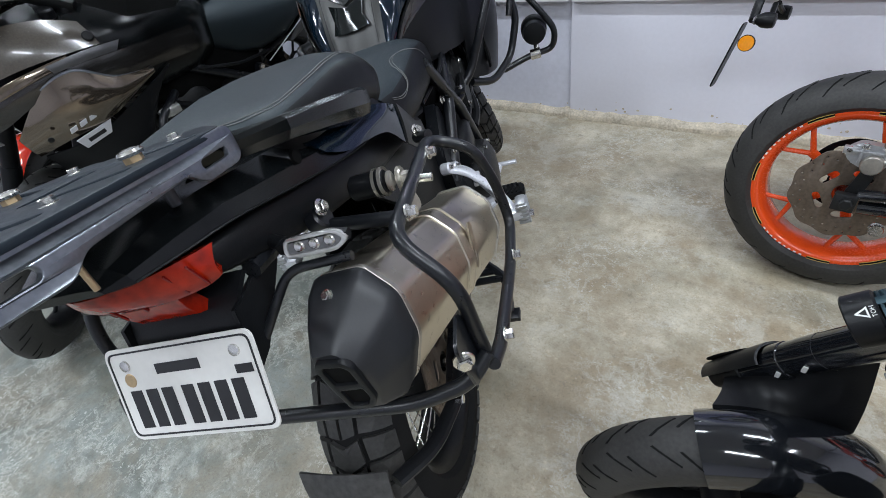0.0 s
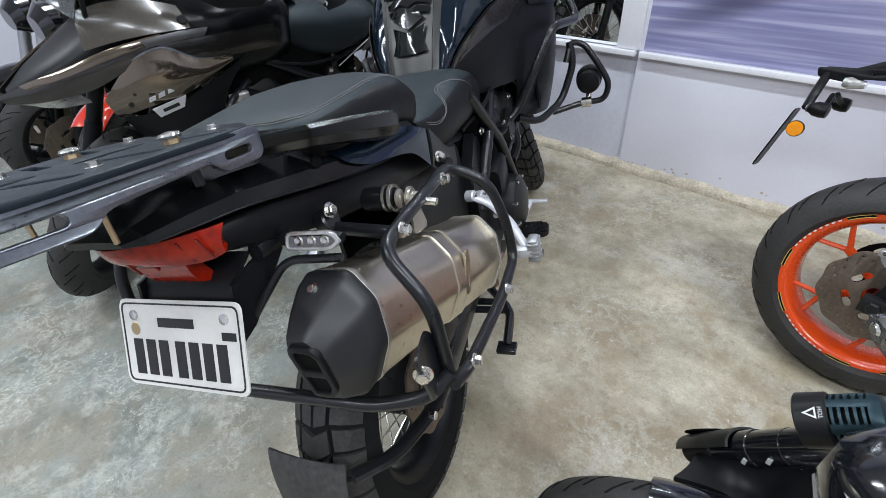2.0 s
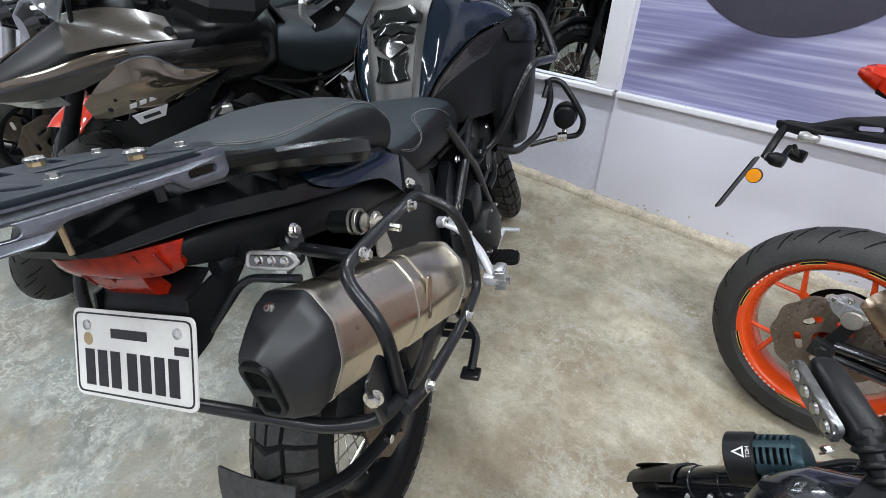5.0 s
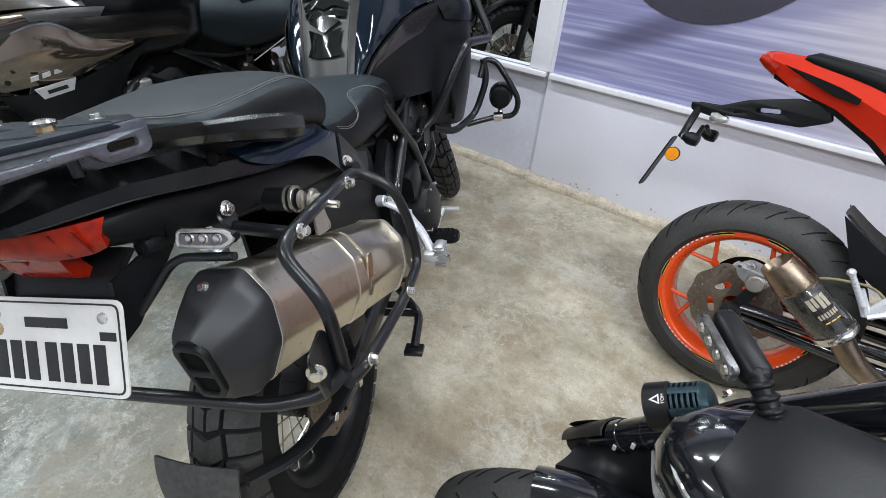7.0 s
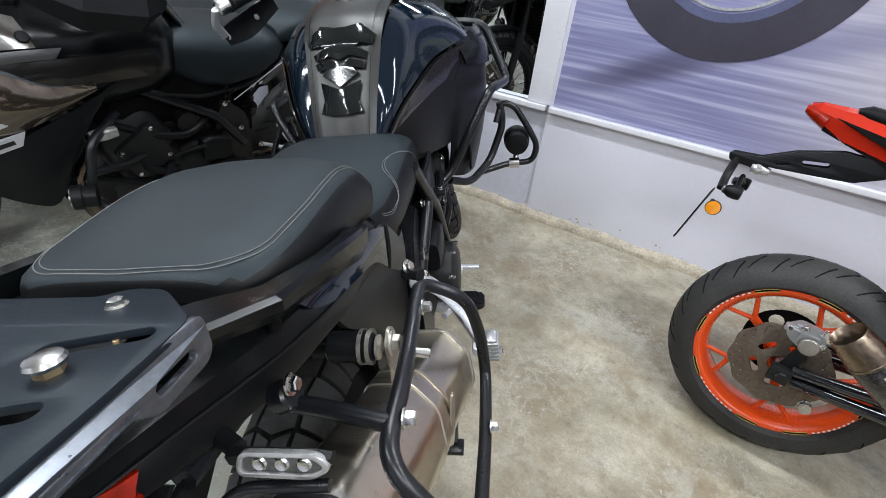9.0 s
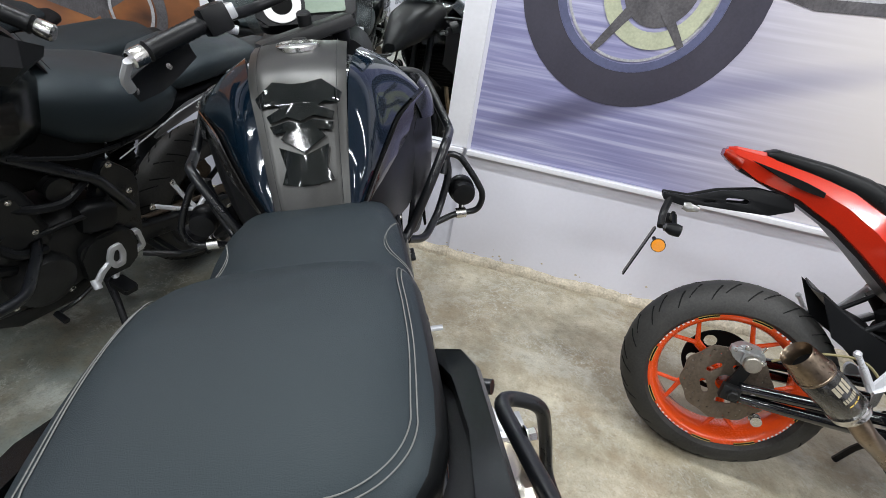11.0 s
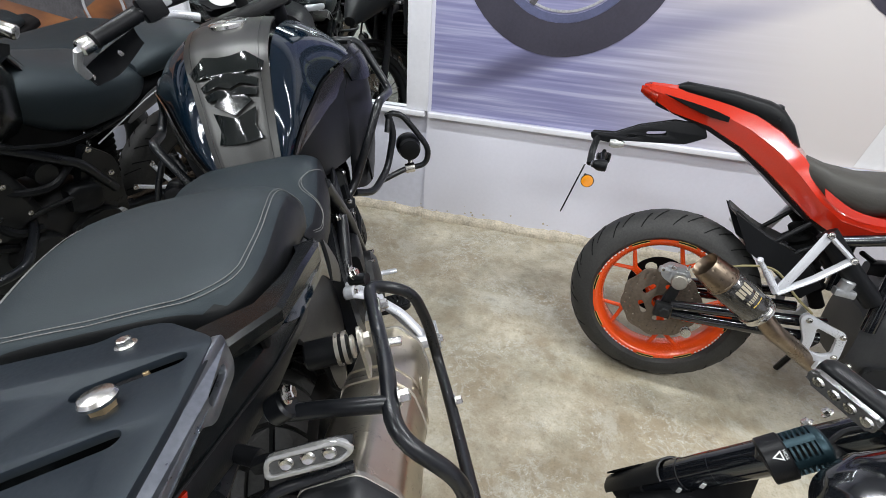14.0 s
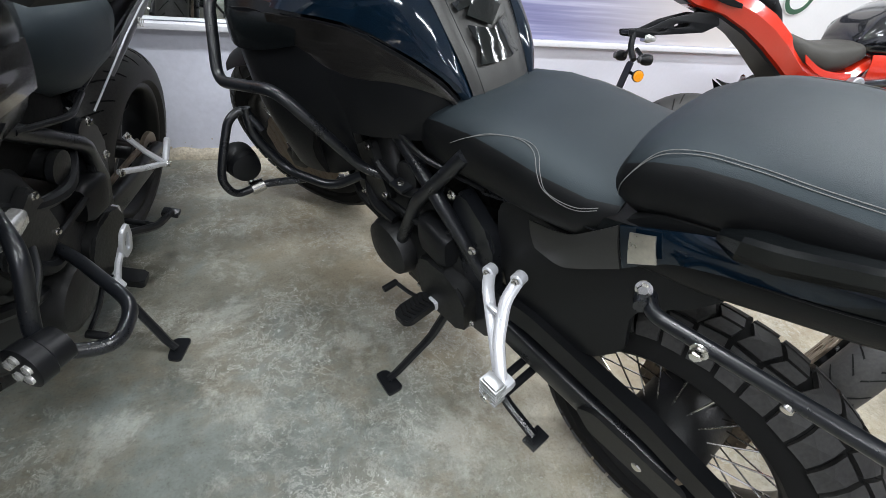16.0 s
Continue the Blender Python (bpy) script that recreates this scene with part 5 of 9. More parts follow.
def tank_unit(b, side_mat, strip_mat, pad=True, plain=False):
    """Fuel tank with a centre strip, cap, side panels."""
    part("fuel_tank", body([(0.730, 0.855, 0.070, 0.045, 3), (0.775, 0.87, 0.105, 0.095, 3), (0.82, 0.89, 0.150, 0.138, 2.8), (0.90, 0.90, 0.185, 0.158, 2.6), (1.06, 0.90, 0.20, 0.165, 2.6), (1.20, 0.90, 0.17, 0.14, 2.6), (1.28, 0.90, 0.12, 0.10, 2.6)], 36), M_SATIN if plain else M_BLACKG, b)
    prof = [(0.655, 0.785), (0.680, 0.840), (0.712, 0.900), (0.755, 0.960), (0.785, 1.000), (0.812, 1.033), (0.862, 1.064), (0.950, 1.084), (1.03, 1.086)]
    wid = [0.068, 0.070, 0.075, 0.081, 0.085, 0.089, 0.094, 0.098, 0.100]
    cl = spline([(w, y, z) for (y, z), w in zip(prof, wid)], 36)
    grid = []
    for p in cl:
        grid.append([V(p.x * u, p.y - 0.010 * (1 - u * u), p.z + 0.010 * (1 - u * u)) for u in (-1, -0.93, -0.72, -0.66, -0.3, 0, 0.3, 0.66, 0.72, 0.93, 1)])
    for r in grid:  # two pressed lines along the strip
        r[2] += V(0, -0.0018, 0.0012)
        r[8] += V(0, -0.0018, 0.0012)
    st = part("tank_cover", sheet(grid, -0.006), strip_mat, b, "graphite centre cover of the fuel tank")
    for sx in (1, -1):
        part("edge_seam", tube([q + V(0, -0.006, 0.004) for q in spline([(w * sx * 0.80, y - 0.006, z + 0.004) for (y, z), w in zip(prof, wid)], 40)], 0.0007, 5, 0), M_BLACK, st)
    cap = part("fuel_cap", lathe([(0.0, 0.045), (0.008, 0.045), (0.012, 0.040), (0.013, 0.01)], 32, "z", (0.0, 0.955, 1.090)), M_CHROME, b, "steel fuel cap")
    part("cap_hinge", box(0.03, 0.02, 0.01, 0.003, (0, 0.995, 1.100)), M_ENGINE, cap)
    if pad:
        def at(u, v):  # u across, v along the strip
            k = (0.221 + (v - 0.285) * 0.93) * (len(cl) - 1)
            i = min(int(k), len(cl) - 2)
            p = cl[i].lerp(cl[i + 1], k - i)
            return V(u, p.y - 0.013 * (1 - (u / p.x) ** 2) - 0.004, p.z + 0.012 * (1 - (u / p.x) ** 2) + 0.002)

        def padpiece(cells, lift=0.0018):
            bm = bmesh.new()
            n = len(cells)
            top = [bm.verts.new(at(u, v) + V(0, -lift, lift * 0.5)) for u, v in cells]
            low = [bm.verts.new(at(u * 1.03, v)) for u, v in cells]
            c = bm.verts.new(at(sum(u for u, v in cells) / n, sum(v for u, v in cells) / n) + V(0, -lift * 1.15, lift * 0.6))
            for i in range(n):
                bm.faces.new((top[i], top[(i + 1) % n], c))
                bm.faces.new((low[i], low[(i + 1) % n], top[(i + 1) % n], top[i]))
            return part("tank_pad", bm, M_PAD, b, "glossy black tank pad", angle=60)
        padpiece([(-0.078, 0.697), (-0.045, 0.770), (-0.012, 0.745), (0.012, 0.745), (0.045, 0.770), (0.078, 0.697), (0.070, 0.628), (0.046, 0.639), (0.034, 0.609), (0.060, 0.575), (0.055, 0.534), (0.024, 0.554), (0.0, 0.525), (-0.024, 0.554), (-0.055, 0.534), (-0.060, 0.575), (-0.034, 0.609), (-0.046, 0.639), (-0.070, 0.628)])
        padpiece([(-0.056, 0.517), (-0.022, 0.530), (0, 0.509), (0.022, 0.530), (0.056, 0.517), (0.050, 0.476), (0.028, 0.481), (0.040, 0.450), (0.0, 0.395), (-0.040, 0.450), (-0.028, 0.481), (-0.050, 0.476)])
        padpiece([(-0.044, 0.420), (0, 0.383), (0.044, 0.420), (0.036, 0.348), (0.046, 0.299), (0.016, 0.285), (-0.016, 0.285), (-0.046, 0.299), (-0.036, 0.348)])
    for sx in () if plain else (1, -1):
        part("side_panel", ruled([(0.070 * sx, 0.684, 0.842), (0.0765 * sx, 0.724, 0.912), (0.085 * sx, 0.788, 0.998), (0.098 * sx, 0.872, 1.058), (0.125 * sx, 1.02, 1.070), (0.17 * sx, 1.20, 1.02)],
                                 [(0.082 * sx, 0.690, 0.838), (0.112 * sx, 0.725, 0.890), (0.150 * sx, 0.810, 0.930), (0.185 * sx, 0.900, 0.955), (0.255 * sx, 1.06, 0.962), (0.245 * sx, 1.19, 0.95)], 10, 26, -0.014 * sx, 0.005), side_mat, b, "glossy side panel of the tank")
        part("knee_panel", ruled([(0.083 * sx, 0.694, 0.833), (0.114 * sx, 0.728, 0.884), (0.153 * sx, 0.812, 0.924), (0.189 * sx, 0.902, 0.949), (0.257 * sx, 1.06, 0.956), (0.25 * sx, 1.20, 0.945)],
                                 [(0.098 * sx, 0.725, 0.775), (0.135 * sx, 0.765, 0.755), (0.168 * sx, 0.83, 0.745), (0.195 * sx, 0.91, 0.73), (0.232 * sx, 1.06, 0.72), (0.23 * sx, 1.22, 0.74)], 6, 16, -0.012 * sx, 0.005), M_BLACK, b)
        up = spline([(0.086 * sx, 0.694, 0.833), (0.117 * sx, 0.728, 0.884), (0.157 * sx, 0.812, 0.924), (0.193 * sx, 0.902, 0.949), (0.261 * sx, 1.06, 0.956)], 18)
        dn = spline([(0.101 * sx, 0.725, 0.775), (0.139 * sx, 0.765, 0.755), (0.172 * sx, 0.83, 0.745), (0.199 * sx, 0.91, 0.73), (0.236 * sx, 1.06, 0.72)], 18)
        part("flank_wedge", sheet([[a.lerp(b_, (0.02 + 0.40 * min(i / 12, 1.0)) * k / 4) + V((0.004 + 0.003 * math.sin(math.pi * k / 4)) * sx, 0, 0) for k in range(5)] for i, (a, b_) in enumerate(zip(up, dn))], 0.003 * sx), M_WEDGE, b, "glossy graphite wedge under the tank panel")
        part("radiator_shroud", ruled([(0.205 * sx, 0.915, 0.86), (0.262 * sx, 1.06, 0.950), (0.288 * sx, 1.20, 0.942), (0.215 * sx, 1.40, 0.92)],
                                      [(0.182 * sx, 0.94, 0.62), (0.225 * sx, 1.05, 0.57), (0.240 * sx, 1.20, 0.56), (0.16 * sx, 1.36, 0.70)], 8, 16, -0.022 * sx, 0.005), M_BLACK, b, "black radiator shroud")
        part("shroud_shoulder", ruled([(0.225 * sx, 0.99, 0.958), (0.262 * sx, 1.10, 0.972), (0.272 * sx, 1.22, 0.962), (0.215 * sx, 1.36, 0.945)], [(0.250 * sx, 1.00, 0.905), (0.290 * sx, 1.10, 0.880), (0.302 * sx, 1.20, 0.870), (0.245 * sx, 1.36, 0.885)], 6, 14, -0.010 * sx, 0.005), M_SATIN, b, "satin black shroud shoulder", angle=22)
        # a dark plate stands in for the shaded vent opening
        part("shroud_vent", slab(round_poly([(0, 0), (0.05, 0.02), (0.06, 0.14), (0.02, 0.12)], 0.01), 0.006, Matrix(((0, 0, sx, 0.240 * sx), (1, 0, 0, 1.0), (0, 1, 0, 0.60), (0, 0, 0, 1))), 0.002), M_DARK, b)


def adventure_bike(name, m, label, group, steer, side_mat, strip_mat, guards, cover, pad=True, wheel_mat=None, trail="trail", style="wire", guard=M_BLACK, fork=M_BLACK, plain=False, lock=None):
    b = thing(name, m, label, "motorcycle", group)
    running_gear(b, steer if lock is None else lock, wheel_mat or M_BLACK, trail, fork, style, guard, plain)
    engine_unit(b)
    controls(b, M_ALU, plain)
    engine_trim(b)
    if not plain:
        crash_bars(b)
    front_end(b, steer, guards, cover, plain)
    tank_unit(b, side_mat, strip_mat, pad, plain)
    return b


BIKE_A = pose(-0.147, 0.452, 0, 0, -10.9, -5.8)
PARKED = "parked motorcycles"
hero = adventure_bike("adventure_motorcycle", BIKE_A, "black and dark blue adventure motorcycle on its side stand", PARKED, 34, M_BLUE, M_GREY, "bar", M_BLACK, lock=26)

# saddle of the first motorcycle
PILLION = [(0.016, 0.953, 0.098, 0.030, 3.4, -0.10), (0.020, 0.953, 0.109, 0.037, 3.4, -0.10), (0.028, 0.953, 0.121, 0.0415, 3.3, -0.10), (0.044, 0.953, 0.134, 0.0440, 3.2, -0.10), (0.072, 0.951, 0.144, 0.046, 3.2, -0.10), (0.11, 0.947, 0.149, 0.048, 3.2, -0.08), (0.155, 0.942, 0.151, 0.052, 3.2, 0), (0.21, 0.934, 0.152, 0.057, 3.2, 0.05), (0.262, 0.923, 0.153, 0.060, 3.0, 0.15), (0.300, 0.908, 0.152, 0.060, 2.8, 0.3), (0.330, 0.892, 0.148, 0.052, 2.8, 0.45), (0.350, 0.876, 0.132, 0.033, 2.6, 0.5)]
RIDER = [(0.335, 0.826, 0.142, 0.048, 3, 0.0), (0.38, 0.811, 0.155, 0.062, 3, 0), (0.46, 0.804, 0.160, 0.069, 3, 0), (0.54, 0.802, 0.160, 0.075, 3, 0), (0.62, 0.795, 0.156, 0.077, 3.2, 0), (0.70, 0.780, 0.149, 0.073, 3.4, 0), (0.755, 0.771, 0.140, 0.061, 3.6, 0), (0.782, 0.766, 0.128, 0.044, 3.6, 0)]
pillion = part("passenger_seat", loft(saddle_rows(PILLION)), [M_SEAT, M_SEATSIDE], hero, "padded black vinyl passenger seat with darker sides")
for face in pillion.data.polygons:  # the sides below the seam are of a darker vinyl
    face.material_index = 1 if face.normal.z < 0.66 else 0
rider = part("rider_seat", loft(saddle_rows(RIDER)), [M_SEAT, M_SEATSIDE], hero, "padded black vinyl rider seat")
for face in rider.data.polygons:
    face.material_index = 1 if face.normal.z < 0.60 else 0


def saddle_point(row, deg, lift=0.0005):
    y, cz, w, h, p, sk = row
    c, q = math.cos(radians(deg)), math.sin(radians(deg))
    x = (w + lift) * math.copysign(abs(c) ** (2 / p), c)
    z = (h + lift) * math.copysign(abs(q) ** (2 / p), q)
    return V(x, y + sk * z, cz + z)


def saddle_top(x, y, lift=0.0005):
    """The point of the passenger seat's top over x and y."""
    z = 0.04
    for _ in range(4):
        rows = [(r[0] + r[5] * z, r) for r in PILLION]
        k = max(i for i in range(len(rows) - 1) if rows[i][0] <= y or i == 0)
        f = min(max((y - rows[k][0]) / (rows[k + 1][0] - rows[k][0]), 0.0), 1.0)
        cz, w, h, p = (a + (b - a) * f for a, b in zip(rows[k][1][1:5], rows[k + 1][1][1:5]))
        z = h * max(1.0 - (abs(x) / w) ** p, 0.0) ** (1 / p)
    return V(x, y, cz + z + lift)


for deg, inset in ((41, 0.0), (37.5, 0.0045)):  # a double seam that runs round the rear edge and dives at the front
    line = [saddle_point(PILLION[-1], -10), saddle_point(PILLION[-2], 8)]
    line += [saddle_point(r, deg - (6 if i == 0 else 0)) for i, r in enumerate(PILLION[-3:5:-1])]
    side, back = line[-1].x, 0.026 - inset
    for a in range(0, 91, 15):  # round the rear corner
        line.append(saddle_top(side - 0.006 - 0.062 + 0.062 * math.cos(radians(a)), back + 0.003 + 0.062 - 0.062 * math.sin(radians(a))))
    line += [saddle_top(0.028, back + 0.001), saddle_top(0.0, back)]
    line += [V(-p.x, p.y, p.z) for p in line[-2::-1]]
    part("seam", tube(spline(line, 200), 0.0006, 5, 0), M_THREAD, hero, "pale double-stitched seam")
def rider_row(y):
    """The section of the rider's seat at y."""
    k = max(i for i in range(len(RIDER) - 1) if RIDER[i][0] <= y)
    f = (y - RIDER[k][0]) / (RIDER[k + 1][0] - RIDER[k][0])
    return [a + (b - a) * f for a, b in zip(RIDER[k], RIDER[k + 1])]


for sx in (1, -1):  # the knee patch of the rider's seat
    for k in (0.0, 0.0045):
        path = [(0.660, 6), (0.620, 20), (0.575, 38), (0.525, 49 - 400 * k), (0.490, 47 - 600 * k), (0.462 + k, 28 - 400 * k), (0.442 + k, 13), (0.415, 9 - 500 * k), (0.385, 11 - 700 * k), (0.360, 17 - 800 * k)]
        line = [saddle_point(rider_row(y + (k if d > 30 else 0)), d) for y, d in path]
        part("seam", tube(spline([V(sx * p.x, p.y, p.z) for p in line], 70), 0.0006, 5, 0), M_THREAD, hero, "pale double-stitched seam")
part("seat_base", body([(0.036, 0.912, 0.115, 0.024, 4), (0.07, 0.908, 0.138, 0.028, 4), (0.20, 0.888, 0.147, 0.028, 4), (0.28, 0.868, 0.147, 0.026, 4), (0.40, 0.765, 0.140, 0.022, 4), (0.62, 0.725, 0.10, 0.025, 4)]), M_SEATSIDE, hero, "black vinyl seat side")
# tail: side covers, undertray, light, plate
TAIL = [(-0.203, 0.965, 0.973, 0.046), (-0.190, 0.960, 0.984, 0.068), (-0.147, 0.953, 0.990, 0.092), (-0.095, 0.943, 0.988, 0.113), (0.0, 0.913, 0.968, 0.138), (0.106, 0.879, 0.938, 0.149), (0.25, 0.842, 0.90, 0.154), (0.40, 0.795, 0.845, 0.146), (0.52, 0.755, 0.80, 0.10)]  # y, crease height, top, half width
part("tail_body", loft([[V(px * w, y, lo + pz * (hi - lo)) for px, pz in ((-0.45, 1.0), (-0.80, 0.86), (-0.97, 0.42), (-1.0, 0.0), (-0.86, -0.10), (0.86, -0.10), (1.0, 0.0), (0.97, 0.42), (0.80, 0.86), (0.45, 1.0))] for y, lo, hi, w in TAIL]), M_SATIN, hero, "black creased plastic tail", angle=18)
part("tail_underside", loft([ring_xz(y, 0, z, w, h, 5, 24) for y, z, w, h in ((-0.165, 0.932, 0.060, 0.012), (-0.13, 0.922, 0.088, 0.020), (-0.06, 0.900, 0.104, 0.036), (0.05, 0.862, 0.118, 0.040), (0.20, 0.815, 0.126, 0.042), (0.40, 0.765, 0.122, 0.040), (0.50, 0.735, 0.09, 0.03))]), M_BLACK, hero, "matt black tail underside")
for sx in (1, -1):
    part("crease_line", tube(spline([(sx * (w + 0.001), y, lo + 0.001) for y, lo, hi, w in TAIL[1:]], 40), 0.0012, 6, 0), M_BLACK, hero)
    part("blue_flash", ruled([(0.129 * sx, 0.045, 0.938), (0.137 * sx, 0.10, 0.926), (0.143 * sx, 0.16, 0.911), (0.150 * sx, 0.22, 0.893), (0.157 * sx, 0.27, 0.872), (0.157 * sx, 0.318, 0.846)], [(0.1440 * sx, 0.060, 0.912), (0.1515 * sx, 0.10, 0.888), (0.1555 * sx, 0.16, 0.868), (0.1575 * sx, 0.21, 0.850), (0.157 * sx, 0.25, 0.828), (0.156 * sx, 0.298, 0.780)], 6, 20, -0.004 * sx, 0.003), M_BLUE, hero, "dark blue lacquered tail flash")
    if sx < 0:
        part("flash_patch", ruled([(0.1665 * sx, 0.268, 0.868), (0.1655 * sx, 0.300, 0.852)], [(0.1655 * sx, 0.255, 0.828), (0.1640 * sx, 0.290, 0.802)], 4, 5, -0.003 * sx, 0.002), M_TITAN, hero, "pale grey patch")
    part("seat_corner_cover", ruled([(0.159 * sx, 0.320, 0.846), (0.157 * sx, 0.36, 0.805), (0.152 * sx, 0.40, 0.770), (0.136 * sx, 0.48, 0.735)], [(0.157 * sx, 0.300, 0.778), (0.156 * sx, 0.36, 0.728), (0.151 * sx, 0.40, 0.700), (0.136 * sx, 0.46, 0.684)], 5, 12, -0.006 * sx, 0.004), M_GREY, hero, "satin graphite corner cover")
    RAIL = (((0.095, -0.092, 1.010), (0.080, -0.050, 1.006), 0.020), ((0.131, -0.066, 1.009), (0.110, -0.028, 1.003), 0.022), ((0.173, -0.018, 0.999), (0.147, 0.000, 0.994), 0.026), ((0.180, 0.075, 0.972), (0.159, 0.075, 0.968), 0.034), ((0.186, 0.150, 0.948), (0.160, 0.145, 0.945), 0.040), ((0.180, 0.186, 0.934), (0.152, 0.176, 0.934), 0.038), ((0.160, 0.212, 0.914), (0.140, 0.198, 0.916), 0.024))  # outer top, inner top, height
    ring = [[V(ox - 0.004, oy, oz) if k == 0 else V(ox, oy, oz - 0.005) if k == 1 else V(ox - 0.002, oy, oz - 0.62 * h) if k == 2 else V(ox - 0.010, oy, oz - h) if k == 3 else V(ix, iy, iz - h) if k == 4 else V(ix, iy, iz) for k in range(6)] for (ox, oy, oz), (ix, iy, iz), h in RAIL]
    part("grab_rail", loft(ring) if sx > 0 else mirrored(loft(ring)), M_SATIN, hero, "satin black angular passenger grab rail", angle=14)
    # added black sheet stands in for the shade in the open gap by the seat
    part("rail_gap_filler", ruled([(0.112 * sx, 0.0, 0.962), (0.140 * sx, 0.05, 0.948), (0.144 * sx, 0.12, 0.926), (0.144 * sx, 0.20, 0.898)], [(0.142 * sx, -0.010, 0.968), (0.166 * sx, 0.05, 0.950), (0.168 * sx, 0.12, 0.928), (0.160 * sx, 0.20, 0.898)], 3, 10, 0, 0.006), M_BLACK, hero, "black filler sheet for the dark gap beside the rail")
    part("rail_screw", lathe([(0.0, 0.009), (0.004, 0.009), (0.006, 0.006)], 20, "x", (0.1345, 0.012, 0.940)) if sx > 0 else mirrored(lathe([(0.0, 0.009), (0.004, 0.009), (0.006, 0.006)], 20, "x", (0.1345, 0.012, 0.940))), M_DARK, hero)
    part("inner_side_cover", slab(round_poly([(0.16, 0.815), (0.48, 0.755), (0.575, 0.70), (0.57, 0.60), (0.53, 0.48), (0.32, 0.475), (0.265, 0.56), (0.28, 0.66), (0.20, 0.745)], 0.02), 0.010, Matrix(((0, 0, sx, 0.100 * sx), (1, 0, 0, 0), (0, 1, 0, 0), (0, 0, 0, 1))), 0.003), M_BLACK, hero, "black inner side cover")
    if sx < 0:
        continue
    mr = part("mounting_rubber", rod((0.145, 0.072, 0.845), (0.196, 0.072, 0.845), 0.0175, seg=24), M_BLACK, hero, "black rubber silencer mount")
    for x in (0.183, 0.192):
        part("mount_washer", rod((x, 0.072, 0.845), (x + 0.0025, 0.072, 0.845), 0.0200, seg=24), M_TITAN, mr)
    part("mount_disc", lathe([(0.199, 0.0), (0.199, 0.014), (0.202, 0.014), (0.203, 0.012), (0.203, 0.0)], 24, "x", (0, 0.074, 0.842)), M_TITAN, mr)
LENS_TOP = [(-0.099, -0.128, 0.943), (-0.085, -0.147, 0.946), (-0.05, -0.178, 0.952), (0, -0.196, 0.957), (0.05, -0.178, 0.952), (0.085, -0.147, 0.946), (0.099, -0.128, 0.943)]
LENS_LOW = [(-0.094, -0.140, 0.912), (-0.075, -0.148, 0.907), (-0.04, -0.166, 0.911), (0, -0.174, 0.916), (0.04, -0.166, 0.911), (0.075, -0.148, 0.907), (0.094, -0.140, 0.912)]
tl = part("tail_light", sheet([[a.lerp(b, k / 4) + V(0, -0.006 * math.sin(math.pi * k / 4), 0) for k in range(5)] for a, b in zip(spline(LENS_TOP, 25), spline(LENS_LOW, 25))], -0.012), M_REDLENS, hero, "glossy red tail light", angle=24)
part("lower_lens", loft([[V(x * w, y + dy, z) for x in (-1, -0.4, 0.4, 1)] + [V(x * w, y + 0.02, z) for x in (1, -1)] for y, z, w, dy in ((-0.160, 0.908, 0.046, 0), (-0.157, 0.892, 0.043, 0), (-0.150, 0.876, 0.040, 0), (-0.142, 0.868, 0.038, 0.004))]), M_REDLENS, tl, angle=24)
for i in range(-4, 5):  # moulded ribs behind the lens
    part("lens_rib", rod((0.022 * i, -0.190 + 0.0075 * abs(i), 0.944), (0.021 * i, -0.180 + 0.0075 * abs(i), 0.912), 0.0016, seg=6), M_REDDK, tl)
part("plate_hanger", ruled([(-0.085, -0.11, 0.890), (-0.075, -0.145, 0.862), (-0.060, -0.180, 0.800)], [(0.085, -0.11, 0.890), (0.075, -0.145, 0.862), (0.060, -0.180, 0.800)], 4, 8, 0, 0.006), M_BLACK, hero, "black plate hanger")
for sx in (1, -1):
    part("hanger_side", slab([(-0.150, 0.870), (-0.040, 0.875), (-0.055, 0.852), (-0.150, 0.806), (-0.178, 0.802)], 0.006, Matrix(((0, 0, sx, 0.076 * sx), (1, 0, 0, 0), (0, 1, 0, 0), (0, 0, 0, 1))), 0.001), M_BLACK, hero)
    part("plate_brace", tube([(0.070 * sx, -0.150, 0.806), (0.122 * sx, -0.098, 0.866), (0.200 * sx, -0.092, 0.864)], 0.0055, 10, 0.02), M_TUBE, hero, "black bent tube brace")
# number plate: a pressed white sheet, its characters as plain bars
PM = Matrix(((1, 0, 0, -0.009), (0, 0.50, -0.866, -0.190), (0, 0.866, 0.50, 0.806), (0, 0, 0, 1)))
pl = part("number_plate", slab(round_poly([(-0.105, -0.057), (0.105, -0.057), (0.105, 0.057), (-0.105, 0.057)], 0.012), 0.0022, PM, 0.0008), M_PLATE, hero, "white number plate with unreadable black marks")
part("plate_border", holed(round_poly([(-0.1005, -0.0525), (0.1005, -0.0525), (0.1005, 0.0525), (-0.1005, 0.0525)], 0.010), [round_poly([(-0.0985, -0.0505), (0.0985, -0.0505), (0.0985, 0.0505), (-0.0985, 0.0505)], 0.009)], 0.0008, PM @ Matrix.Translation((0, 0, 0.0026)), 0.0), M_INK, pl, flat=True)
for one in [(-0.084 + i * 0.0232 + (0.006 if i > 2 else 0), -0.042, 0.0165, 0.047) for i in range(7)] + [(-0.035, 0.022, 0.062, 0.012), (0.072, 0.010, 0.022, 0.010)]:
    bars("plate_mark", pl, PM @ Matrix.Translation((0, 0, 0.0022)), [one], M_INK)
for x, y in ((-0.078, 0.036), (0.078, 0.036)):
    part("plate_screw", moved(lathe([(0.002, 0.007), (0.004, 0.0065), (0.005, 0.003)], 16, "z", (x, y, 0)), PM), M_CHROME, pl)
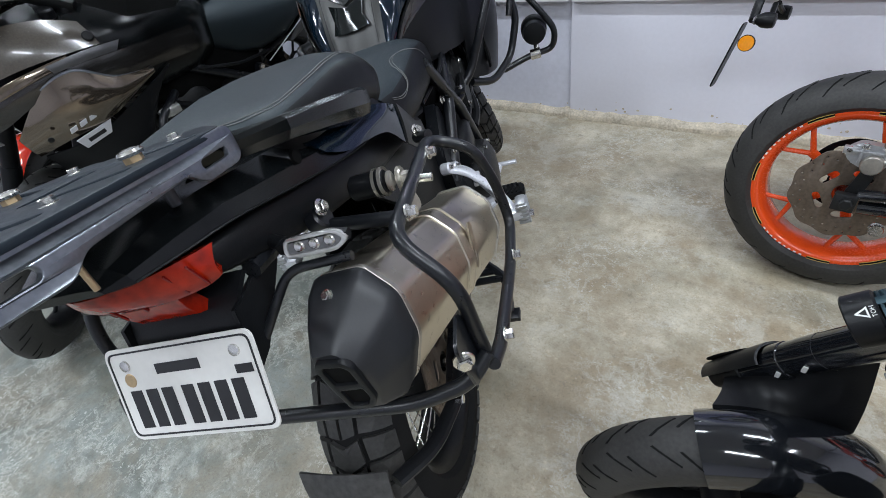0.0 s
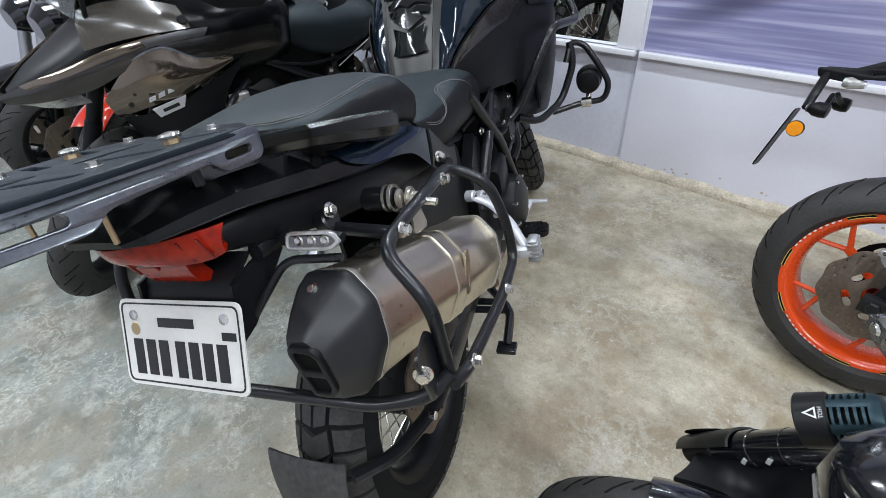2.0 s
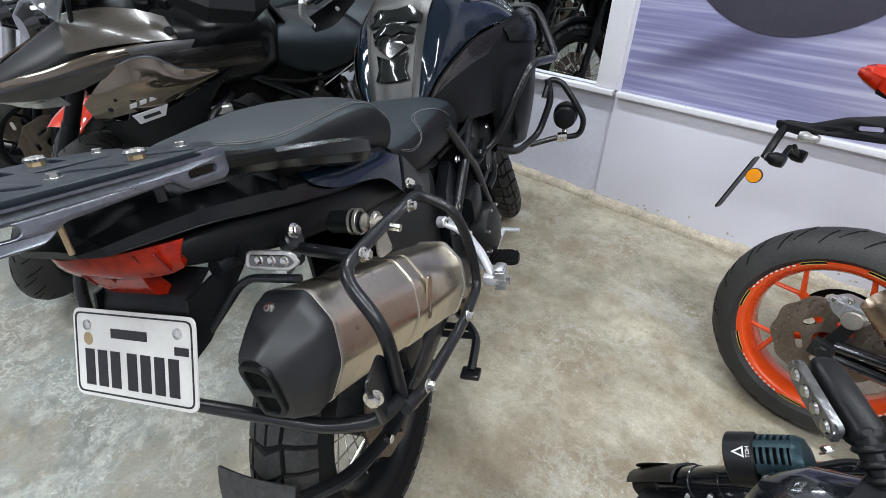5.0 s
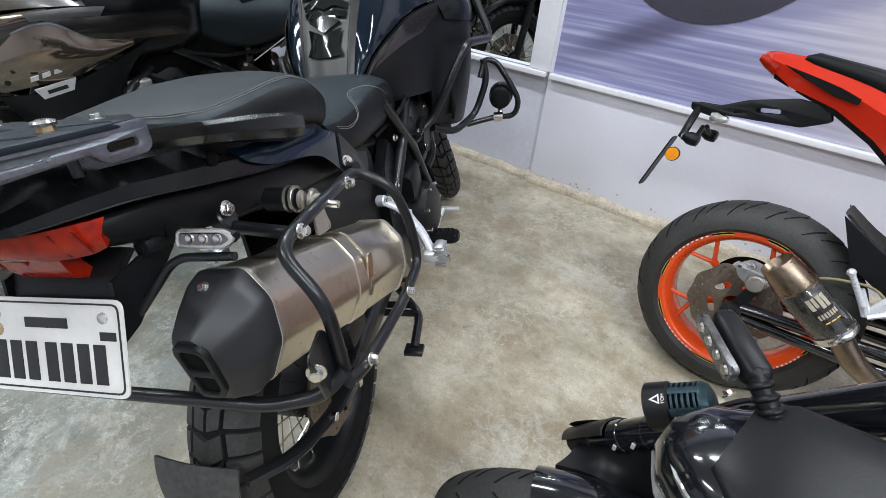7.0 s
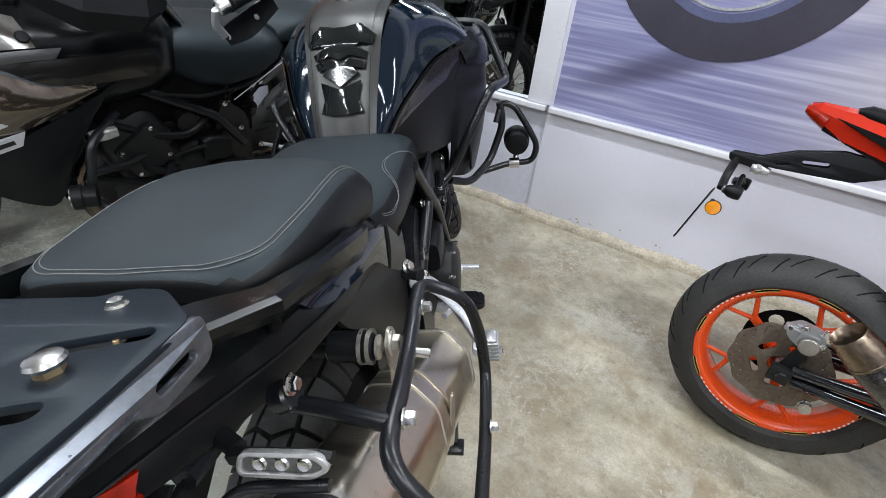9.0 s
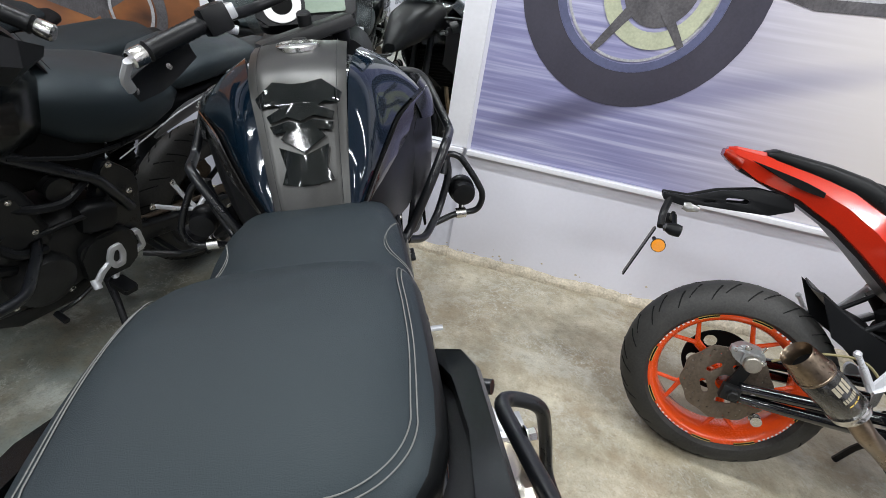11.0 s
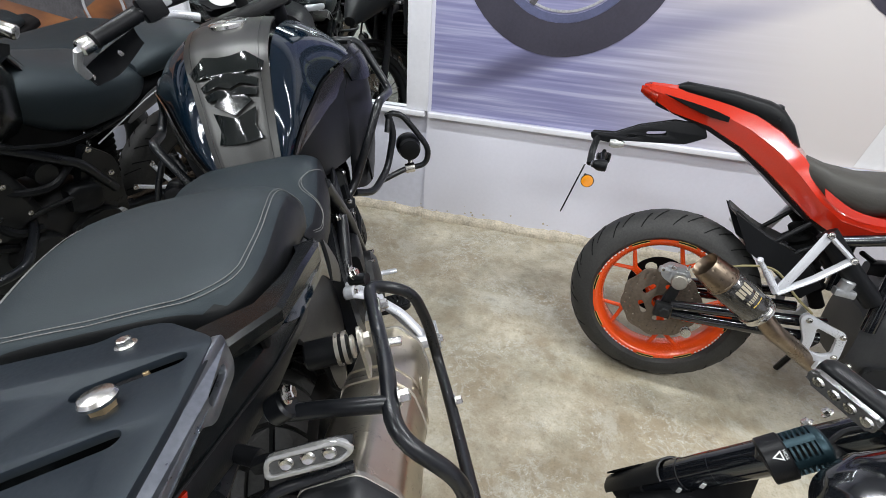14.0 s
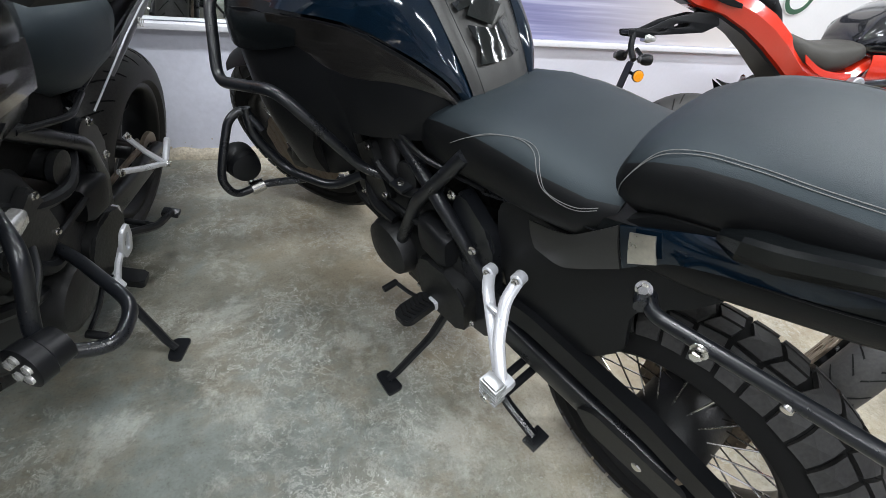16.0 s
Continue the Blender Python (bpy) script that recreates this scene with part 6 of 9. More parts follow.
part("plate_crest", moved(lathe([(0.002, 0.009), (0.0028, 0.008)], 12, "z", (-0.078, 0.018, 0)), PM), M_BRASS, pl)
# rear indicators
for sx in (1, -1):
    ind = part("rear_indicator", loft([[V(sx * x, -0.079 + y, 0.886 + z * k) for y, z in ((-0.008, -0.0095), (0.000, -0.009), (0.004, 0), (0.000, 0.0085), (-0.008, 0.0085))] for x, k in ((0.118, 0.6), (0.130, 1), (0.190, 1), (0.205, 0.55))]), M_BLACK, hero, "black rear indicator on a stalk")
    part("stalk", tube([(0.075 * sx, -0.05, 0.885), (0.122 * sx, -0.076, 0.885)], 0.0085, 10, 0), M_BLACK, ind)
    LENS_AT = Matrix(((sx, 0, 0, 0), (0, 0.35, -0.94, -0.086), (0, 0.94, 0.35, 0.886), (0, 0, 0, 1)))
    part("lens_rim", holed(round_poly([(0.127, -0.0105), (0.190, -0.0115), (0.207, -0.001), (0.194, 0.0105), (0.132, 0.0105)], 0.008), [round_poly([(0.130, -0.0080), (0.189, -0.0088), (0.2025, -0.001), (0.192, 0.0080), (0.134, 0.0080)], 0.006)], 0.004, LENS_AT @ Matrix.Translation((0, 0, 0.002))), M_LENS, ind, "pale lens rim")
    part("lens", slab(round_poly([(0.1295, -0.0085), (0.1892, -0.0094), (0.2032, -0.001), (0.1923, 0.0085), (0.1335, 0.0085)], 0.007), 0.003, LENS_AT, 0.0008), M_LENSDK, ind, "clear indicator lens")
    for i in range(3):
        part("bulb", moved(lathe([(0.0030, 0.0066), (0.0046, 0.005), (0.0036, 0.002)], 14, "z", (0.147 + 0.0185 * i, 0, 0)), LENS_AT), M_CHROME, ind)



# luggage rack: a folded, slotted steel plate that rises to the rear
RACK = Matrix.Translation((0, -0.05, 1.018)) @ Matrix.Rotation(math.atan(-0.19), 4, "X")
ROUT = round_poly([(-0.092, 0.020), (-0.062, 0.022), (-0.046, 0.010), (0.046, 0.010), (0.062, 0.022), (0.092, 0.020), (0.138, -0.020), (0.136, -0.10), (0.128, -0.215), (0.104, -0.298), (-0.104, -0.298), (-0.128, -0.215), (-0.136, -0.10), (-0.138, -0.020)], 0.010)
SLOTS = [slot((0, -0.050), (0, -0.108), 0.0115), slot((0, -0.165), (0, -0.225), 0.0115)]
for y, x0, x1 in ((-0.045, 0.066, 0.118), (-0.112, 0.045, 0.104), (-0.186, 0.032, 0.095), (-0.258, 0.020, 0.083)):
    SLOTS += [slot((x0, y - 0.008), (x1, y + 0.008), 0.0085), slot((-x1, y + 0.008), (-x0, y - 0.008), 0.0085)]
rack = part("luggage_rack", holed(ROUT, SLOTS, 0.004, RACK), M_RACK, hero, "slotted blue-black steel luggage plate")
for sx in (1, -1):
    e = [V(sx * 0.138, -0.020, 0), V(sx * 0.136, -0.10, 0), V(sx * 0.128, -0.215, 0), V(sx * 0.104, -0.298, 0)]
    side = [(-0.298, 0.0), (-0.298, -0.026), (-0.275, -0.036), (-0.205, -0.036), (-0.190, -0.024), (-0.085, -0.019), (-0.070, -0.032), (-0.020, -0.032), (-0.012, -0.026), (-0.012, 0.0)]
    bm = holed(round_poly(side, 0.008), [slot((-0.268, -0.021), (-0.222, -0.021), 0.006), slot((-0.062, -0.019), (-0.032, -0.019), 0.0055)], 0.004)
    for v in bm.verts:  # fold the outline down along the plate's edge
        y, z, t = v.co.x, v.co.y, v.co.z
        k = 0.1385 if y > -0.10 else (0.1385 + (y + 0.10) * 0.07 if y > -0.215 else 0.1304 + (y + 0.215) * 0.29)
        v.co = Vector((sx * (k + t), y, z + 0.001))
    part("side_flange", moved(bm, RACK), M_PALESTEEL, rack, "folded side of the steel plate, coloured paler for reflected light")
part("rear_flange", holed(round_poly([(-0.100, 0), (0.100, 0), (0.100, -0.034), (0.085, -0.042), (-0.085, -0.042), (-0.100, -0.034)], 0.008), [slot((-0.06, -0.022), (0.06, -0.022), 0.009)], 0.004, RACK @ Matrix.Translation((0, -0.299, 0)) @ FACE), M_RACK, rack)
for x, y in ((0.071, -0.002), (-0.071, -0.002), (0.073, -0.146), (-0.073, -0.146)):
    bolt_at("rack_bolt", RACK @ V(x, y, 0.002), RACK.to_3x3() @ V(0, 0, 1), 0.0056, rack)
for x, y in ((0.089, -0.074), (-0.071, -0.074), (0.071, -0.276), (-0.071, -0.276)):
    bm = lathe([(0, 0.005), (0.0065, 0.005), (0.0066, 0.0105), (0.009, 0.0112), (0.0115, 0.0098), (0.0128, 0.004)], 24, "z")
    kn = part("case_stud", moved(bm, RACK @ Matrix.Translation((x, y, 0.002))), M_CHROME, rack, "mushroom-headed steel stud")
    part("stud_nut", moved(lathe([(0, 0.0082), (0.0062, 0.0082), (0.0066, 0.0075)], 6, "z"), RACK @ Matrix.Translation((x, y, 0.002))), M_BRASS, kn, flat=True)
for x, y, l, r in ((0.061, -0.152, 0.070, 0.0028), (0.088, -0.062, 0.046, 0.0055), (0.096, -0.036, 0.032, 0.0022)):
    for sx in (1, -1):
        part("rack_spacer", rod(RACK @ V(sx * x, y, -0.002), RACK @ V(sx * x, y, -l), r), M_TUBE if r > 0.005 else M_BRASS, rack)



# luggage frames
def pannier(sx):
    def P(x, y, z):
        return (x if sx > 0 else -min(x, 0.246), y, z - 0.008)
    path = [P(0.290, -0.100, 0.690), P(0.291, -0.091, 0.800), P(0.236, -0.066, 0.862), P(0.238, 0.02, 0.858), P(0.222, 0.222, 0.822), P(0.284, 0.228, 0.785), P(0.299, 0.238, 0.700), P(0.303, 0.230, 0.616), P(0.305, 0.110, 0.624), P(0.302, -0.070, 0.662), P(0.298, -0.112, 0.680)]
    if sx < 0:  # this side is an open bar without the lower loop
        path = [P(0.290, -0.100, 0.690), P(0.291, -0.091, 0.800), P(0.236, -0.066, 0.862), P(0.238, 0.02, 0.858), P(0.222, 0.222, 0.822), P(0.190, 0.240, 0.812)]
    fr = part("luggage_frame", tube(path, 0.0092, 14, 0.032), M_TUBE, hero, "black tubular luggage frame")
    part("upper_stay", tube([P(0.237, -0.028, 0.860), P(0.165, -0.010, 0.856), P(0.128, -0.004, 0.856)], 0.0092, 12, 0.01), M_TUBE, fr)
    part("stay_bracket", rod(P(0.116, -0.004, 0.862), P(0.137, -0.004, 0.872), 0.016, seg=20), M_TUBE, fr)
    bolt_at("stay_bolt", P(0.137, -0.004, 0.884), (sx, 0, 0.15), 0.0078, fr)
    if sx > 0:
        part("corner_plate", slab(round_poly([(-0.145, 0.675), (-0.095, 0.665), (-0.085, 0.715), (-0.105, 0.765), (-0.150, 0.755)], 0.010), 0.004, Matrix(((0, 0, sx, 0.279 * sx), (1, 0, 0, 0), (0, 1, 0, 0), (0, 0, 0, 1))), 0.001), M_TUBE, fr)
        bolt_at("corner_bolt", P(0.281, -0.142, 0.735), (0.3 * sx, -1, 0.1), 0.009, fr)
    for p in ((0.236, 0.158, 0.832), (0.246, -0.022, 0.860), (0.312, 0.124, 0.632), (0.309, -0.062, 0.668))[:4 if sx > 0 else 2]:
        bolt_at("frame_bolt", P(*p), (sx, 0, 0), 0.0072, fr, head=0.010)
    part("case_stud", rod(P(0.232, 0.072, 0.846), P(0.258, 0.072, 0.842), 0.0058), M_CHROME, fr)
    part("front_stay", tube([P(0.222, 0.235, 0.822), P(0.212, 0.241, 0.820), P(0.196, 0.248, 0.817)], 0.0092, 12, 0.006), M_TUBE, fr)
    bolt_at("stay_bolt", P(0.202, 0.246, 0.829), (sx, -0.3, 0.5), 0.0075, fr)
    return fr


pannier(1)
pannier(-1)
part("cross_tube", tube([(0.296, -0.108, 0.690), (0.27, -0.135, 0.672), (0.20, -0.150, 0.662), (-0.20, -0.150, 0.662), (-0.27, -0.135, 0.672), (-0.296, -0.108, 0.690)], 0.010, 12, 0.03), M_TUBE, hero)

# silencer
FACETS = round_poly([(-1.0, 0.30), (-0.66, 0.98), (0.30, 1.0), (0.86, 0.52), (1.0, -0.20), (0.62, -0.96), (-0.55, -1.0), (-1.0, -0.45)], 0.16, 5)  # the can has flat sides and soft edges


def canister(rows, n=36):
    """Sections along the silencer: centre, half width, half height, squareness, lean."""
    return loft([[V(cx + w * a, y + k * h * b, cz + h * b) for a, b in FACETS] for y, cx, cz, w, h, p, k in rows])


def can_at(u, grow=0.0, lean=0.42):
    """A section of the can, u running from its rear ring to its front."""
    return (-0.122 + 0.352 * u, 0.181 + 0.052 * u, 0.777 - 0.150 * u, 0.057 - 0.002 * u + grow, 0.068 - 0.004 * u + grow, 2.6, lean)


ex = part("silencer", canister([can_at(0.02), can_at(0.3), can_at(0.6), can_at(0.97), can_at(0.985, -0.003), can_at(0.988, -0.012), can_at(1.0, -0.014)]), M_STEEL, hero, "brushed steel silencer can", angle=50)
part("end_ring", canister([can_at(0.012, 0.0004), can_at(0.014, 0.0016), can_at(0.030, 0.0016), can_at(0.033, 0.0004)]), M_TITAN, ex)
part("clamp_band", canister([can_at(0.50, 0.0005), can_at(0.503, 0.0022), can_at(0.575, 0.0022), can_at(0.578, 0.0005)]), M_STEEL, ex)
part("seam_rib", canister([can_at(0.592, 0.0005), can_at(0.594, 0.0025), can_at(0.604, 0.0025), can_at(0.606, 0.0005)]), M_STEEL, ex)
part("front_rib", canister([can_at(0.94, 0.0005), can_at(0.942, 0.0025), can_at(0.955, 0.0025), can_at(0.958, 0.0005)]), M_TITAN, ex)
part("pressed_slot", slab(round_poly([(-0.007, -0.034), (0.007, -0.034), (0.007, 0.034), (-0.007, 0.034)], 0.006), 0.003, Matrix.Translation((0.2655, 0.088, 0.692)) @ Matrix.Rotation(radians(-8), 4, "Z") @ Matrix(((0, 0, 1, 0), (1, 0.42, 0, 0), (-0.42, 1, 0, 0), (0, 0, 0, 1))), 0.0012), M_STEEL, ex)
cap = part("end_cap", canister([can_at(0.012, 0.001), can_at(-0.012, 0.0015), (-0.142, 0.178, 0.776, 0.0545, 0.070, 2.5, 0.34), (-0.160, 0.174, 0.771, 0.044, 0.063, 2.3, 0.18), (-0.178, 0.171, 0.768, 0.031, 0.054, 2.6, 0.03), (-0.182, 0.171, 0.768, 0.027, 0.050, 2.6, 0.0)]), M_CAP, ex, "matt black silencer end cap", angle=48)
OM = Matrix.Translation((0.171, -0.1815, 0.768)) @ Matrix.Rotation(radians(90), 4, "X")
part("outlet_rim", holed(round_poly([(-0.017, -0.041), (0.010, -0.041), (0.020, -0.026), (0.021, 0.030), (0.013, 0.041), (-0.014, 0.044), (-0.019, 0.032)], 0.005), [round_poly([(-0.013, -0.036), (0.008, -0.036), (0.016, -0.024), (0.016, -0.004), (-0.014, -0.004)], 0.004), round_poly([(-0.014, 0.003), (0.016, 0.003), (0.017, 0.028), (0.011, 0.036), (-0.011, 0.038), (-0.015, 0.030)], 0.004)], 0.010, OM, 0.0015), M_BLACK, cap)
# a dark plate stands in for the shade inside the outlet
part("outlet_hollow", slab(round_poly([(-0.015, -0.038), (0.009, -0.038), (0.018, -0.025), (0.018, 0.028), (0.012, 0.038), (-0.012, 0.040), (-0.017, 0.030)], 0.005), 0.002, OM @ Matrix.Translation((0, 0, 0.0005)), 0), M_DARK, cap, flat=True)
bolt_at("cap_bolt", (0.168, -0.124, 0.8425), (-0.1, -0.62, 0.78), 0.0052, cap, M_CHROME)
hang = part("hanger", slab(round_poly([(0.068, 0.780), (0.118, 0.765), (0.110, 0.800), (0.112, 0.838), (0.094, 0.852), (0.074, 0.840), (0.076, 0.805)], 0.012), 0.004, Matrix(((0, 0, 1, 0.206), (1, 0, 0, 0), (0, 1, 0, 0), (0, 0, 0, 1))), 0.001), M_TITAN, ex, "pale steel silencer hanger")
bolt_at("hanger_bolt", (0.210, 0.090, 0.832), (1, 0, 0), 0.010, hang, M_TITAN)
part("link_pipe", tube([(0.233, 0.22, 0.632), (0.215, 0.33, 0.58), (0.16, 0.45, 0.44), (0.12, 0.58, 0.30)], 0.024, 12, 0.06), M_BURNT, ex)

# rear hugger with its flap, held from the swingarm
flap = part("mud_flap", ruled([(-0.066, -0.160, 0.510), (-0.062, -0.185, 0.46), (-0.054, -0.215, 0.34)], [(0.082, -0.158, 0.495), (0.080, -0.182, 0.45), (0.070, -0.210, 0.335)], 8, 10, 0.012, 0.005), mat("scuffed_black_plastic", (0.016, 0.016, 0.016), 0.6, vary=0.5, scale=14, fine=90, bump=0.5, tint=(0.05, 0.049, 0.046)), hero, "scuffed black mud flap behind the wheel")
part("flap_arm", tube([(0.132, 0.15, 0.36), (0.148, 0.02, 0.40), (0.130, -0.10, 0.44), (0.085, -0.160, 0.465)], 0.016, 10, 0.04, flat=0.6), M_BLACK, flap)
part("arm_bolt", rod((0.150, 0.0, 0.415), (0.166, 0.0, 0.415), 0.009, seg=6), M_CHROME, flap)
part("caliper_rear", box(0.05, 0.09, 0.06, 0.012, (0.115, 0.215, 0.435)), M_ENGINE, hero, "rear brake caliper")


# ---- the bronze adventure motorcycle beside it ----
SIDE = lambda x, sx=1: Matrix(((0, 0, sx, x), (1, 0, 0, 0), (0, 1, 0, 0), (0, 0, 0, 1)))  # outlines (y, z) on a bike's flank


def touring_trim(b, main, seat_label, digits=True):
    """One-piece saddle, tail and wide front fairing of the road-going version."""
    rows = [(0.375, 0.835, 0.095, 0.030, 3, 0), (0.42, 0.830, 0.128, 0.058, 3, 0), (0.50, 0.820, 0.148, 0.090, 3, 0), (0.62, 0.820, 0.152, 0.105, 3, 0), (0.72, 0.838, 0.148, 0.102, 3, 0), (0.79, 0.858, 0.130, 0.080, 3, 0), (0.835, 0.870, 0.110, 0.045, 3, 0)]
    part("rider_seat", loft(saddle_rows(rows)), M_SEAT, b, seat_label)
    part("passenger_seat", body([(0.02, 0.925, 0.09, 0.025, 3), (0.10, 0.920, 0.12, 0.042, 3), (0.26, 0.905, 0.13, 0.048, 3), (0.37, 0.880, 0.12, 0.045, 3), (0.40, 0.865, 0.10, 0.03, 3)]), M_SEAT, b, "black vinyl passenger seat")
    part("tail_body", body([(-0.24, 0.90, 0.05, 0.02, 3), (-0.15, 0.89, 0.09, 0.04, 3), (0.10, 0.845, 0.11, 0.055, 3), (0.40, 0.765, 0.11, 0.06, 3), (0.55, 0.72, 0.09, 0.05, 3)]), M_BLACK, b)
    for sx in (1, -1):
        tp = part("tail_panel", ruled([(0.110 * sx, 0.06, 0.895), (0.134 * sx, 0.22, 0.862), (0.142 * sx, 0.40, 0.815), (0.140 * sx, 0.50, 0.730)], [(0.098 * sx, 0.06, 0.855), (0.128 * sx, 0.22, 0.818), (0.138 * sx, 0.37, 0.768), (0.139 * sx, 0.49, 0.722)], 6, 14, -0.010 * sx, 0.004), M_PEWTER, b, "pewter grey tail panel")
        part("trim_line", tube([(0.140 * sx, 0.05, 0.893), (0.146 * sx, 0.30, 0.842), (0.149 * sx, 0.42, 0.800), (0.148 * sx, 0.62, 0.695)], 0.0022, 6, 0.02), M_ALU, tp)
        part("grab_rail", tube([(0.10 * sx, -0.10, 0.93), (0.155 * sx, -0.02, 0.935), (0.160 * sx, 0.10, 0.915), (0.135 * sx, 0.20, 0.885)], 0.013, 10, 0.04, flat=1.4), M_ALU, b, "silver passenger grab rail")
        if digits:
            cu = bpy.data.curves.new("digits", "FONT")
            cu.body, cu.size, cu.extrude, cu.align_x, cu.align_y = "502", 0.030, 0.0006, "CENTER", "CENTER"
            tmp = new("tmp", cu)
            me = bpy.data.meshes.new_from_object(tmp.evaluated_get(bpy.context.evaluated_depsgraph_get()))
            bpy.data.objects.remove(tmp)
            me.materials.append(M_PRINT)
            tx = new("model_number", me)
            tx.parent = tp
            tx.matrix_basis = Matrix.Translation((0.1515 * sx, 0.330, 0.806)) @ Matrix(((0, 0, sx, 0), (sx, 0, 0, 0), (0, 1, 0, 0), (0, 0, 0, 1))) @ Matrix.Rotation(radians(20 * sx), 4, "Z")
        part("flank_panel", ruled([(0.145 * sx, 1.45, 0.800), (0.178 * sx, 1.34, 0.912), (0.195 * sx, 1.25, 0.935), (0.207 * sx, 1.165, 0.886), (0.203 * sx, 1.055, 0.868)],
                                  [(0.130 * sx, 1.43, 0.730), (0.188 * sx, 1.34, 0.768), (0.208 * sx, 1.25, 0.785), (0.211 * sx, 1.155, 0.815), (0.204 * sx, 1.055, 0.858)], 9, 20, 0.022 * sx, 0.005), main, b, "bronze metallic fairing flank")
        part("flank_edge", tube(spline([(0.180 * sx, 1.34, 0.915), (0.198 * sx, 1.25, 0.938), (0.208 * sx, 1.15, 0.883), (0.198 * sx, 1.02, 0.874)], 24), 0.0045, 8, 0), M_PALESTEEL, b, "graphite edge of the flank")
        bg = part("badge_panel", slab([(1.345, 0.768), (1.235, 0.785), (1.250, 0.748), (1.330, 0.735)], 0.004, SIDE(0.213 * sx, sx), 0.001), M_ALU, b, "silver trapezoid badge panel")
        part("badge_mark", slab([(1.315, 0.750), (1.262, 0.758), (1.264, 0.769), (1.317, 0.761)], 0.001, SIDE(0.2175 * sx, sx), 0), M_INK, bg, flat=True)
        for k in range(3):
            part("flank_mark", slab([(1.345 - k * 0.03, 0.795 + k * 0.006), (1.325 - k * 0.03, 0.799 + k * 0.006), (1.322 - k * 0.03, 0.812 + k * 0.006), (1.342 - k * 0.03, 0.808 + k * 0.006)], 0.004, SIDE(0.2185 * sx, sx), 0), M_ALU, b, flat=True)
        part("lower_fairing", ruled([(0.135 * sx, 1.42, 0.725), (0.200 * sx, 1.30, 0.748), (0.208 * sx, 1.15, 0.800), (0.195 * sx, 1.00, 0.855)], [(0.10 * sx, 1.37, 0.60), (0.155 * sx, 1.27, 0.53), (0.172 * sx, 1.20, 0.535), (0.185 * sx, 1.10, 0.78)], 7, 14, 0.015 * sx, 0.005), M_BLACK, b, "black lower fairing")
        part("beak_panel", ruled([(0.020 * sx, 1.690, 0.828), (0.080 * sx, 1.59, 0.872), (0.118 * sx, 1.50, 0.900), (0.160 * sx, 1.38, 0.940), (0.182 * sx, 1.24, 0.958)], [(0.030 * sx, 1.675, 0.806), (0.088 * sx, 1.59, 0.815), (0.128 * sx, 1.48, 0.832), (0.165 * sx, 1.40, 0.870), (0.188 * sx, 1.28, 0.930)], 6, 16, 0.008 * sx, 0.005), M_WEDGE, b, "gloss graphite beak panel")
        part("beak_blade", ruled([(0.062 * sx, 1.628, 0.862), (0.122 * sx, 1.50, 0.908), (0.164 * sx, 1.38, 0.950), (0.185 * sx, 1.24, 0.972)], [(0.076 * sx, 1.610, 0.852), (0.134 * sx, 1.50, 0.890), (0.174 * sx, 1.38, 0.930), (0.192 * sx, 1.24, 0.958)], 4, 14, 0.003 * sx, 0.005), main, b, "bronze metallic beak blade")
        part("shoulder_panel", ruled([(0.085 * sx, 1.42, 1.035), (0.105 * sx, 1.33, 1.052), (0.120 * sx, 1.24, 1.045), (0.135 * sx, 1.16, 1.02)], [(0.145 * sx, 1.44, 0.952), (0.170 * sx, 1.34, 0.970), (0.188 * sx, 1.25, 0.976), (0.192 * sx, 1.15, 0.972)], 6, 14, 0.010 * sx, 0.005), M_SMOKE, b, "smoked brown shoulder panel")
        sp = part("side_strip", ruled([(0.190 * sx, 1.30, 0.966), (0.194 * sx, 1.20, 0.972), (0.190 * sx, 1.10, 0.966)], [(0.194 * sx, 1.29, 0.946), (0.199 * sx, 1.20, 0.950), (0.196 * sx, 1.12, 0.945)], 4, 10, 0.003 * sx, 0.004), M_PEWTER, b, "graphite side strip")
        part("strip_knob", rod((0.165 * sx, 1.165, 0.985), (0.185 * sx, 1.165, 1.000), 0.017, 0.014, 20), M_BLACK, sp)
        part("cowl_side", ruled([(0.188 * sx, 1.26, 0.945), (0.200 * sx, 1.14, 0.945), (0.196 * sx, 1.02, 0.940), (0.176 * sx, 0.88, 0.930)], [(0.200 * sx, 1.24, 0.905), (0.206 * sx, 1.13, 0.878), (0.198 * sx, 1.02, 0.868), (0.180 * sx, 0.88, 0.855)], 5, 14, 0.006 * sx, 0.004), M_WEDGE, b, "gloss graphite side cowl")
        part("engine_guard", join(tube([(0.14 * sx, 1.00, 0.735), (0.247 * sx, 1.117, 0.730), (0.250 * sx, 1.14, 0.62), (0.262 * sx, 1.16, 0.570), (0.35 * sx, 1.12, 0.552), (0.340 * sx, 1.02, 0.545), (0.20 * sx, 0.90, 0.53), (0.13 * sx, 0.86, 0.52)], 0.0125, 12, 0.04), tube([(0.250 * sx, 1.135, 0.64), (0.20 * sx, 1.02, 0.60), (0.14 * sx, 0.92, 0.58)], 0.0115, 10, 0.03)), M_TUBE, b, "black tubular engine guard")
        lp = part("spot_lamp", moved(lathe([(-0.05, 0.018), (-0.045, 0.030), (-0.015, 0.031), (-0.012, 0.035), (0.012, 0.035), (0.014, 0.030)], 28, "y"), Matrix.Translation((0.268 * sx, 1.19, 0.590)) @ Matrix.Rotation(radians(25 * sx), 4, "Z")), M_BLACK, b, "round spot lamp with bright diodes")
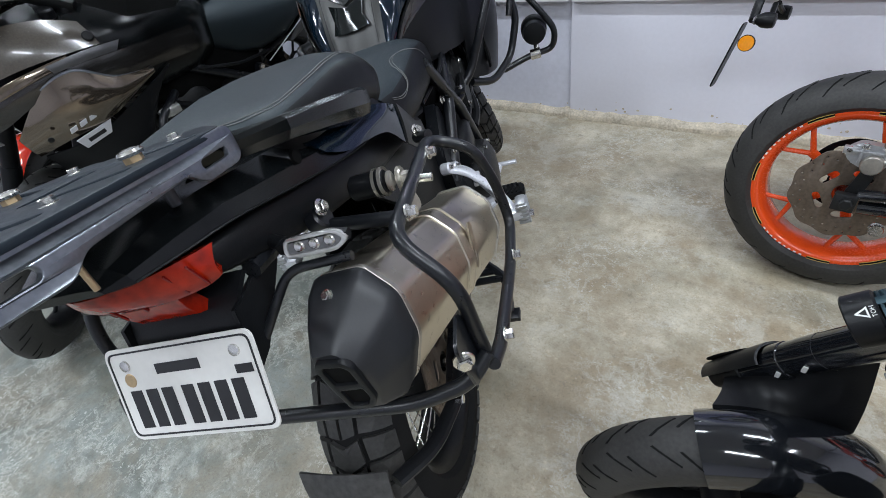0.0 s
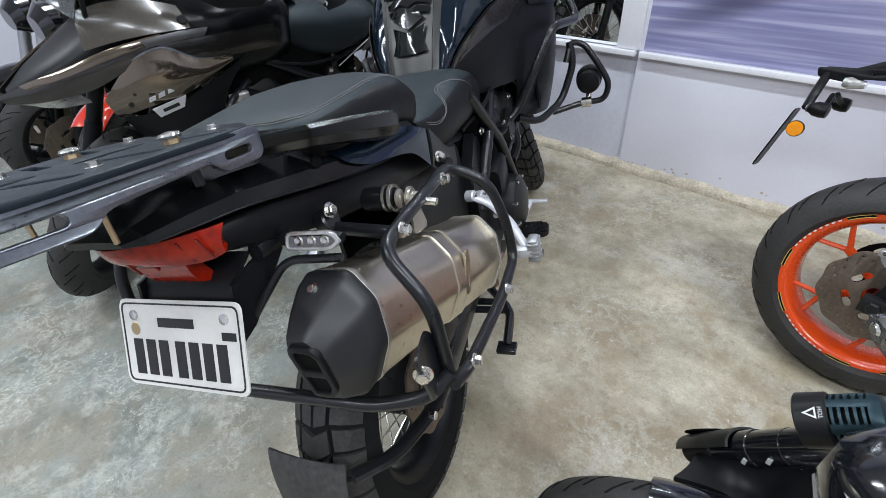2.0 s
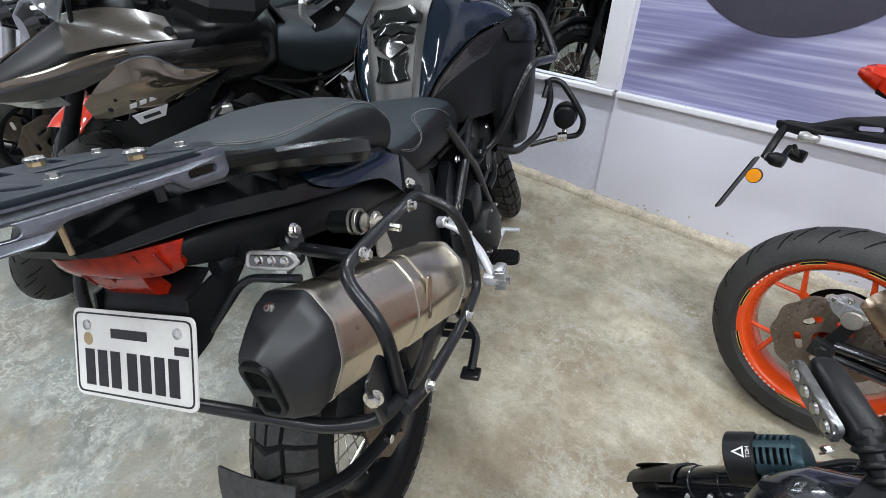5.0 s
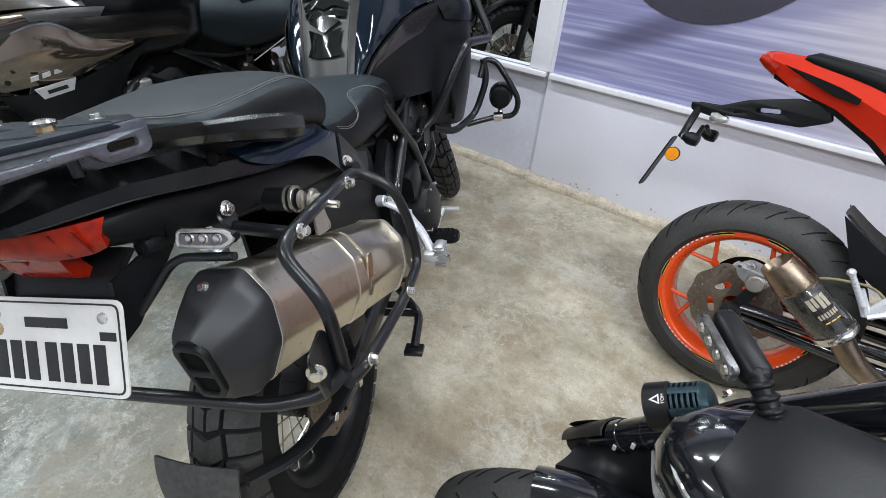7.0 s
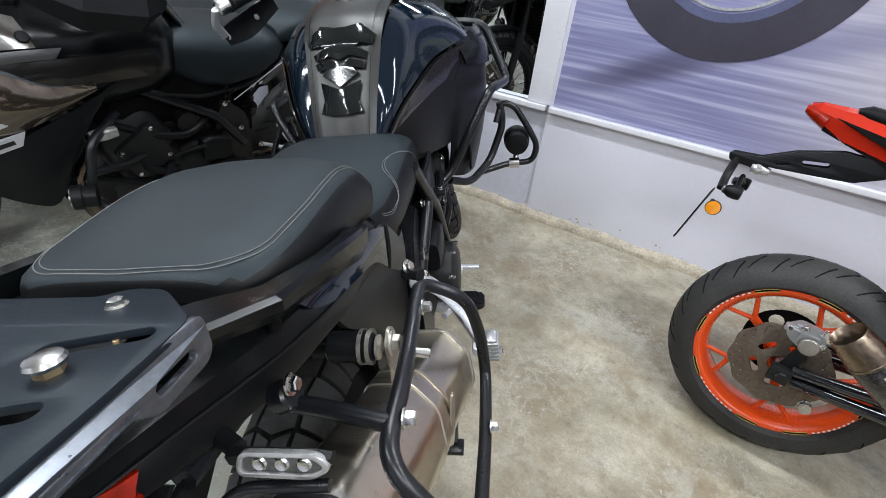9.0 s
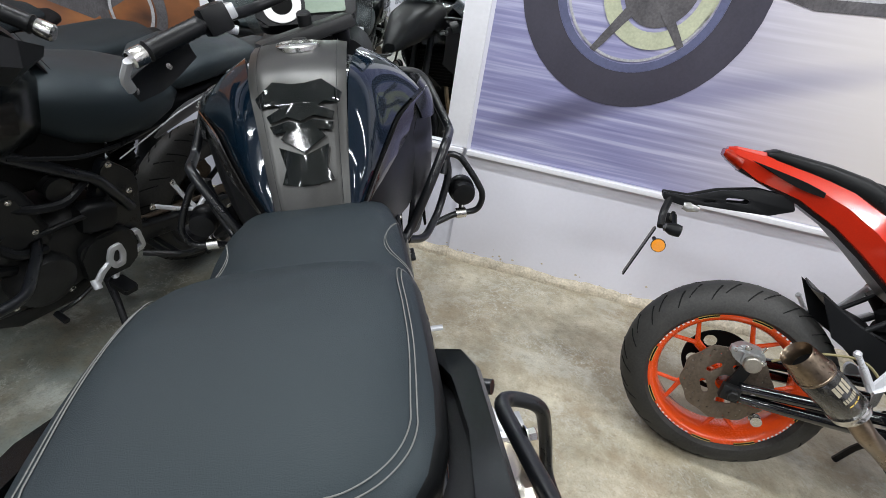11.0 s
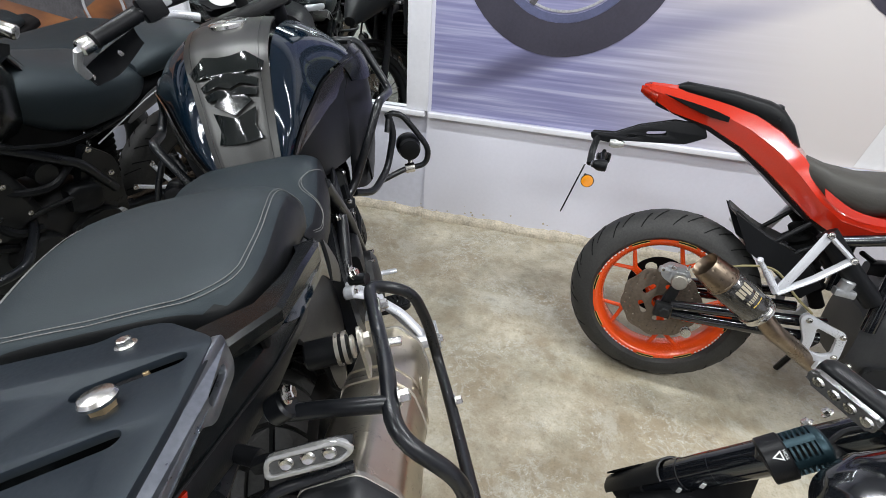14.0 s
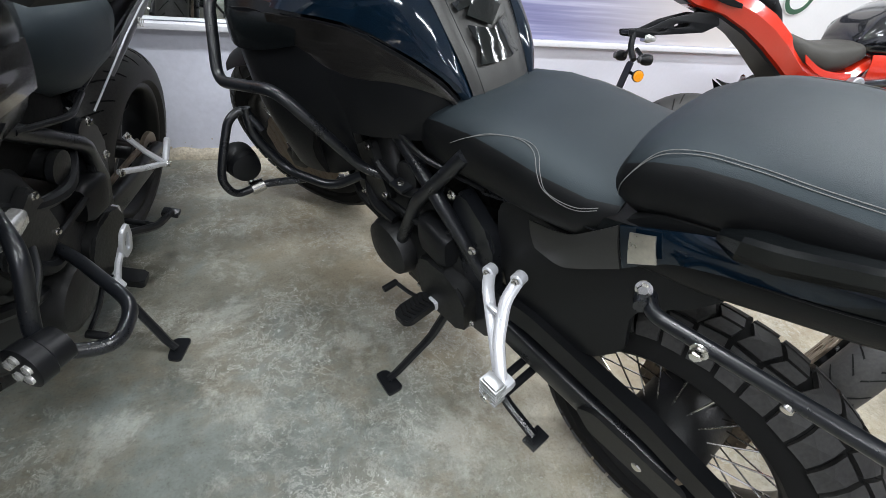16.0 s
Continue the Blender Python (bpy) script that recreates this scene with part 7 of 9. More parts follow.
        for ca in range(5):
            part("diode", moved(lathe([(0.012, 0.009), (0.018, 0.008), (0.020, 0.003)], 14, "y", (0.018 * math.cos(ca * 1.257), 0, 0.018 * math.sin(ca * 1.257))), Matrix.Translation((0.268 * sx, 1.19, 0.590)) @ Matrix.Rotation(radians(25 * sx), 4, "Z")), M_LENS, lp)
        part("marker_lamp", body([(-0.035, 0, 0.012, 0.014, 4), (0.0, 0, 0.016, 0.017, 4), (0.035, 0, 0.012, 0.013, 4)], 14), M_LENS, b, "small clear marker lamp", m=Matrix.Translation((0.206 * sx, 1.067, 0.722)))
        for p in ((0.213, 1.395, 0.80), (0.208, 1.06, 0.868), (0.160, 1.30, 0.985), (0.150, 1.36, 0.985)):
            part("fairing_screw", lathe([(0, 0.008), (0.003, 0.0075), (0.004, 0.004)], 12, "x", (0, 0, 0)) if sx > 0 else mirrored(lathe([(0, 0.008), (0.003, 0.0075), (0.004, 0.004)], 12, "x")), M_ENGINE, b, m=Matrix.Translation((p[0] * sx, p[1], p[2])))


BIKE_C = pose(-0.589, 2.490, 0, 0, -11.5, -218)
bronze = adventure_bike("adventure_motorcycle", BIKE_C, "bronze and black touring motorcycle with big hand guards", PARKED, 25, M_BLACKG, M_BLACK, "shell", M_BLACK, pad=False, style="cast", trail="road", plain=True, lock=48)
touring_trim(bronze, M_BRONZE, "wide black vinyl rider seat")
part("nose", body([(1.665, 0.822, 0.020, 0.010, 3), (1.60, 0.845, 0.070, 0.028, 3), (1.48, 0.885, 0.112, 0.052, 3), (1.35, 0.93, 0.135, 0.085, 3), (1.22, 0.95, 0.130, 0.09, 3), (1.12, 0.95, 0.11, 0.08, 3)]), M_BLACK, bronze)
for sx in (1, -1):
    part("headlight", ruled([(0.040 * sx, 1.655, 0.805), (0.085 * sx, 1.58, 0.812), (0.115 * sx, 1.50, 0.825)], [(0.035 * sx, 1.60, 0.775), (0.070 * sx, 1.55, 0.775), (0.100 * sx, 1.48, 0.785)], 4, 8, 0.004, 0.004), M_LENS, bronze, "clear headlight")
    part("screen_post", rod((0.10 * sx, 1.40, 1.00), (0.15 * sx, 1.38, 1.14), 0.007), M_BLACK, bronze)
part("windscreen", ruled([(-0.15, 1.43, 1.04), (-0.175, 1.37, 1.18), (-0.14, 1.31, 1.33)], [(0.15, 1.43, 1.04), (0.175, 1.37, 1.18), (0.14, 1.31, 1.33)], 9, 10, 0.08, 0.004), M_GLASSY, bronze, "smoked clear windscreen")
hl = part("heel_guard", holed(round_poly([(0.675, 0.366), (0.710, 0.366), (0.732, 0.406), (0.722, 0.454), (0.688, 0.458), (0.672, 0.416)], 0.012), [round_poly([(0.688, 0.384), (0.704, 0.384), (0.716, 0.408), (0.709, 0.438), (0.695, 0.440), (0.687, 0.416)], 0.008)], 0.007, SIDE(-0.212, -1)), M_ALU, bronze, "slotted silver heel guard")
part("peg_bracket", join(tube([(-0.206, 0.712, 0.396), (-0.208, 0.745, 0.372), (-0.214, 0.772, 0.336)], 0.008, 8, 0.01, flat=1.6), rod((-0.204, 0.770, 0.352), (-0.226, 0.774, 0.330), 0.012)), M_ALU, hl)
part("phone_clamp", join(rod((-0.08, 1.20, 1.03), (-0.08, 1.20, 1.055), 0.02), box(0.05, 0.03, 0.02, 0.005, (-0.06, 1.20, 1.045))), M_BLACK, bronze)


def next_bike(lateral, ahead):
    """The row goes on: a place beside the bronze motorcycle."""
    return BIKE_C @ Matrix.Rotation(radians(11.5), 4, "Y") @ Matrix.Translation((lateral, ahead, 0)) @ Matrix.Rotation(radians(-11.5), 4, "Y")



def street_bike(m, label, main, guard, fork, steer):
    """A plain parked street motorcycle: what shows of it behind the others."""
    b = thing("street_motorcycle", m, label, "motorcycle", PARKED)
    S = Matrix.Translation((0, 1.20, 0)) @ Matrix.Rotation(radians(steer), 4, "Z") @ Matrix.Translation((0, -1.20, 0))
    wheel(b, "front_wheel", (0, 1.38, 0.300), 0.300, 0.118, 0.215, M_BLACK, "cast", "road", S, disc=0.14, disc_x=-0.064)
    wheel(b, "rear_wheel", (0, 0.0, 0.302), 0.302, 0.150, 0.215, M_BLACK, "cast", "road", disc=0.11, disc_x=0.07)
    part("front_mudguard", sheet([[V(0.070 * math.sin(radians(a)), 1.38 + (0.306 + 0.016 * math.cos(radians(a))) * math.cos(t), 0.300 + (0.302 + 0.022 * math.cos(radians(a))) * math.sin(t)) for a in (-85, -60, -30, 0, 30, 60, 85)] for t in (radians(d) for d in range(64, 170, 6))], 0.004), guard, b, "glossy front mudguard", m=S)
    for sx in (1, -1):
        lg = part("fork_leg", join(rod((0.095 * sx, 1.316, 0.455), (0.095 * sx, 1.12, 0.93), 0.030, 0.029, 24), rod((0.095 * sx, 1.321, 0.443), (0.095 * sx, 1.313, 0.462), 0.0315, 0.0315, 24)), fork, b, "bright fork leg", m=S)
        part("fork_slider", rod((0.095 * sx, 1.38, 0.30), (0.095 * sx, 1.31, 0.47), 0.021), M_BLACK, lg)
        part("grip", rod((0.24 * sx, 1.06, 1.00), (0.36 * sx, 1.00, 0.985), 0.016), M_BLACK, b, m=S)
        part("swingarm", tube([(0.10 * sx, 0.0, 0.302), (0.105 * sx, 0.50, 0.36)], 0.020, 10, 0, flat=1.4), M_TUBE, b)
        part("tank_shroud", ruled([(0.12 * sx, 0.55, 0.80), (0.175 * sx, 0.80, 0.86), (0.19 * sx, 1.00, 0.86), (0.14 * sx, 1.14, 0.82)], [(0.12 * sx, 0.55, 0.72), (0.17 * sx, 0.78, 0.70), (0.18 * sx, 0.98, 0.66), (0.14 * sx, 1.10, 0.72)], 6, 12, -0.012 * sx, 0.004), main, b, "glossy tank shroud")
        part("rear_mirror", moved(body([(-0.015, 0, 0.055, 0.034, 3), (0.0, 0, 0.06, 0.038, 3), (0.02, 0, 0.03, 0.015, 3)], 18), Matrix.Translation((0.30 * sx, 1.10, 1.20))), M_BLACK, b, m=S)
        part("mirror_stalk", tube([(0.20 * sx, 1.08, 1.00), (0.24 * sx, 1.10, 1.12), (0.29 * sx, 1.10, 1.18)], 0.006, 8, 0.03), M_BLACK, b, m=S)
    part("triple_clamp", box(0.24, 0.06, 0.04, 0.01, (0, 1.12, 0.92)), M_ENGINE, b, m=S)
    part("handlebar", tube([(-0.36, 1.00, 0.985), (-0.20, 1.08, 1.00), (0.20, 1.08, 1.00), (0.36, 1.00, 0.985)], 0.011, 10, 0.05), M_BLACK, b, m=S)
    part("headlight", body([(1.14, 0.84, 0.09, 0.08, 2.6), (1.22, 0.84, 0.095, 0.085, 2.6), (1.27, 0.83, 0.06, 0.05, 2.4)]), M_BLACKG, b, m=S)
    part("fuel_tank", body([(0.50, 0.80, 0.08, 0.03, 3), (0.54, 0.83, 0.12, 0.075, 2.8), (0.66, 0.86, 0.15, 0.11, 2.6), (0.82, 0.87, 0.16, 0.12, 2.6), (0.96, 0.85, 0.14, 0.10, 2.6), (1.03, 0.83, 0.10, 0.07, 2.6)], 28), main, b, "glossy fuel tank")
    part("seat", body([(-0.20, 0.86, 0.07, 0.02, 3), (-0.10, 0.85, 0.11, 0.04, 3), (0.20, 0.80, 0.125, 0.045, 3), (0.44, 0.78, 0.12, 0.045, 3), (0.54, 0.79, 0.08, 0.03, 3)]), M_SEAT, b, "black vinyl seat")
    part("tail_body", body([(-0.28, 0.84, 0.05, 0.02, 3), (-0.15, 0.80, 0.10, 0.04, 3), (0.25, 0.72, 0.11, 0.05, 3), (0.5, 0.71, 0.10, 0.05, 3)]), M_BLACK, b)
    part("crankcase", body([(0.46, 0.34, 0.10, 0.08, 4), (0.54, 0.38, 0.15, 0.15, 4), (0.76, 0.42, 0.15, 0.18, 4), (0.94, 0.42, 0.11, 0.14, 4)]), M_ENGINE, b)
    part("side_stand", tube([(-0.11, 0.50, 0.25), (-0.17, 0.48, 0.14), (-0.21, 0.47, 0.055)], 0.011, 8, 0.02), M_TUBE, b)
    return b


street_bike(next_bike(0.60, 0.10), "black street motorcycle with a red front mudguard", M_BLACKG, M_RED, M_ALU, 45)
street_bike(next_bike(1.55, 0.30), "grey street motorcycle at the end of the row", M_GREY, M_BLACKG, M_ALUCAST, 16)
street_bike(next_bike(1.10, 0.22), "dark street motorcycle with lime green panels", M_GREEN, M_BLACK, M_BLACK, 14)


# ---- the red naked motorcycle ----
BIKE_B = pose(0.970, 1.027, 0, 0, -12.2, -130.5)
naked = thing("naked_motorcycle", BIKE_B, "red naked motorcycle with orange wheels on its side stand", "motorcycle", PARKED)
rw = wheel(naked, "rear_wheel", (0, -0.006, 0.301), 0.300, 0.155, 0.2145, M_ORANGE, "cast", "road", Matrix.Identity(4), disc=0.120, disc_x=0.072)
RIM_AT = Matrix.Translation((0.0630, 0, 0)) @ Matrix(((0, 0, 1, 0), (1, 0, 0, 0), (0, 1, 0, 0), (0, 0, 0, 1)))
for i, (a0, a1) in enumerate(((0.35, 0.62), (0.66, 1.30), (1.34, 1.60), (2.0, 2.27), (2.31, 2.95), (2.99, 3.25), (3.65, 3.92), (3.96, 4.60), (4.64, 4.90), (5.2, 5.47), (5.51, 6.05), (6.09, 6.3))):
    if i % 3 != 1:  # gold-edged black wedges at both ends of each legend
        part("rim_sticker", slab(annulus(0, 0, 0.2165, 0.2165, 0.966, a0, a1, 10), 0.0006, RIM_AT, 0), M_DARK, rw, flat=True)
        for r in (0.2168, 0.2100):
            part("sticker_edge", slab(annulus(0, 0, r, r, 0.9925, a0, a1, 10), 0.0006, RIM_AT @ Matrix.Translation((0, 0, 0.0006)), 0), M_GOLD, rw, flat=True)
    else:
        part("rim_sticker", slab(annulus(0, 0, 0.2165, 0.2165, 0.992, a0, a1, 12), 0.0006, RIM_AT, 0), M_DARK, rw, flat=True)
        for k in range(9):
            t0 = a0 + (a1 - a0) * (k + 0.2) / 9
            part("sticker_mark", slab(annulus(0, 0, 0.2140, 0.2140, 0.981, t0, t0 + (a1 - a0) * 0.055, 3), 0.0006, RIM_AT, 0), M_PRINT, rw, flat=True)
part("sprocket", holed(circle2(0.105, 44), [circle2(0.022, 10, (0.072 * math.cos(t), 0.072 * math.sin(t))) for t in (2 * math.pi * i / 5 for i in range(5))] + [circle2(0.03, 16)], 0.006, Matrix.Translation((-0.085, 0, 0)) @ Matrix.Rotation(math.pi / 2, 4, "Y")), M_DARK, rw, "black chain sprocket")
cal = part("brake_caliper", join(slab(round_poly([(-0.044, 0.428), (-0.020, 0.452), (0.030, 0.450), (0.050, 0.425), (0.046, 0.398), (0.010, 0.386), (-0.034, 0.404)], 0.010), 0.034, SIDE(0.082), 0.005), box(0.020, 0.030, 0.020, 0.005, (0.112, -0.034, 0.430)), box(0.012, 0.060, 0.006, 0.002, (0.118, 0.000, 0.432)), box(0.012, 0.006, 0.040, 0.002, (0.118, -0.010, 0.420))), M_ALUCAST, naked, "cast aluminium brake caliper")
part("piston_boss", lathe([(0.112, 0.024), (0.128, 0.0235), (0.131, 0.021), (0.131, 0.002)], 28, "x", (0, 0.018, 0.404)), M_TITAN, cal, "round machined piston cover")
for y, z in ((-0.036, 0.432), (0.042, 0.418), (-0.008, 0.446)):
    bolt_at("caliper_bolt", (0.118, y, z), (1, 0, 0), 0.006, cal, M_CHROME)
part("bleed_nipple", rod((0.108, 0.030, 0.440), (0.112, 0.034, 0.464), 0.0035), M_CHROME, cal)
part("caliper_bracket", slab(round_poly([(-0.012, 0.30), (0.022, 0.30), (0.034, 0.36), (0.030, 0.43), (-0.025, 0.44), (-0.025, 0.415), (0.008, 0.39)], 0.015), 0.012, SIDE(0.082), 0.003), M_ENGINE, cal)
for sx in (1, -1):
    arm = part("swingarm", join(tube([(0.108 * sx, 0.02, 0.318), (0.112 * sx, 0.16, 0.345), (0.115 * sx, 0.42, 0.395)], 0.017, 12, 0.05), tube([(0.108 * sx, 0.03, 0.288), (0.112 * sx, 0.16, 0.305), (0.115 * sx, 0.42, 0.345)], 0.017, 12, 0.05)), M_BLACKG, naked, "gloss black tubular swingarm")
    part("axle_block", box(0.026, 0.050, 0.046, 0.004, (0.118 * sx, 0.000, 0.298)), M_ENGINE, arm)
    part("axle_nut", lathe([(0.132, 0.016), (0.146, 0.016), (0.148, 0.012)], 6, "x", (0, 0.004, 0.300)) if sx > 0 else mirrored(lathe([(0.132, 0.016), (0.148, 0.012)], 6, "x", (0, 0.004, 0.300))), M_ENGINE, arm, flat=True)
    part("stand_bobbin", lathe([(0.128, 0.008), (0.130, 0.016), (0.135, 0.016), (0.137, 0.009), (0.146, 0.009), (0.148, 0.016), (0.152, 0.015), (0.1522, 0.006)], 20, "x", (0, 0.082, 0.254)) if sx > 0 else mirrored(lathe([(0.128, 0.008), (0.148, 0.016), (0.152, 0.006)], 20, "x", (0, 0.082, 0.254))), M_CHROME, arm, "steel stand bobbin")
# stubby exhaust
E0, E1 = V(0.268, 0.044, 0.522), V(0.226, 0.228, 0.408)
EM = between(E0, E1) @ Matrix.Diagonal((0.87, 0.87, 1, 1))
ex2 = part("silencer", moved(lathe([(0.062, 0.051), (0.066, 0.0545), (0.19, 0.0545), (0.194, 0.051)], 36, "z"), EM), M_CARBON, naked, "short black carbon silencer")
part("outlet", moved(lathe([(0.030, 0.036), (-0.008, 0.0415), (-0.010, 0.0435), (-0.006, 0.0450), (0.045, 0.0520), (0.058, 0.0535), (0.059, 0.0560), (0.064, 0.0560), (0.064, 0.03)], 36, "z"), EM), M_BURNT, ex2, "heat-tinted outlet")
# a dark disc ends the bore in place of its deep shade
part("outlet_hollow", moved(lathe([(0.029, 0.0365), (0.030, 0.020), (0.0301, 0.001)], 36, "z"), EM), M_DARK, ex2)
part("end_band", moved(lathe([(0.186, 0.050), (0.187, 0.0565), (0.193, 0.0565), (0.195, 0.053), (0.200, 0.0555), (0.206, 0.0555), (0.210, 0.030)], 36, "z"), EM), M_CHROME, ex2, "steel end band")
part("link_pipe", tube([E1, V(0.222, 0.272, 0.368), V(0.185, 0.325, 0.335), V(0.13, 0.42, 0.27), V(0.06, 0.55, 0.20)], 0.026, 14, 0.04), M_BURNT, ex2)
def sleeve_mark(turn, a, w, l, material):
    """A printed block on the sleeve: turn round it, a along it."""
    bm = slab([(-w / 2, 0), (w / 2, 0), (w / 2, l), (-w / 2, l)], 0.0006, Matrix.Identity(4), 0)
    part("sleeve_mark", moved(bm, EM @ Matrix.Rotation(radians(turn), 4, "Z") @ Matrix.Translation((0.0546, 0, a)) @ Matrix(((0, 0, 1, 0), (1, 0, 0, 0), (0, 1, 0, 0), (0, 0, 0, 1)))), material, ex2, flat=True)


for turn, a, w, l in ((136, 0.084, 0.010, 0.034), (150, 0.084, 0.010, 0.034), (164, 0.084, 0.008, 0.026), (176, 0.084, 0.010, 0.030)):
    sleeve_mark(turn, a, w, l, M_PALEGOLD)
for k in range(7):
    sleeve_mark(130 + 8 * k, 0.128, 0.005, 0.012, M_PALEGOLD)
for turn in (138, 154, 170):
    sleeve_mark(turn, 0.150, 0.012, 0.003, M_GOLD)
# tail and seats
part("tail_fairing", loft([[V(px * w, y, lo + pz * (hi - lo)) for px, pz in ((-0.42, 1.0), (-0.86, 0.86), (-1.0, 0.52), (-0.80, 0.06), (-0.5, 0.0), (0.5, 0.0), (0.80, 0.06), (1.0, 0.52), (0.86, 0.86), (0.42, 1.0))] for y, lo, hi, w in ((-0.245, 0.948, 0.962, 0.018), (-0.225, 0.925, 0.968, 0.036), (-0.15, 0.888, 0.970, 0.058), (-0.04, 0.866, 0.962, 0.070), (0.06, 0.822, 0.940, 0.082), (0.14, 0.772, 0.905, 0.094), (0.21, 0.722, 0.852, 0.106), (0.28, 0.672, 0.782, 0.116), (0.34, 0.645, 0.738, 0.122), (0.42, 0.638, 0.724, 0.126), (0.50, 0.668, 0.740, 0.122), (0.57, 0.710, 0.790, 0.112))]), M_RED, naked, "glossy red creased tail fairing", angle=16)
part("tail_undertray", loft([[V(px * w, y, lo + dz) for px, dz in ((-0.66, 0.014), (-0.60, -0.008), (0.60, -0.008), (0.66, 0.014))] for y, lo, w in ((-0.20, 0.912, 0.045), (-0.04, 0.866, 0.070), (0.06, 0.822, 0.082), (0.14, 0.772, 0.094), (0.21, 0.722, 0.106), (0.28, 0.672, 0.116), (0.34, 0.645, 0.122))]), M_BLACK, naked, "black undertray")
for sx in (1, -1):
    part("side_slot", ruled([(0.060 * sx, -0.185, 0.940), (0.0715 * sx, -0.06, 0.921), (0.080 * sx, 0.0, 0.905)], [(0.066 * sx, -0.15, 0.928), (0.0745 * sx, -0.06, 0.900), (0.082 * sx, 0.0, 0.892)], 4, 8, 0, 0.003), M_DARK, naked)
    part("tail_highlight", ruled([(0.124 * sx, 0.27, 0.770), (0.129 * sx, 0.36, 0.727), (0.130 * sx, 0.48, 0.722)], [(0.126 * sx, 0.28, 0.745), (0.131 * sx, 0.36, 0.705), (0.131 * sx, 0.48, 0.706)], 4, 10, 0, 0.003), M_RED, naked)
part("tail_light", body([(-0.252, 0.945, 0.03, 0.010, 3), (-0.235, 0.940, 0.036, 0.018, 3), (-0.20, 0.925, 0.045, 0.02, 3)]), M_REDLENS, naked, "red tail light")
part("passenger_pad", loft([ring_xz(y, 0, z, w, h, 3.2, 24) for y, z, w, h in ((-0.152, 0.965, 0.045, 0.008), (-0.13, 0.966, 0.056, 0.018), (0.0, 0.952, 0.070, 0.026), (0.09, 0.932, 0.076, 0.034), (0.125, 0.918, 0.077, 0.036), (0.165, 0.880, 0.074, 0.036), (0.195, 0.845, 0.062, 0.025))]), M_SEATSIDE, naked, "slim black passenger pad")
part("pad_welt", tube([(-0.077, 0.118, 0.915), (-0.06, 0.122, 0.952), (0, 0.124, 0.957), (0.06, 0.122, 0.952), (0.077, 0.118, 0.915)], 0.004, 8, 0.02), M_BLACK, naked)
part("rider_seat", loft([ring_xz(y, 0, z, w, h, 3, 28) for y, z, w, h in ((0.20, 0.820, 0.075, 0.026), (0.23, 0.805, 0.100, 0.034), (0.29, 0.775, 0.122, 0.048), (0.38, 0.760, 0.130, 0.056), (0.47, 0.775, 0.120, 0.054), (0.54, 0.798, 0.098, 0.042), (0.58, 0.812, 0.075, 0.026))]), M_DUSTY, naked, "dusty grey ribbed vinyl rider seat")
part("fuel_tank", body([(0.50, 0.82, 0.08, 0.03, 3), (0.54, 0.845, 0.12, 0.075, 2.8), (0.64, 0.865, 0.155, 0.115, 2.6), (0.80, 0.875, 0.165, 0.125, 2.6), (0.95, 0.855, 0.14, 0.11, 2.6), (1.03, 0.83, 0.10, 0.08, 2.6)], 32), M_BLACKG, naked, "gloss black fuel tank")
for sx in (1, -1):
    part("tank_shroud", ruled([(0.115 * sx, 0.55, 0.79), (0.165 * sx, 0.75, 0.80), (0.185 * sx, 0.98, 0.82), (0.15 * sx, 1.10, 0.80)], [(0.120 * sx, 0.55, 0.712), (0.165 * sx, 0.75, 0.69), (0.180 * sx, 0.98, 0.65), (0.15 * sx, 1.08, 0.70)], 6, 12, -0.012 * sx, 0.004), M_RED, naked, "red tank shroud")
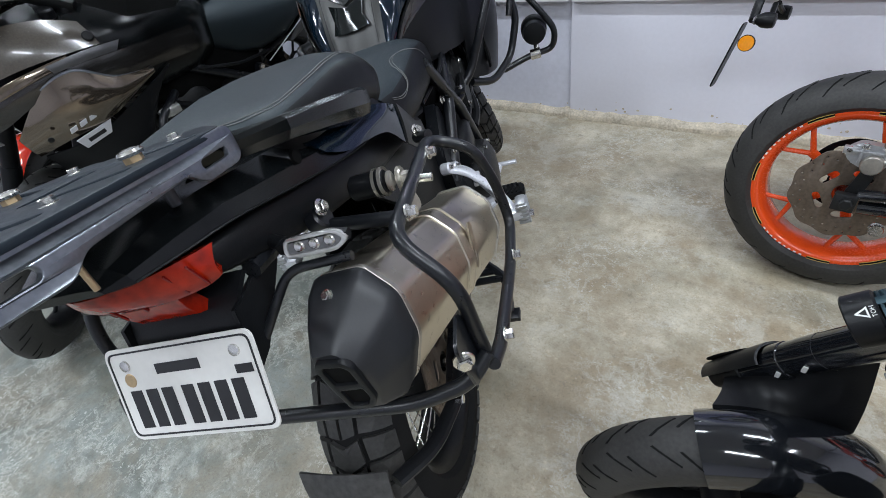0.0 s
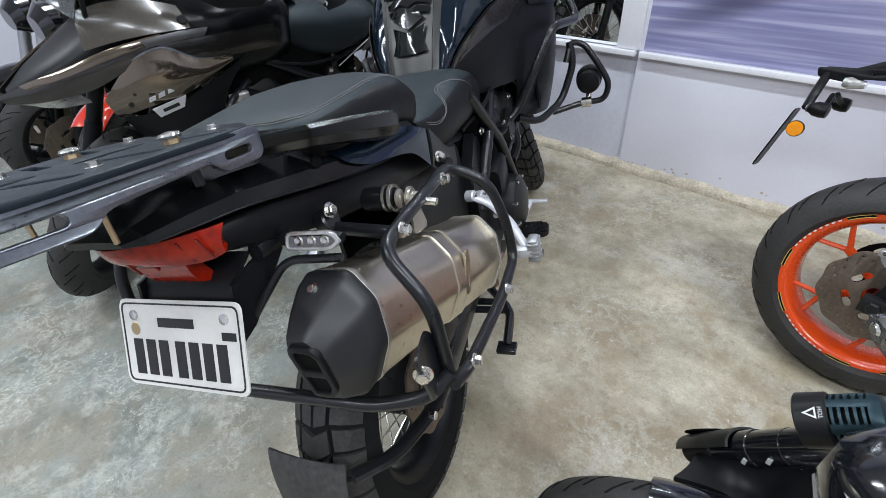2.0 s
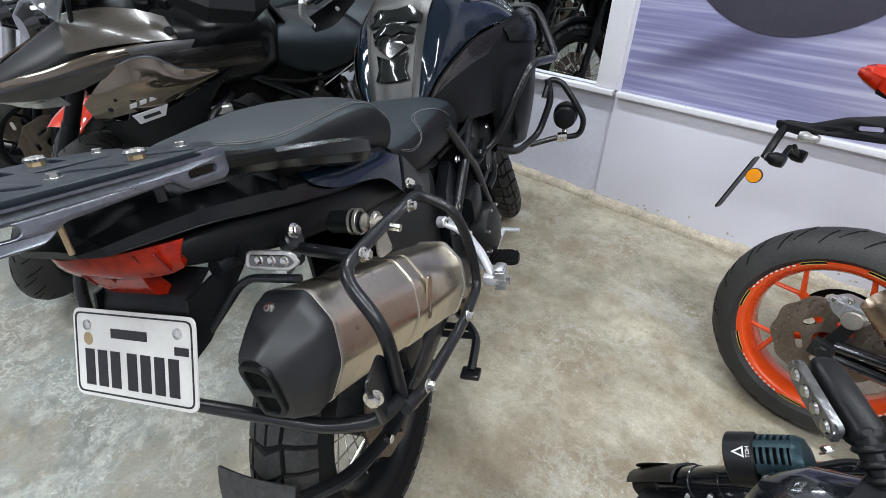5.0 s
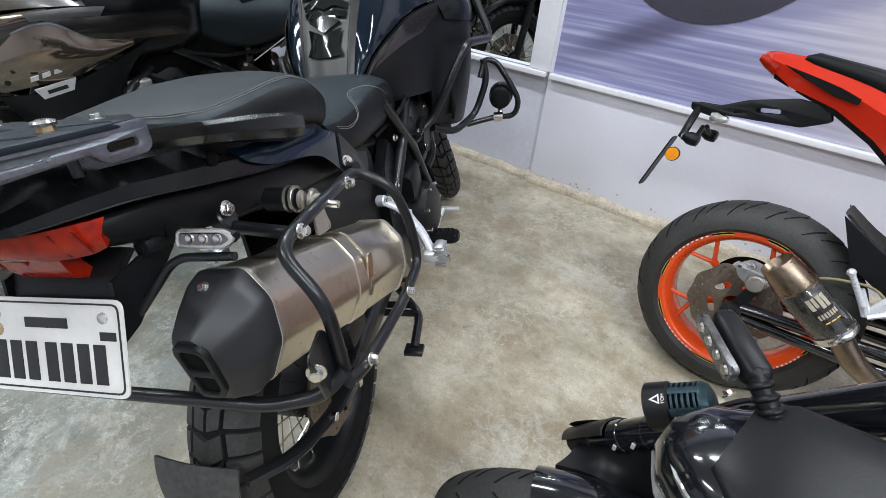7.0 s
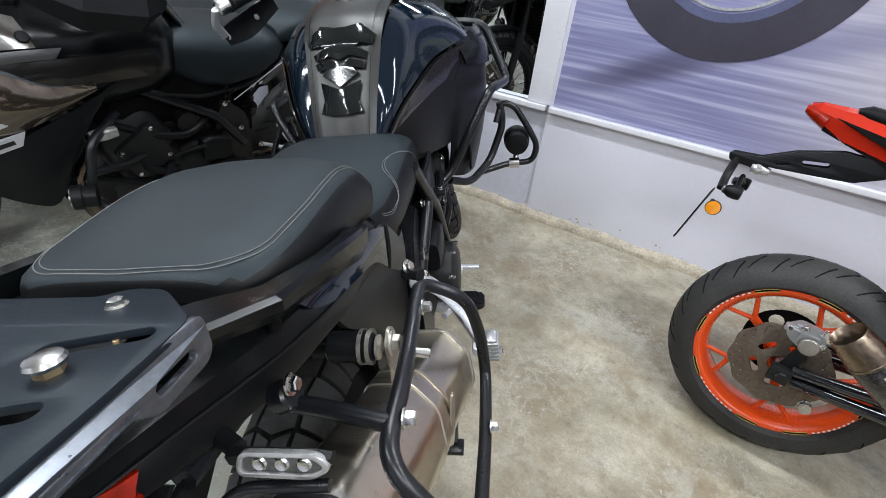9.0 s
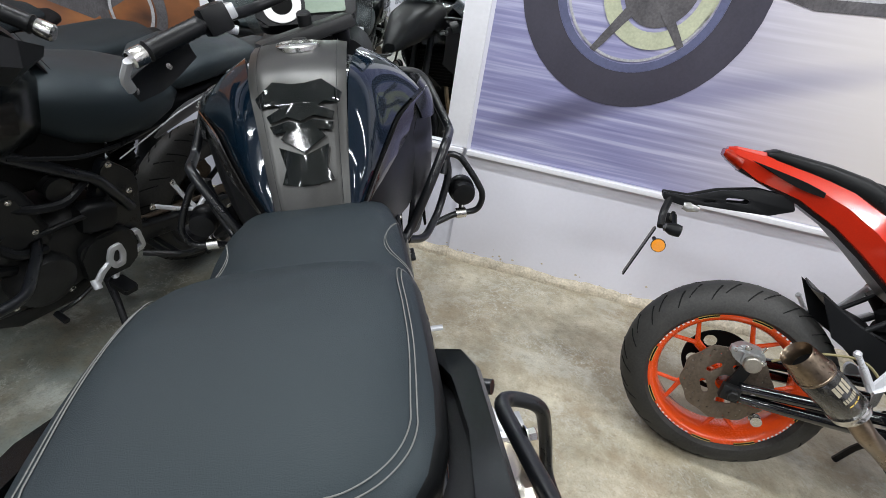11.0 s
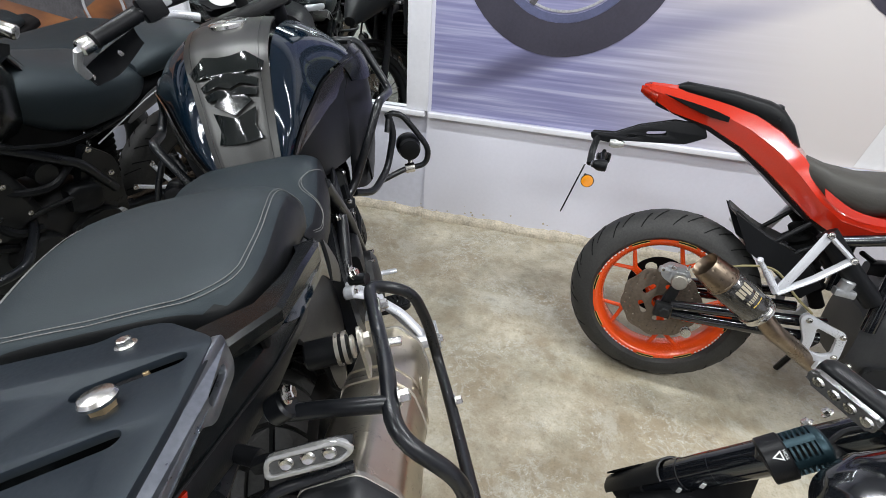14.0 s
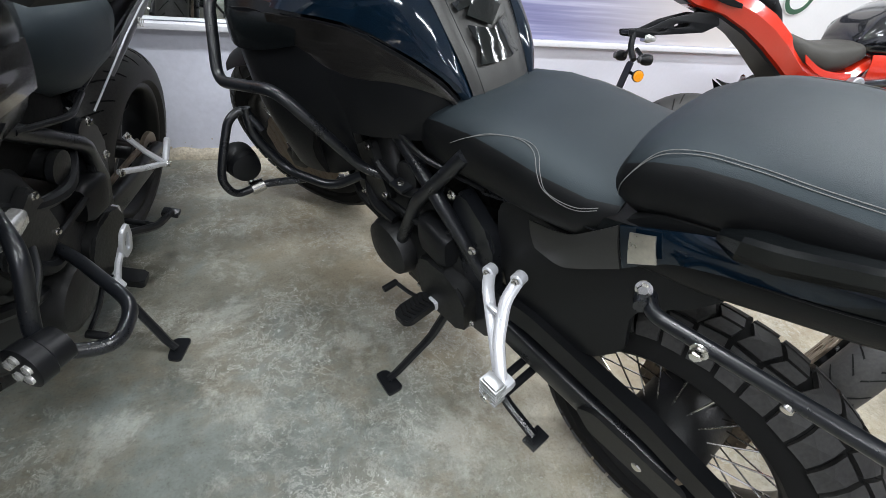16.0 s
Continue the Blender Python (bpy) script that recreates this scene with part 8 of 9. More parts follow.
# frame, engine, pegs
for sx in (1, -1):
    part("frame_tube", tube([(0.135 * sx, 0.33, 0.635), (0.145 * sx, 0.48, 0.685), (0.15 * sx, 0.75, 0.72), (0.06 * sx, 1.02, 0.78)], 0.016, 12, 0.06), M_BLACKG, naked)
    part("frame_tube", tube([(0.148 * sx, 0.49, 0.680), (0.150 * sx, 0.495, 0.54), (0.15 * sx, 0.50, 0.42)], 0.018, 12, 0.03), M_BLACKG, naked)
    part("frame_tube", tube([(0.148 * sx, 0.31, 0.66), (0.155 * sx, 0.40, 0.57), (0.155 * sx, 0.48, 0.50)], 0.017, 12, 0.03, flat=1.5), M_BLACK, naked)
    part("pivot_cap", lathe([(0.14, 0.027), (0.166, 0.027), (0.170, 0.023), (0.170, 0.013), (0.166, 0.012), (0.166, 0.004)], 28, "x", (0, 0.487, 0.688)) if sx > 0 else mirrored(lathe([(0.14, 0.027), (0.170, 0.023), (0.17, 0.004)], 28, "x", (0, 0.487, 0.688))), M_ALUCAST, naked, "machined aluminium pivot cap")
    pb = part("passenger_peg_bracket", join(tube([(0.178 * sx, 0.308, 0.660), (0.20 * sx, 0.27, 0.56), (0.212 * sx, 0.240, 0.480)], 0.0125, 8, 0, flat=0.6), tube([(0.182 * sx, 0.378, 0.610), (0.20 * sx, 0.31, 0.54), (0.212 * sx, 0.240, 0.480)], 0.0125, 8, 0, flat=0.6), tube([(0.178 * sx, 0.308, 0.660), (0.182 * sx, 0.378, 0.610)], 0.011, 8, 0, flat=0.6), tube([(0.212 * sx, 0.240, 0.480), (0.21 * sx, 0.20, 0.53)], 0.010, 8, 0)), M_ALU, naked, "silver triangular passenger peg bracket")
    bolt_at("bracket_bolt", (0.188 * sx, 0.308, 0.662), (sx, 0, 0), 0.007, pb)
    bolt_at("bracket_bolt", (0.192 * sx, 0.378, 0.610), (sx, 0, 0), 0.007, pb)
    part("folded_peg", join(tube([(0.221 * sx, 0.222, 0.500), (0.224 * sx, 0.195, 0.532), (0.227 * sx, 0.168, 0.563)], 0.0070, 10, 0.01), lathe([(-0.010, 0.001), (-0.007, 0.007), (0, 0.0095), (0.007, 0.007), (0.010, 0.001)], 16, "z", (0.227 * sx, 0.168, 0.563))), M_ALU, pb, "folded silver passenger peg")
    hp = part("heel_plate", holed(round_poly([(0.350, 0.425), (0.420, 0.402), (0.462, 0.392), (0.468, 0.312), (0.440, 0.288), (0.375, 0.300), (0.372, 0.345), (0.342, 0.405)], 0.015), [round_poly([(0.385, 0.395), (0.445, 0.378), (0.449, 0.322), (0.425, 0.308), (0.392, 0.315), (0.392, 0.350)], 0.012)], 0.012, SIDE(0.152 * sx, sx), 0.002), M_ALU, naked, "silver heel plate and peg hanger")
    for y, z in ((0.454, 0.384), (0.456, 0.318), (0.362, 0.408), (0.384, 0.308)):
        bolt_at("plate_bolt", (0.160 * sx, y, z), (sx, 0, 0), 0.006, hp)
    part("footpeg", tube([(0.160 * sx, 0.52, 0.262), (0.235 * sx, 0.535, 0.262)], 0.012, 10, 0, 0.010), M_ALUCAST, hp)
part("rear_brake_pedal", tube([(0.168, 0.42, 0.285), (0.175, 0.52, 0.255), (0.178, 0.66, 0.256), (0.182, 0.70, 0.248)], 0.010, 8, 0.03, flat=1.5), M_ALU, naked, "silver brake pedal")
part("pedal_tip", rod((0.182, 0.700, 0.248), (0.205, 0.702, 0.236), 0.008), M_ALU, naked)
part("master_cylinder", join(rod((0.165, 0.395, 0.505), (0.165, 0.40, 0.55), 0.018), box(0.03, 0.05, 0.022, 0.006, (0.168, 0.40, 0.515))), M_ALUCAST, naked, "small brake reservoir")
part("brake_hose", tube([(0.16, 0.36, 0.43), (0.17, 0.30, 0.47), (0.13, 0.24, 0.53), (0.12, 0.14, 0.50), (0.11, 0.06, 0.43)], 0.0035, 8, 0.04), M_YELLOW, naked, "yellowed brake hose")
part("crankcase", body([(0.50, 0.36, 0.12, 0.09, 4), (0.56, 0.38, 0.15, 0.14, 4), (0.74, 0.37, 0.155, 0.16, 4), (0.90, 0.36, 0.13, 0.13, 4), (0.95, 0.36, 0.09, 0.08, 4)]), M_CASE, naked)
part("cylinder_block", moved(body([(0, 0, 0.13, 0.10, 6), (0.10, 0, 0.14, 0.105, 6), (0.20, 0, 0.12, 0.09, 6)]), Matrix.Translation((0, 0.84, 0.44)) @ Matrix.Rotation(radians(65), 4, "X")), M_ENGINE, naked)
cc = part("clutch_cover", lathe([(0.12, 0.105), (0.155, 0.105), (0.172, 0.096), (0.176, 0.065)], 40, "x", (0, 0.68, 0.41)), M_CASE, naked, "dark grey clutch cover")
part("cover_badge", lathe([(0.172, 0.062), (0.179, 0.060), (0.180, 0.03), (0.181, 0.003)], 40, "x", (0, 0.685, 0.405)), M_TITAN, cc, "brushed round cover")
for i in range(8):
    a = 2 * math.pi * i / 8
    bolt_at("cover_bolt", (0.160, 0.68 + 0.098 * math.cos(a), 0.41 + 0.098 * math.sin(a)), (1, 0, 0), 0.0045, cc)
engine_trim(naked, -0.10, -0.03)
part("belly_pan", body([(0.50, 0.205, 0.06, 0.03, 4), (0.62, 0.20, 0.10, 0.045, 4), (0.86, 0.215, 0.10, 0.055, 4), (0.98, 0.26, 0.06, 0.04, 4)]), M_BLACK, naked)
part("lower_cover", slab(round_poly([(0.53, 0.24), (0.66, 0.25), (0.72, 0.30), (0.60, 0.33), (0.54, 0.31)], 0.015), 0.02, SIDE(0.14), 0.005), M_ENGINE, naked)
part("rear_shock", join(rod((0, 0.28, 0.64), (0, 0.43, 0.40), 0.02), moved(lathe([(i * 0.012, 0.030 + 0.007 * (i % 2)) for i in range(16)], 16, "z"), between((0, 0.30, 0.61), (0, 0.43, 0.40)))), M_DARK, naked)
part("inner_mudguard", ruled([(-0.075, 0.105, 0.650), (-0.085, 0.20, 0.600), (-0.095, 0.31, 0.565), (-0.09, 0.38, 0.49)], [(0.075, 0.105, 0.650), (0.085, 0.20, 0.600), (0.095, 0.31, 0.565), (0.09, 0.38, 0.49)], 7, 12, 0.02, 0.005), M_BLACK, naked)
for sx in (1, -1):
    part("mudguard_side", slab([(0.10, 0.650), (0.20, 0.600), (0.31, 0.565), (0.38, 0.49), (0.34, 0.44), (0.24, 0.51), (0.165, 0.545)], 0.005, SIDE(0.088 * sx, sx), 0.001), M_BLACK, naked)
    part("subframe_stay", rod((0.085 * sx, 0.205, 0.565), (0.085 * sx, 0.29, 0.665), 0.007), M_BLACK, naked)
    part("subframe_stay", rod((0.085 * sx, 0.255, 0.545), (0.090 * sx, 0.34, 0.62), 0.007), M_BLACK, naked)
# plate carrier
ARM = [(-0.128, 0.870), (-0.224, 0.839), (-0.293, 0.802), (-0.364, 0.794), (-0.357, 0.775), (-0.295, 0.772), (-0.263, 0.786), (-0.181, 0.796), (-0.086, 0.809), (-0.033, 0.838), (-0.05, 0.870)]
car = part("plate_carrier", join(holed(round_poly(ARM, 0.006), [slot((-0.195, 0.820), (-0.150, 0.829), 0.008), slot((-0.250, 0.800), (-0.228, 0.807), 0.005)], 0.008, SIDE(0.034)), holed(round_poly(ARM, 0.006), [slot((-0.195, 0.820), (-0.150, 0.829), 0.008)], 0.008, SIDE(-0.034)), box(0.064, 0.05, 0.012, 0.004, (0, -0.335, 0.786)), box(0.064, 0.09, 0.02, 0.004, (0, -0.09, 0.845)), tube([(0.03, -0.34, 0.785), (0.04, -0.345, 0.735), (0.075, -0.34, 0.70)], 0.011, 8, 0.03)), M_BLACK, naked, "black slotted plate carrier arm")
part("plate_back", slab(round_poly([(-0.022, -0.17), (0.022, -0.17), (0.022, 0.0), (-0.022, 0.0)], 0.010), 0.004, Matrix.Translation((0.085, -0.352, 0.695)) @ Matrix.Rotation(radians(-13), 4, "X") @ FACE, 0.001), M_BLACK, car)
for sx in (1, -1):
    if sx > 0:
        rf = part("side_reflector", lathe([(0.110, 0.0195), (0.118, 0.0205), (0.1185, 0.0195), (0.119, 0.019)], 28, "x", (0, -0.332, 0.652)), M_BLACK, car)
        part("reflector_face", lathe([(0.118, 0.0185), (0.1225, 0.018), (0.123, 0.012), (0.1232, 0.004)], 28, "x", (0, -0.332, 0.652)), M_AMBER, rf, "amber round reflector")
        part("reflector_stalk", tube([(0.07, -0.345, 0.66), (0.112, -0.335, 0.654)], 0.006, 8, 0), M_BLACK, rf)
    ti = part("rear_indicator", moved(lathe([(-0.03, 0.010), (-0.015, 0.018), (0.0, 0.019), (0.012, 0.017), (0.014, 0.012)], 20, "y"), Matrix.Translation((0.095 * sx, -0.300, 0.705))), M_BLACK, car, "small round black indicator")
    part("indicator_lens", moved(lathe([(-0.036, 0.006), (-0.032, 0.012), (-0.029, 0.0125)], 20, "y"), Matrix.Translation((0.095 * sx, -0.300, 0.705))), M_LENSDK, ti)
    part("stalk", tube([(0.02 * sx, -0.31, 0.735), (0.06 * sx, -0.305, 0.715), (0.085 * sx, -0.300, 0.706)], 0.007, 8, 0.02), M_BLACK, ti)
part("plate_lamp", moved(body([(-0.015, 0, 0.018, 0.012, 3), (0, 0, 0.022, 0.016, 3), (0.03, 0, 0.012, 0.008, 3)], 16), Matrix.Translation((0.025, -0.285, 0.772))), M_LENS, car)
# front of the red motorcycle
wheel(naked, "front_wheel", (0, 0, 0), 0.300, 0.120, 0.222, M_ORANGE, "cast", "road", Matrix.Translation((0, 1.41, 0.302)) @ Matrix.Rotation(radians(12), 4, "Z"), disc=0.14, disc_x=0.06)
for sx in (1, -1):
    part("fork_leg", join(rod((0.095 * sx, 1.41, 0.302), (0.095 * sx, 1.26, 0.62), 0.021), rod((0.095 * sx, 1.27, 0.60), (0.095 * sx, 1.09, 0.98), 0.026)), M_ORANGE, naked)
part("triple_clamp", box(0.24, 0.06, 0.04, 0.01, (0, 1.10, 0.95)), M_ENGINE, naked)
part("handlebar", tube([(-0.37, 0.95, 1.03), (-0.20, 1.03, 1.04), (0.20, 1.03, 1.04), (0.37, 0.95, 1.03)], 0.011, 10, 0.06), M_BLACK, naked)
for sx in (1, -1):
    part("grip", rod((0.25 * sx, 1.003, 1.036), (0.375 * sx, 0.948, 1.029), 0.017), M_BLACK, naked)
part("headlight", body([(1.10, 0.88, 0.09, 0.08, 2.6), (1.20, 0.88, 0.10, 0.09, 2.6), (1.27, 0.86, 0.07, 0.06, 2.4), (1.29, 0.85, 0.03, 0.03, 2.4)]), M_BLACKG, naked)
part("front_mudguard", sheet([[V(0.065 * math.sin(radians(a)), 1.41 + (0.305 + 0.02 * math.cos(radians(a))) * math.cos(t), 0.302 + (0.305 + 0.03 * math.cos(radians(a))) * math.sin(t)) for a in (-80, -45, 0, 45, 80)] for t in (radians(d) for d in range(40, 160, 10))], 0.003), M_RED, naked)
part("side_stand", tube([(-0.12, 0.52, 0.24), (-0.18, 0.50, 0.14), (-0.215, 0.49, 0.055)], 0.011, 8, 0.02), M_TUBE, naked)


# ---- the black motorcycle that noses in at the near side ----
BIKE_D = pose(1.274, -0.439, 0, 0, -11.0, 44.6)
dark = thing("street_motorcycle", BIKE_D, "black street motorcycle with a lamp on its fork", "motorcycle", PARKED)
FW = Matrix.Translation((-0.037, 1.192, 0.243)) @ Matrix.Rotation(radians(34.8), 4, "Z")  # the turned front wheel
wheel(dark, "front_wheel", (0, 0, 0), 0.252, 0.105, 0.180, M_BLACK, "cast", "road", FW, disc=0.13, disc_x=0.062)
part("front_mudguard", sheet([[V(0.059 * math.sin(radians(a)), (0.206 + 0.052 * math.cos(radians(a))) * math.cos(t), (0.206 + 0.052 * math.cos(radians(a))) * math.sin(t)) for a in (-88, -66, -44, -22, 0, 22, 44, 66, 88)] for t in (radians(d) for d in range(77, 178, 6))], 0.003), M_BLACKG, dark, "gloss black front mudguard", m=FW)
UP = V(0.08, -0.56, 1.0).normalized()
for k in (0, 1):
    foot = V(0.100, 1.300, 0.300) - k * 0.25 * V(0.821, 0.571, 0)
    leg = part("fork_leg", join(rod(foot + UP * 0.21, foot + UP * 0.78, 0.027, seg=24), rod(foot + UP * 0.20, foot + UP * 0.235, 0.0285, seg=24), rod(foot + UP * 0.255, foot + UP * 0.30, 0.0275, seg=24)), M_BLACKG, dark, "black upside-down fork leg")
    part("stanchion", rod(foot + UP * 0.08, foot + UP * 0.22, 0.0205, seg=24), M_BLACKG, leg, "black fork slider")
    part("fork_foot", rod(foot + UP * 0.06, foot + UP * 0.14, 0.023, seg=20), M_BLACK, leg)
    SC = Matrix(((0.821, -0.571, UP.x, foot.x), (0.571, 0.821, UP.y, foot.y), (0, 0, UP.z, foot.z), (0, 0, 0, 1)))
    fg = part("fork_guard", moved(loft([[V((0.030 + 0.006 * s) * k * math.cos(a), (0.030 + 0.006 * s) * k * math.sin(a), 0.055 + s * 0.155) for a in (radians(d) for d in range(-100, 101, 20))] + [V((0.030 + 0.006 * s) * k * 0.9 * math.cos(a), (0.030 + 0.006 * s) * k * 0.9 * math.sin(a), 0.055 + s * 0.155) for a in (radians(d) for d in range(100, -101, -20))] for s, k in ((0, 0.82), (0.06, 0.98), (0.5, 1.02), (1.0, 1.0))]), SC), M_BLACK, leg, "black plastic fork guard with an oval opening")
    # a dark plate on the guard stands in for its shaded opening
    part("guard_opening", moved(slab(round_poly([(-0.020, 0.064), (0.019, 0.062), (0.025, 0.11), (0.014, 0.170), (-0.014, 0.170), (-0.024, 0.11)], 0.014), 0.003, Matrix(((0, 0, 1, 0.030), (1, 0, 0, 0), (0, 1, 0, 0), (0, 0, 0, 1)))), SC), M_DARK, fg, flat=True)
    for d in (0.218, 0.268):
        part("fork_mark", moved(box(0.002, 0.006, 0.016, 0, (-0.0282, 0.004, 0)), Matrix.Translation(foot + UP * d) @ Matrix.Rotation(radians(10), 4, "Z")), M_PRINT, leg)
rim_side = [FW @ V(0.058, 0.212 * math.cos(t), 0.212 * math.sin(t)) for t in (radians(d) for d in (84, 100, 116, 132, 148))]
leg_side = [V(0.100, 1.300, 0.300) + UP * u for u in (0.09, 0.16, 0.23, 0.30, 0.38)]
part("mudguard_bracket", ruled(leg_side, rim_side, 6, 12, 0.012, 0.008), M_BLACK, dark, "gloss black mudguard bracket on the fork")
lc = part("lower_clamp", moved(join(box(0.24, 0.050, 0.032, 0.012), rod((0.10, 0, -0.022), (0.10, 0, 0.022), 0.034, seg=24), rod((-0.10, 0, -0.022), (-0.10, 0, 0.022), 0.034, seg=24)), Matrix.Translation(V(-0.003, 1.229, 0.30) + UP * 0.48) @ Matrix.Rotation(radians(34.8), 4, "Z")), M_BLACK, dark)
bolt_at("clamp_bolt", (0.136, 1.104, 0.733), (0.3, 0.9, 0.4), 0.006, lc)
bolt_at("clamp_bolt", (0.160, 1.082, 0.740), (0.3, 0.9, 0.4), 0.006, lc)
part("fork_reflector", moved(box(0.010, 0.006, 0.032, 0.002), Matrix.Translation(V(0.100, 1.300, 0.300) + UP * 0.425 + V(0.92, 0.30, 0.12) * 0.0270) @ UP.to_track_quat("Z", "Y").to_matrix().to_4x4() @ Matrix.Rotation(radians(-55), 4, "Z")), M_AMBER, dark, "orange fork reflector")
# spot lamp on the fork: black head, finned blue-black body
L0, L1 = V(0.040, 1.163, 0.746), V(0.081, 1.100, 0.792)
LM = between(L0, L1) @ Matrix.Translation((0, 0, 0.004)) @ Matrix.Diagonal((0.93, 0.93, 0.80, 1))
sp = part("spot_lamp", moved(lathe([(0.004, 0.022), (0.0, 0.0285), (0.002, 0.0305), (0.034, 0.0305), (0.037, 0.0275)], 36, "z"), LM), M_BLACK, dark, "black spot lamp with finned body")
part("lamp_body", moved(lathe([(0.030, 0.0215), (0.080, 0.0215)], 30, "z"), LM), M_DARK, sp)
part("back_cap", moved(lathe([(0.076, 0.0215), (0.077, 0.0275), (0.081, 0.0275), (0.089, 0.024), (0.094, 0.014), (0.0945, 0.004)], 30, "z"), LM), M_FINS, sp, "blue-black lamp back")
for i in range(5):
    z = 0.0395 + i * 0.0078
    part("fin", moved(lathe([(z, 0.0205), (z, 0.0272), (z + 0.0034, 0.0272), (z + 0.0034, 0.0205)], 36, "z"), LM), M_FINS, sp)
for i in range(6):  # solid columns between the rows of slots
    part("fin_bridge", moved(loft([[V(r * math.cos(a), r * math.sin(a), z) for r, z in ((0.020, 0.034), (0.0276, 0.034), (0.0276, 0.079), (0.020, 0.079))] for a in (radians(60 * i + 20 + d) for d in (-11, -5.5, 0, 5.5, 11))]), LM), M_FINS, sp)
part("lamp_lens", moved(lathe([(0.003, 0.021), (0.0045, 0.0205), (0.005, 0.002)], 30, "z"), LM), M_LENS, sp)
AX = (L1 - L0).normalized()
NM = (V(-0.492, 0.281, 0.824) - AX * V(-0.492, 0.281, 0.824).dot(AX)).normalized()
AC = NM.cross(AX)  # the mark's own right, up being towards the lamp's glass
at = L0 + AX * 0.019 + NM * 0.0285
tri_m = Matrix(((-AC.x, -AX.x, NM.x, at.x), (-AC.y, -AX.y, NM.y, at.y), (-AC.z, -AX.z, NM.z, at.z), (0, 0, 0, 1)))
part("warning_mark", holed([(-0.006, -0.006), (0.006, -0.006), (0, 0.006)], [[(-0.0035, -0.0045), (0.0035, -0.0045), (0, 0.0025)]], 0.0006, tri_m, 0), M_PRINT, sp, flat=True)
hot = bpy.data.curves.new("warning_text", "FONT")
hot.body, hot.size, hot.extrude, hot.align_x, hot.align_y = "HOT", 0.0055, 0.0002, "CENTER", "CENTER"
tmp = new("tmp", hot)
hot_mesh = bpy.data.meshes.new_from_object(tmp.evaluated_get(bpy.context.evaluated_depsgraph_get()))
bpy.data.objects.remove(tmp)
hot_mesh.materials.append(M_PRINT)
warn = new("warning_text", hot_mesh)
warn.parent = sp
warn.matrix_basis = tri_m @ Matrix.Translation((0, -0.010, 0.0003))
part("lamp_bracket", join(moved(box(0.03, 0.05, 0.012, 0.004), Matrix.Translation((0.085, 1.13, 0.705))), rod((0.085, 1.12, 0.705), (0.070, 1.115, 0.745), 0.008)), M_BLACK, sp)
part("lamp_cable", tube([(0.082, 1.103, 0.775), (0.11, 1.085, 0.785), (0.12, 1.05, 0.80), (0.09, 0.98, 0.84)], 0.0035, 6, 0.03), M_BLACK, sp)
# indicator on its rubber stalk
IM = Matrix.Translation((0.064, 1.094, 0.880)) @ (V(0.050, 0.062, -0.004)).to_track_quat("Z", "Y").to_matrix().to_4x4() @ Matrix.Rotation(radians(180), 4, "Z")
it = part("front_indicator", moved(loft([[V(0.004 + 0.014 * k * math.copysign(abs(math.cos(a)) ** 0.6, math.cos(a)), 0.0135 * k * math.copysign(abs(math.sin(a)) ** 0.6, math.sin(a)), z) for a in (2 * math.pi * i / 20 for i in range(20))] for z, k in ((-0.010, 0.45), (-0.006, 0.8), (0.0, 1.0), (0.062, 1.0), (0.072, 0.85), (0.078, 0.5))]), IM), M_BLACK, dark, "black front indicator on a ribbed stalk")
LENS_SIDE = Matrix(((0, 0, -1, -0.015), (0, 1, 0, 0), (1, 0, 0, 0), (0, 0, 0, 1)))
part("lens", moved(slab(round_poly([(-0.002, -0.011), (0.072, -0.011), (0.078, 0), (0.072, 0.011), (-0.002, 0.011)], 0.006), 0.008, LENS_SIDE, 0.003), IM), M_LENSDK, it, "clear indicator lens")
for i in range(4):
    part("bulb", moved(lathe([(0.008, 0.007), (0.010, 0.005)], 12, "z", (0.008 + i * 0.018, 0, 0)), IM @ LENS_SIDE), M_CHROME, it)
part("stalk", join(rod((0.068, 1.098, 0.886), (0.048, 1.060, 0.862), 0.010), rod((0.048, 1.060, 0.862), (0.035, 1.03, 0.845), 0.013)), M_BLACK, it)
for i in range(3):
    p = V(0.062, 1.087, 0.879).lerp(V(0.052, 1.068, 0.867), i / 2)
    part("stalk_rib", rod(p, p + V(-0.0026, -0.005, -0.0032), 0.0135), M_BLACK, it)
# nose cowl, tank, seat
part("nose_cowl", body([(1.125, 0.800, 0.022, 0.022, 2.4), (1.105, 0.802, 0.050, 0.045, 2.5), (1.06, 0.806, 0.078, 0.062, 2.6), (0.98, 0.81, 0.098, 0.072, 2.8), (0.86, 0.81, 0.105, 0.072, 2.8), (0.78, 0.81, 0.085, 0.055, 2.8)]), M_BLACKG, dark, "gloss black nose cowl")
part("cowl_top", loft([ring_xz(y, 0.01, z, w, h, 3, 20) for y, z, w, h in ((1.075, 0.856, 0.045, 0.008), (1.05, 0.862, 0.066, 0.012), (0.96, 0.872, 0.086, 0.014), (0.84, 0.872, 0.09, 0.013), (0.78, 0.866, 0.07, 0.008))]), M_BLACK, dark, "matt black cowl top")
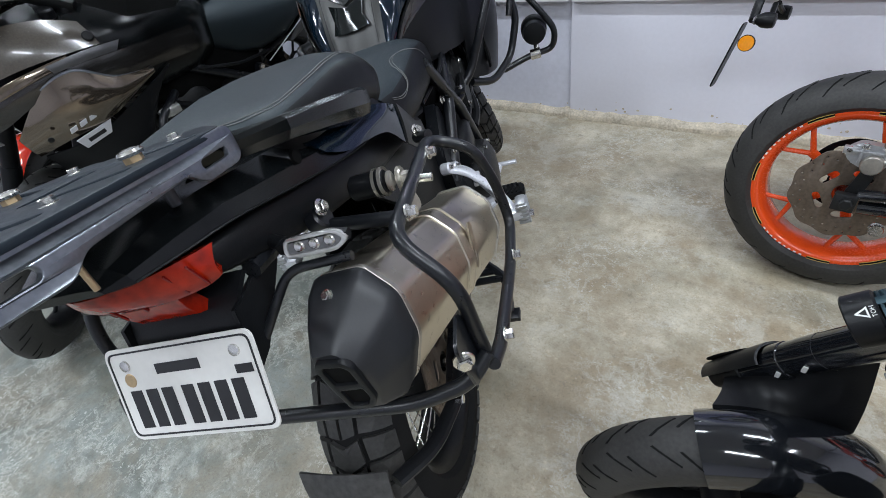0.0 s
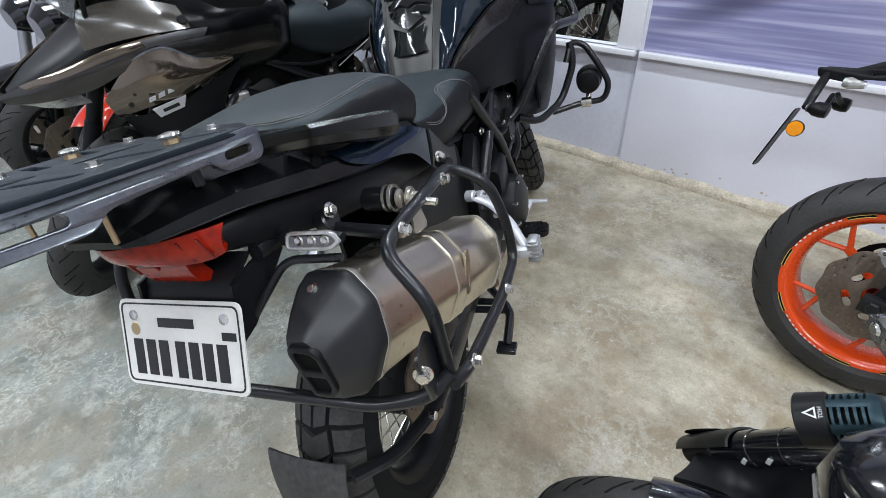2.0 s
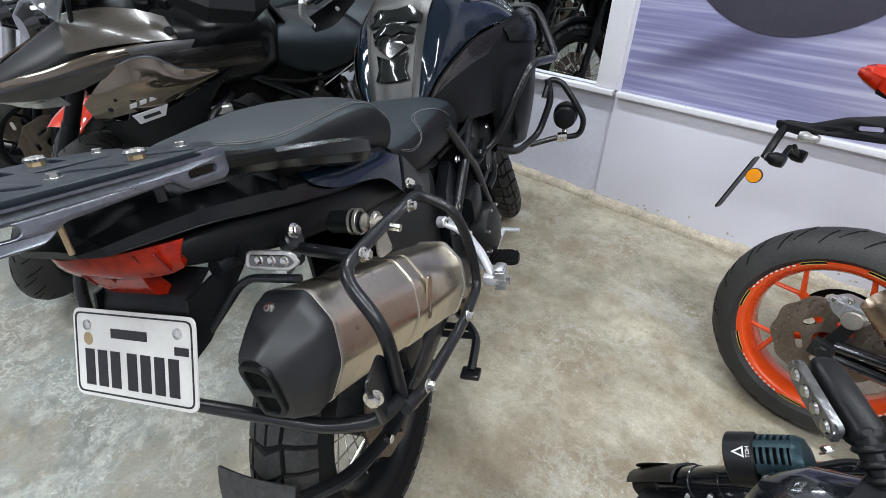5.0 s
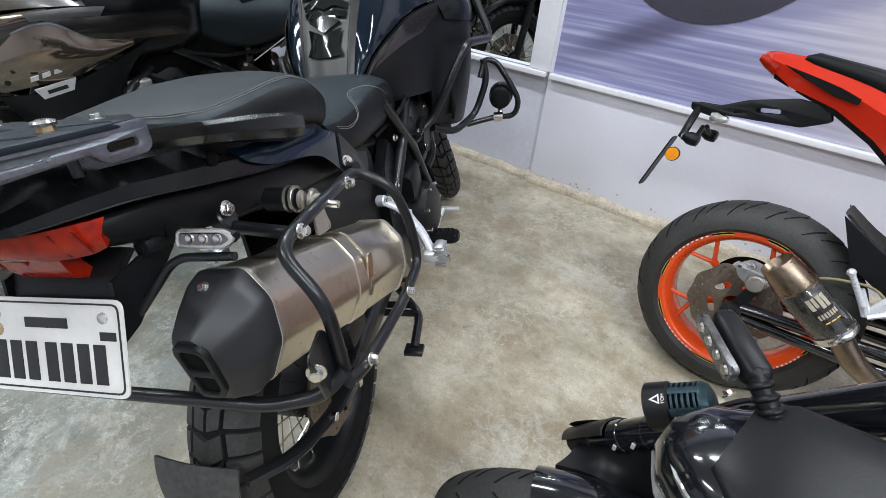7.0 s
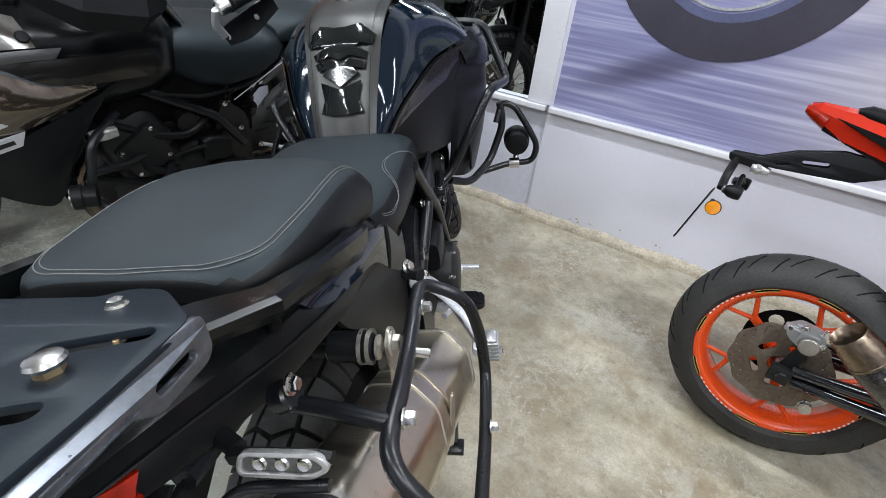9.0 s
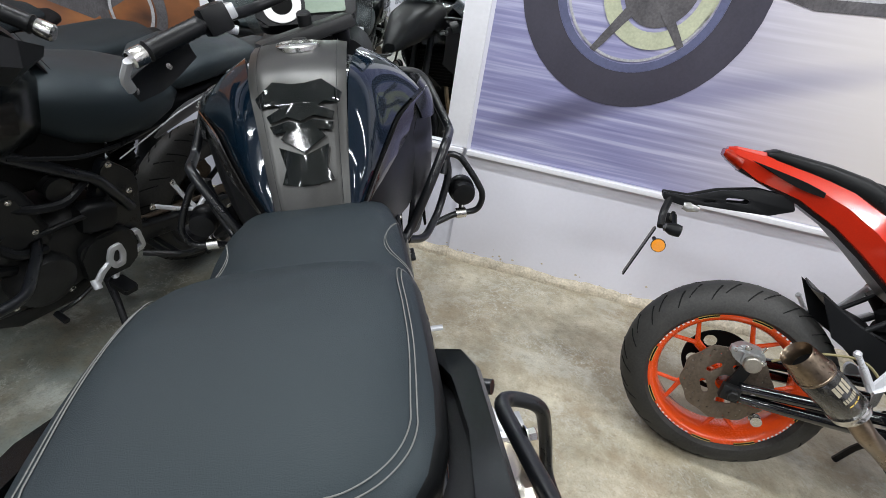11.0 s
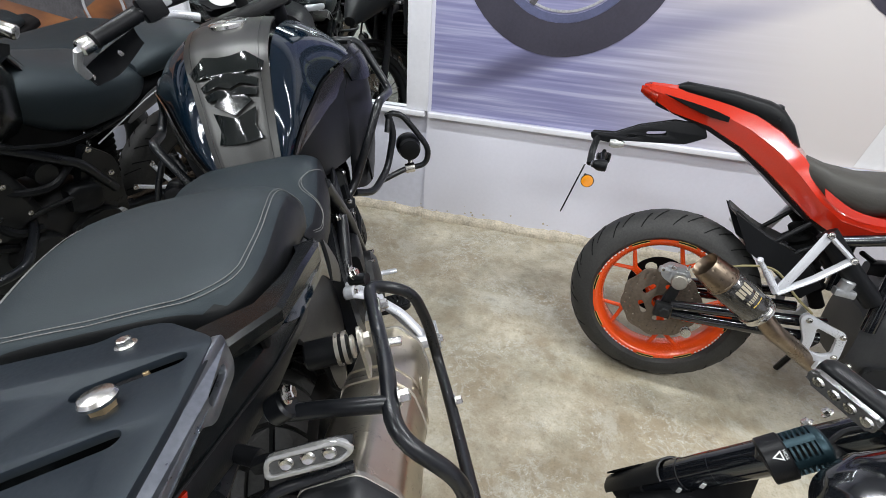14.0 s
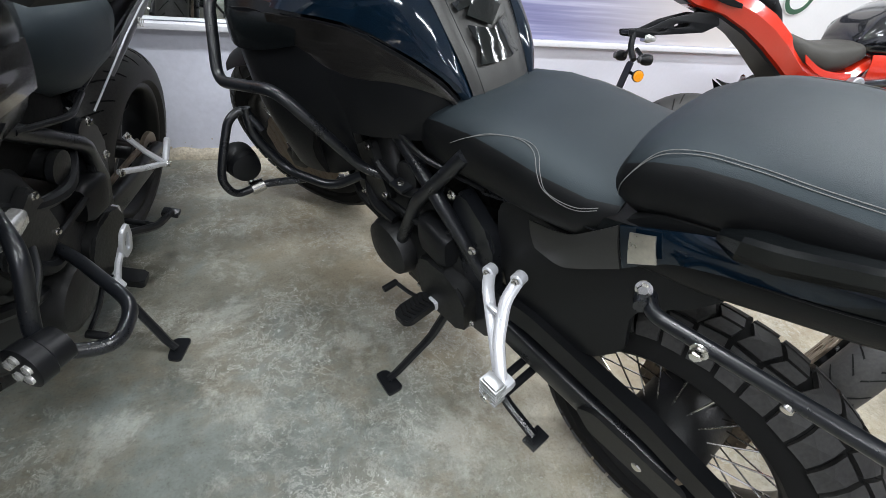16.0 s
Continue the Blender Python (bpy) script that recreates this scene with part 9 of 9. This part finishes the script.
part("cowl_lens", ruled([(-0.020, 1.118, 0.822), (-0.056, 1.085, 0.838), (-0.078, 1.03, 0.845)], [(-0.022, 1.122, 0.785), (-0.060, 1.092, 0.780), (-0.084, 1.03, 0.780)], 5, 8, 0.006, 0.003), M_LENS, dark, "pale headlight glass")
part("fuel_tank", body([(0.36, 0.78, 0.08, 0.04, 3), (0.42, 0.81, 0.13, 0.08, 2.8), (0.55, 0.83, 0.16, 0.115, 2.6), (0.70, 0.83, 0.15, 0.10, 2.6), (0.77, 0.81, 0.10, 0.06, 2.6)], 28), M_BLACKG, dark)
part("seat", body([(-0.30, 0.86, 0.08, 0.02, 3), (-0.22, 0.85, 0.11, 0.04, 3), (0.05, 0.80, 0.13, 0.045, 3), (0.30, 0.775, 0.13, 0.045, 3), (0.42, 0.785, 0.09, 0.03, 3)]), M_SEATSIDE, dark, "black vinyl seat")
part("tail_body", body([(-0.36, 0.84, 0.05, 0.02, 3), (-0.2, 0.80, 0.10, 0.045, 3), (0.2, 0.72, 0.11, 0.05, 3), (0.42, 0.70, 0.10, 0.05, 3)]), M_BLACK, dark)
part("crankcase", body([(0.36, 0.34, 0.10, 0.08, 4), (0.44, 0.38, 0.15, 0.15, 4), (0.66, 0.40, 0.15, 0.18, 4), (0.80, 0.40, 0.11, 0.14, 4)]), M_ENGINE, dark)
wheel(dark, "rear_wheel", (0, -0.16, 0.306), 0.306, 0.150, 0.222, M_BLACK, "cast", "road", disc=0.11, disc_x=0.07)
for sx in (1, -1):
    part("swingarm", tube([(0.10 * sx, -0.16, 0.306), (0.105 * sx, 0.36, 0.36)], 0.020, 10, 0, flat=1.4), M_TUBE, dark)
    part("frame_tube", tube([(0.10 * sx, 0.30, 0.68), (0.14 * sx, 0.55, 0.70), (0.05 * sx, 0.92, 0.80)], 0.018, 10, 0.06), M_TUBE, dark)
part("side_stand", tube([(-0.11, 0.40, 0.25), (-0.17, 0.38, 0.14), (-0.21, 0.37, 0.055)], 0.011, 8, 0.02), M_TUBE, dark)
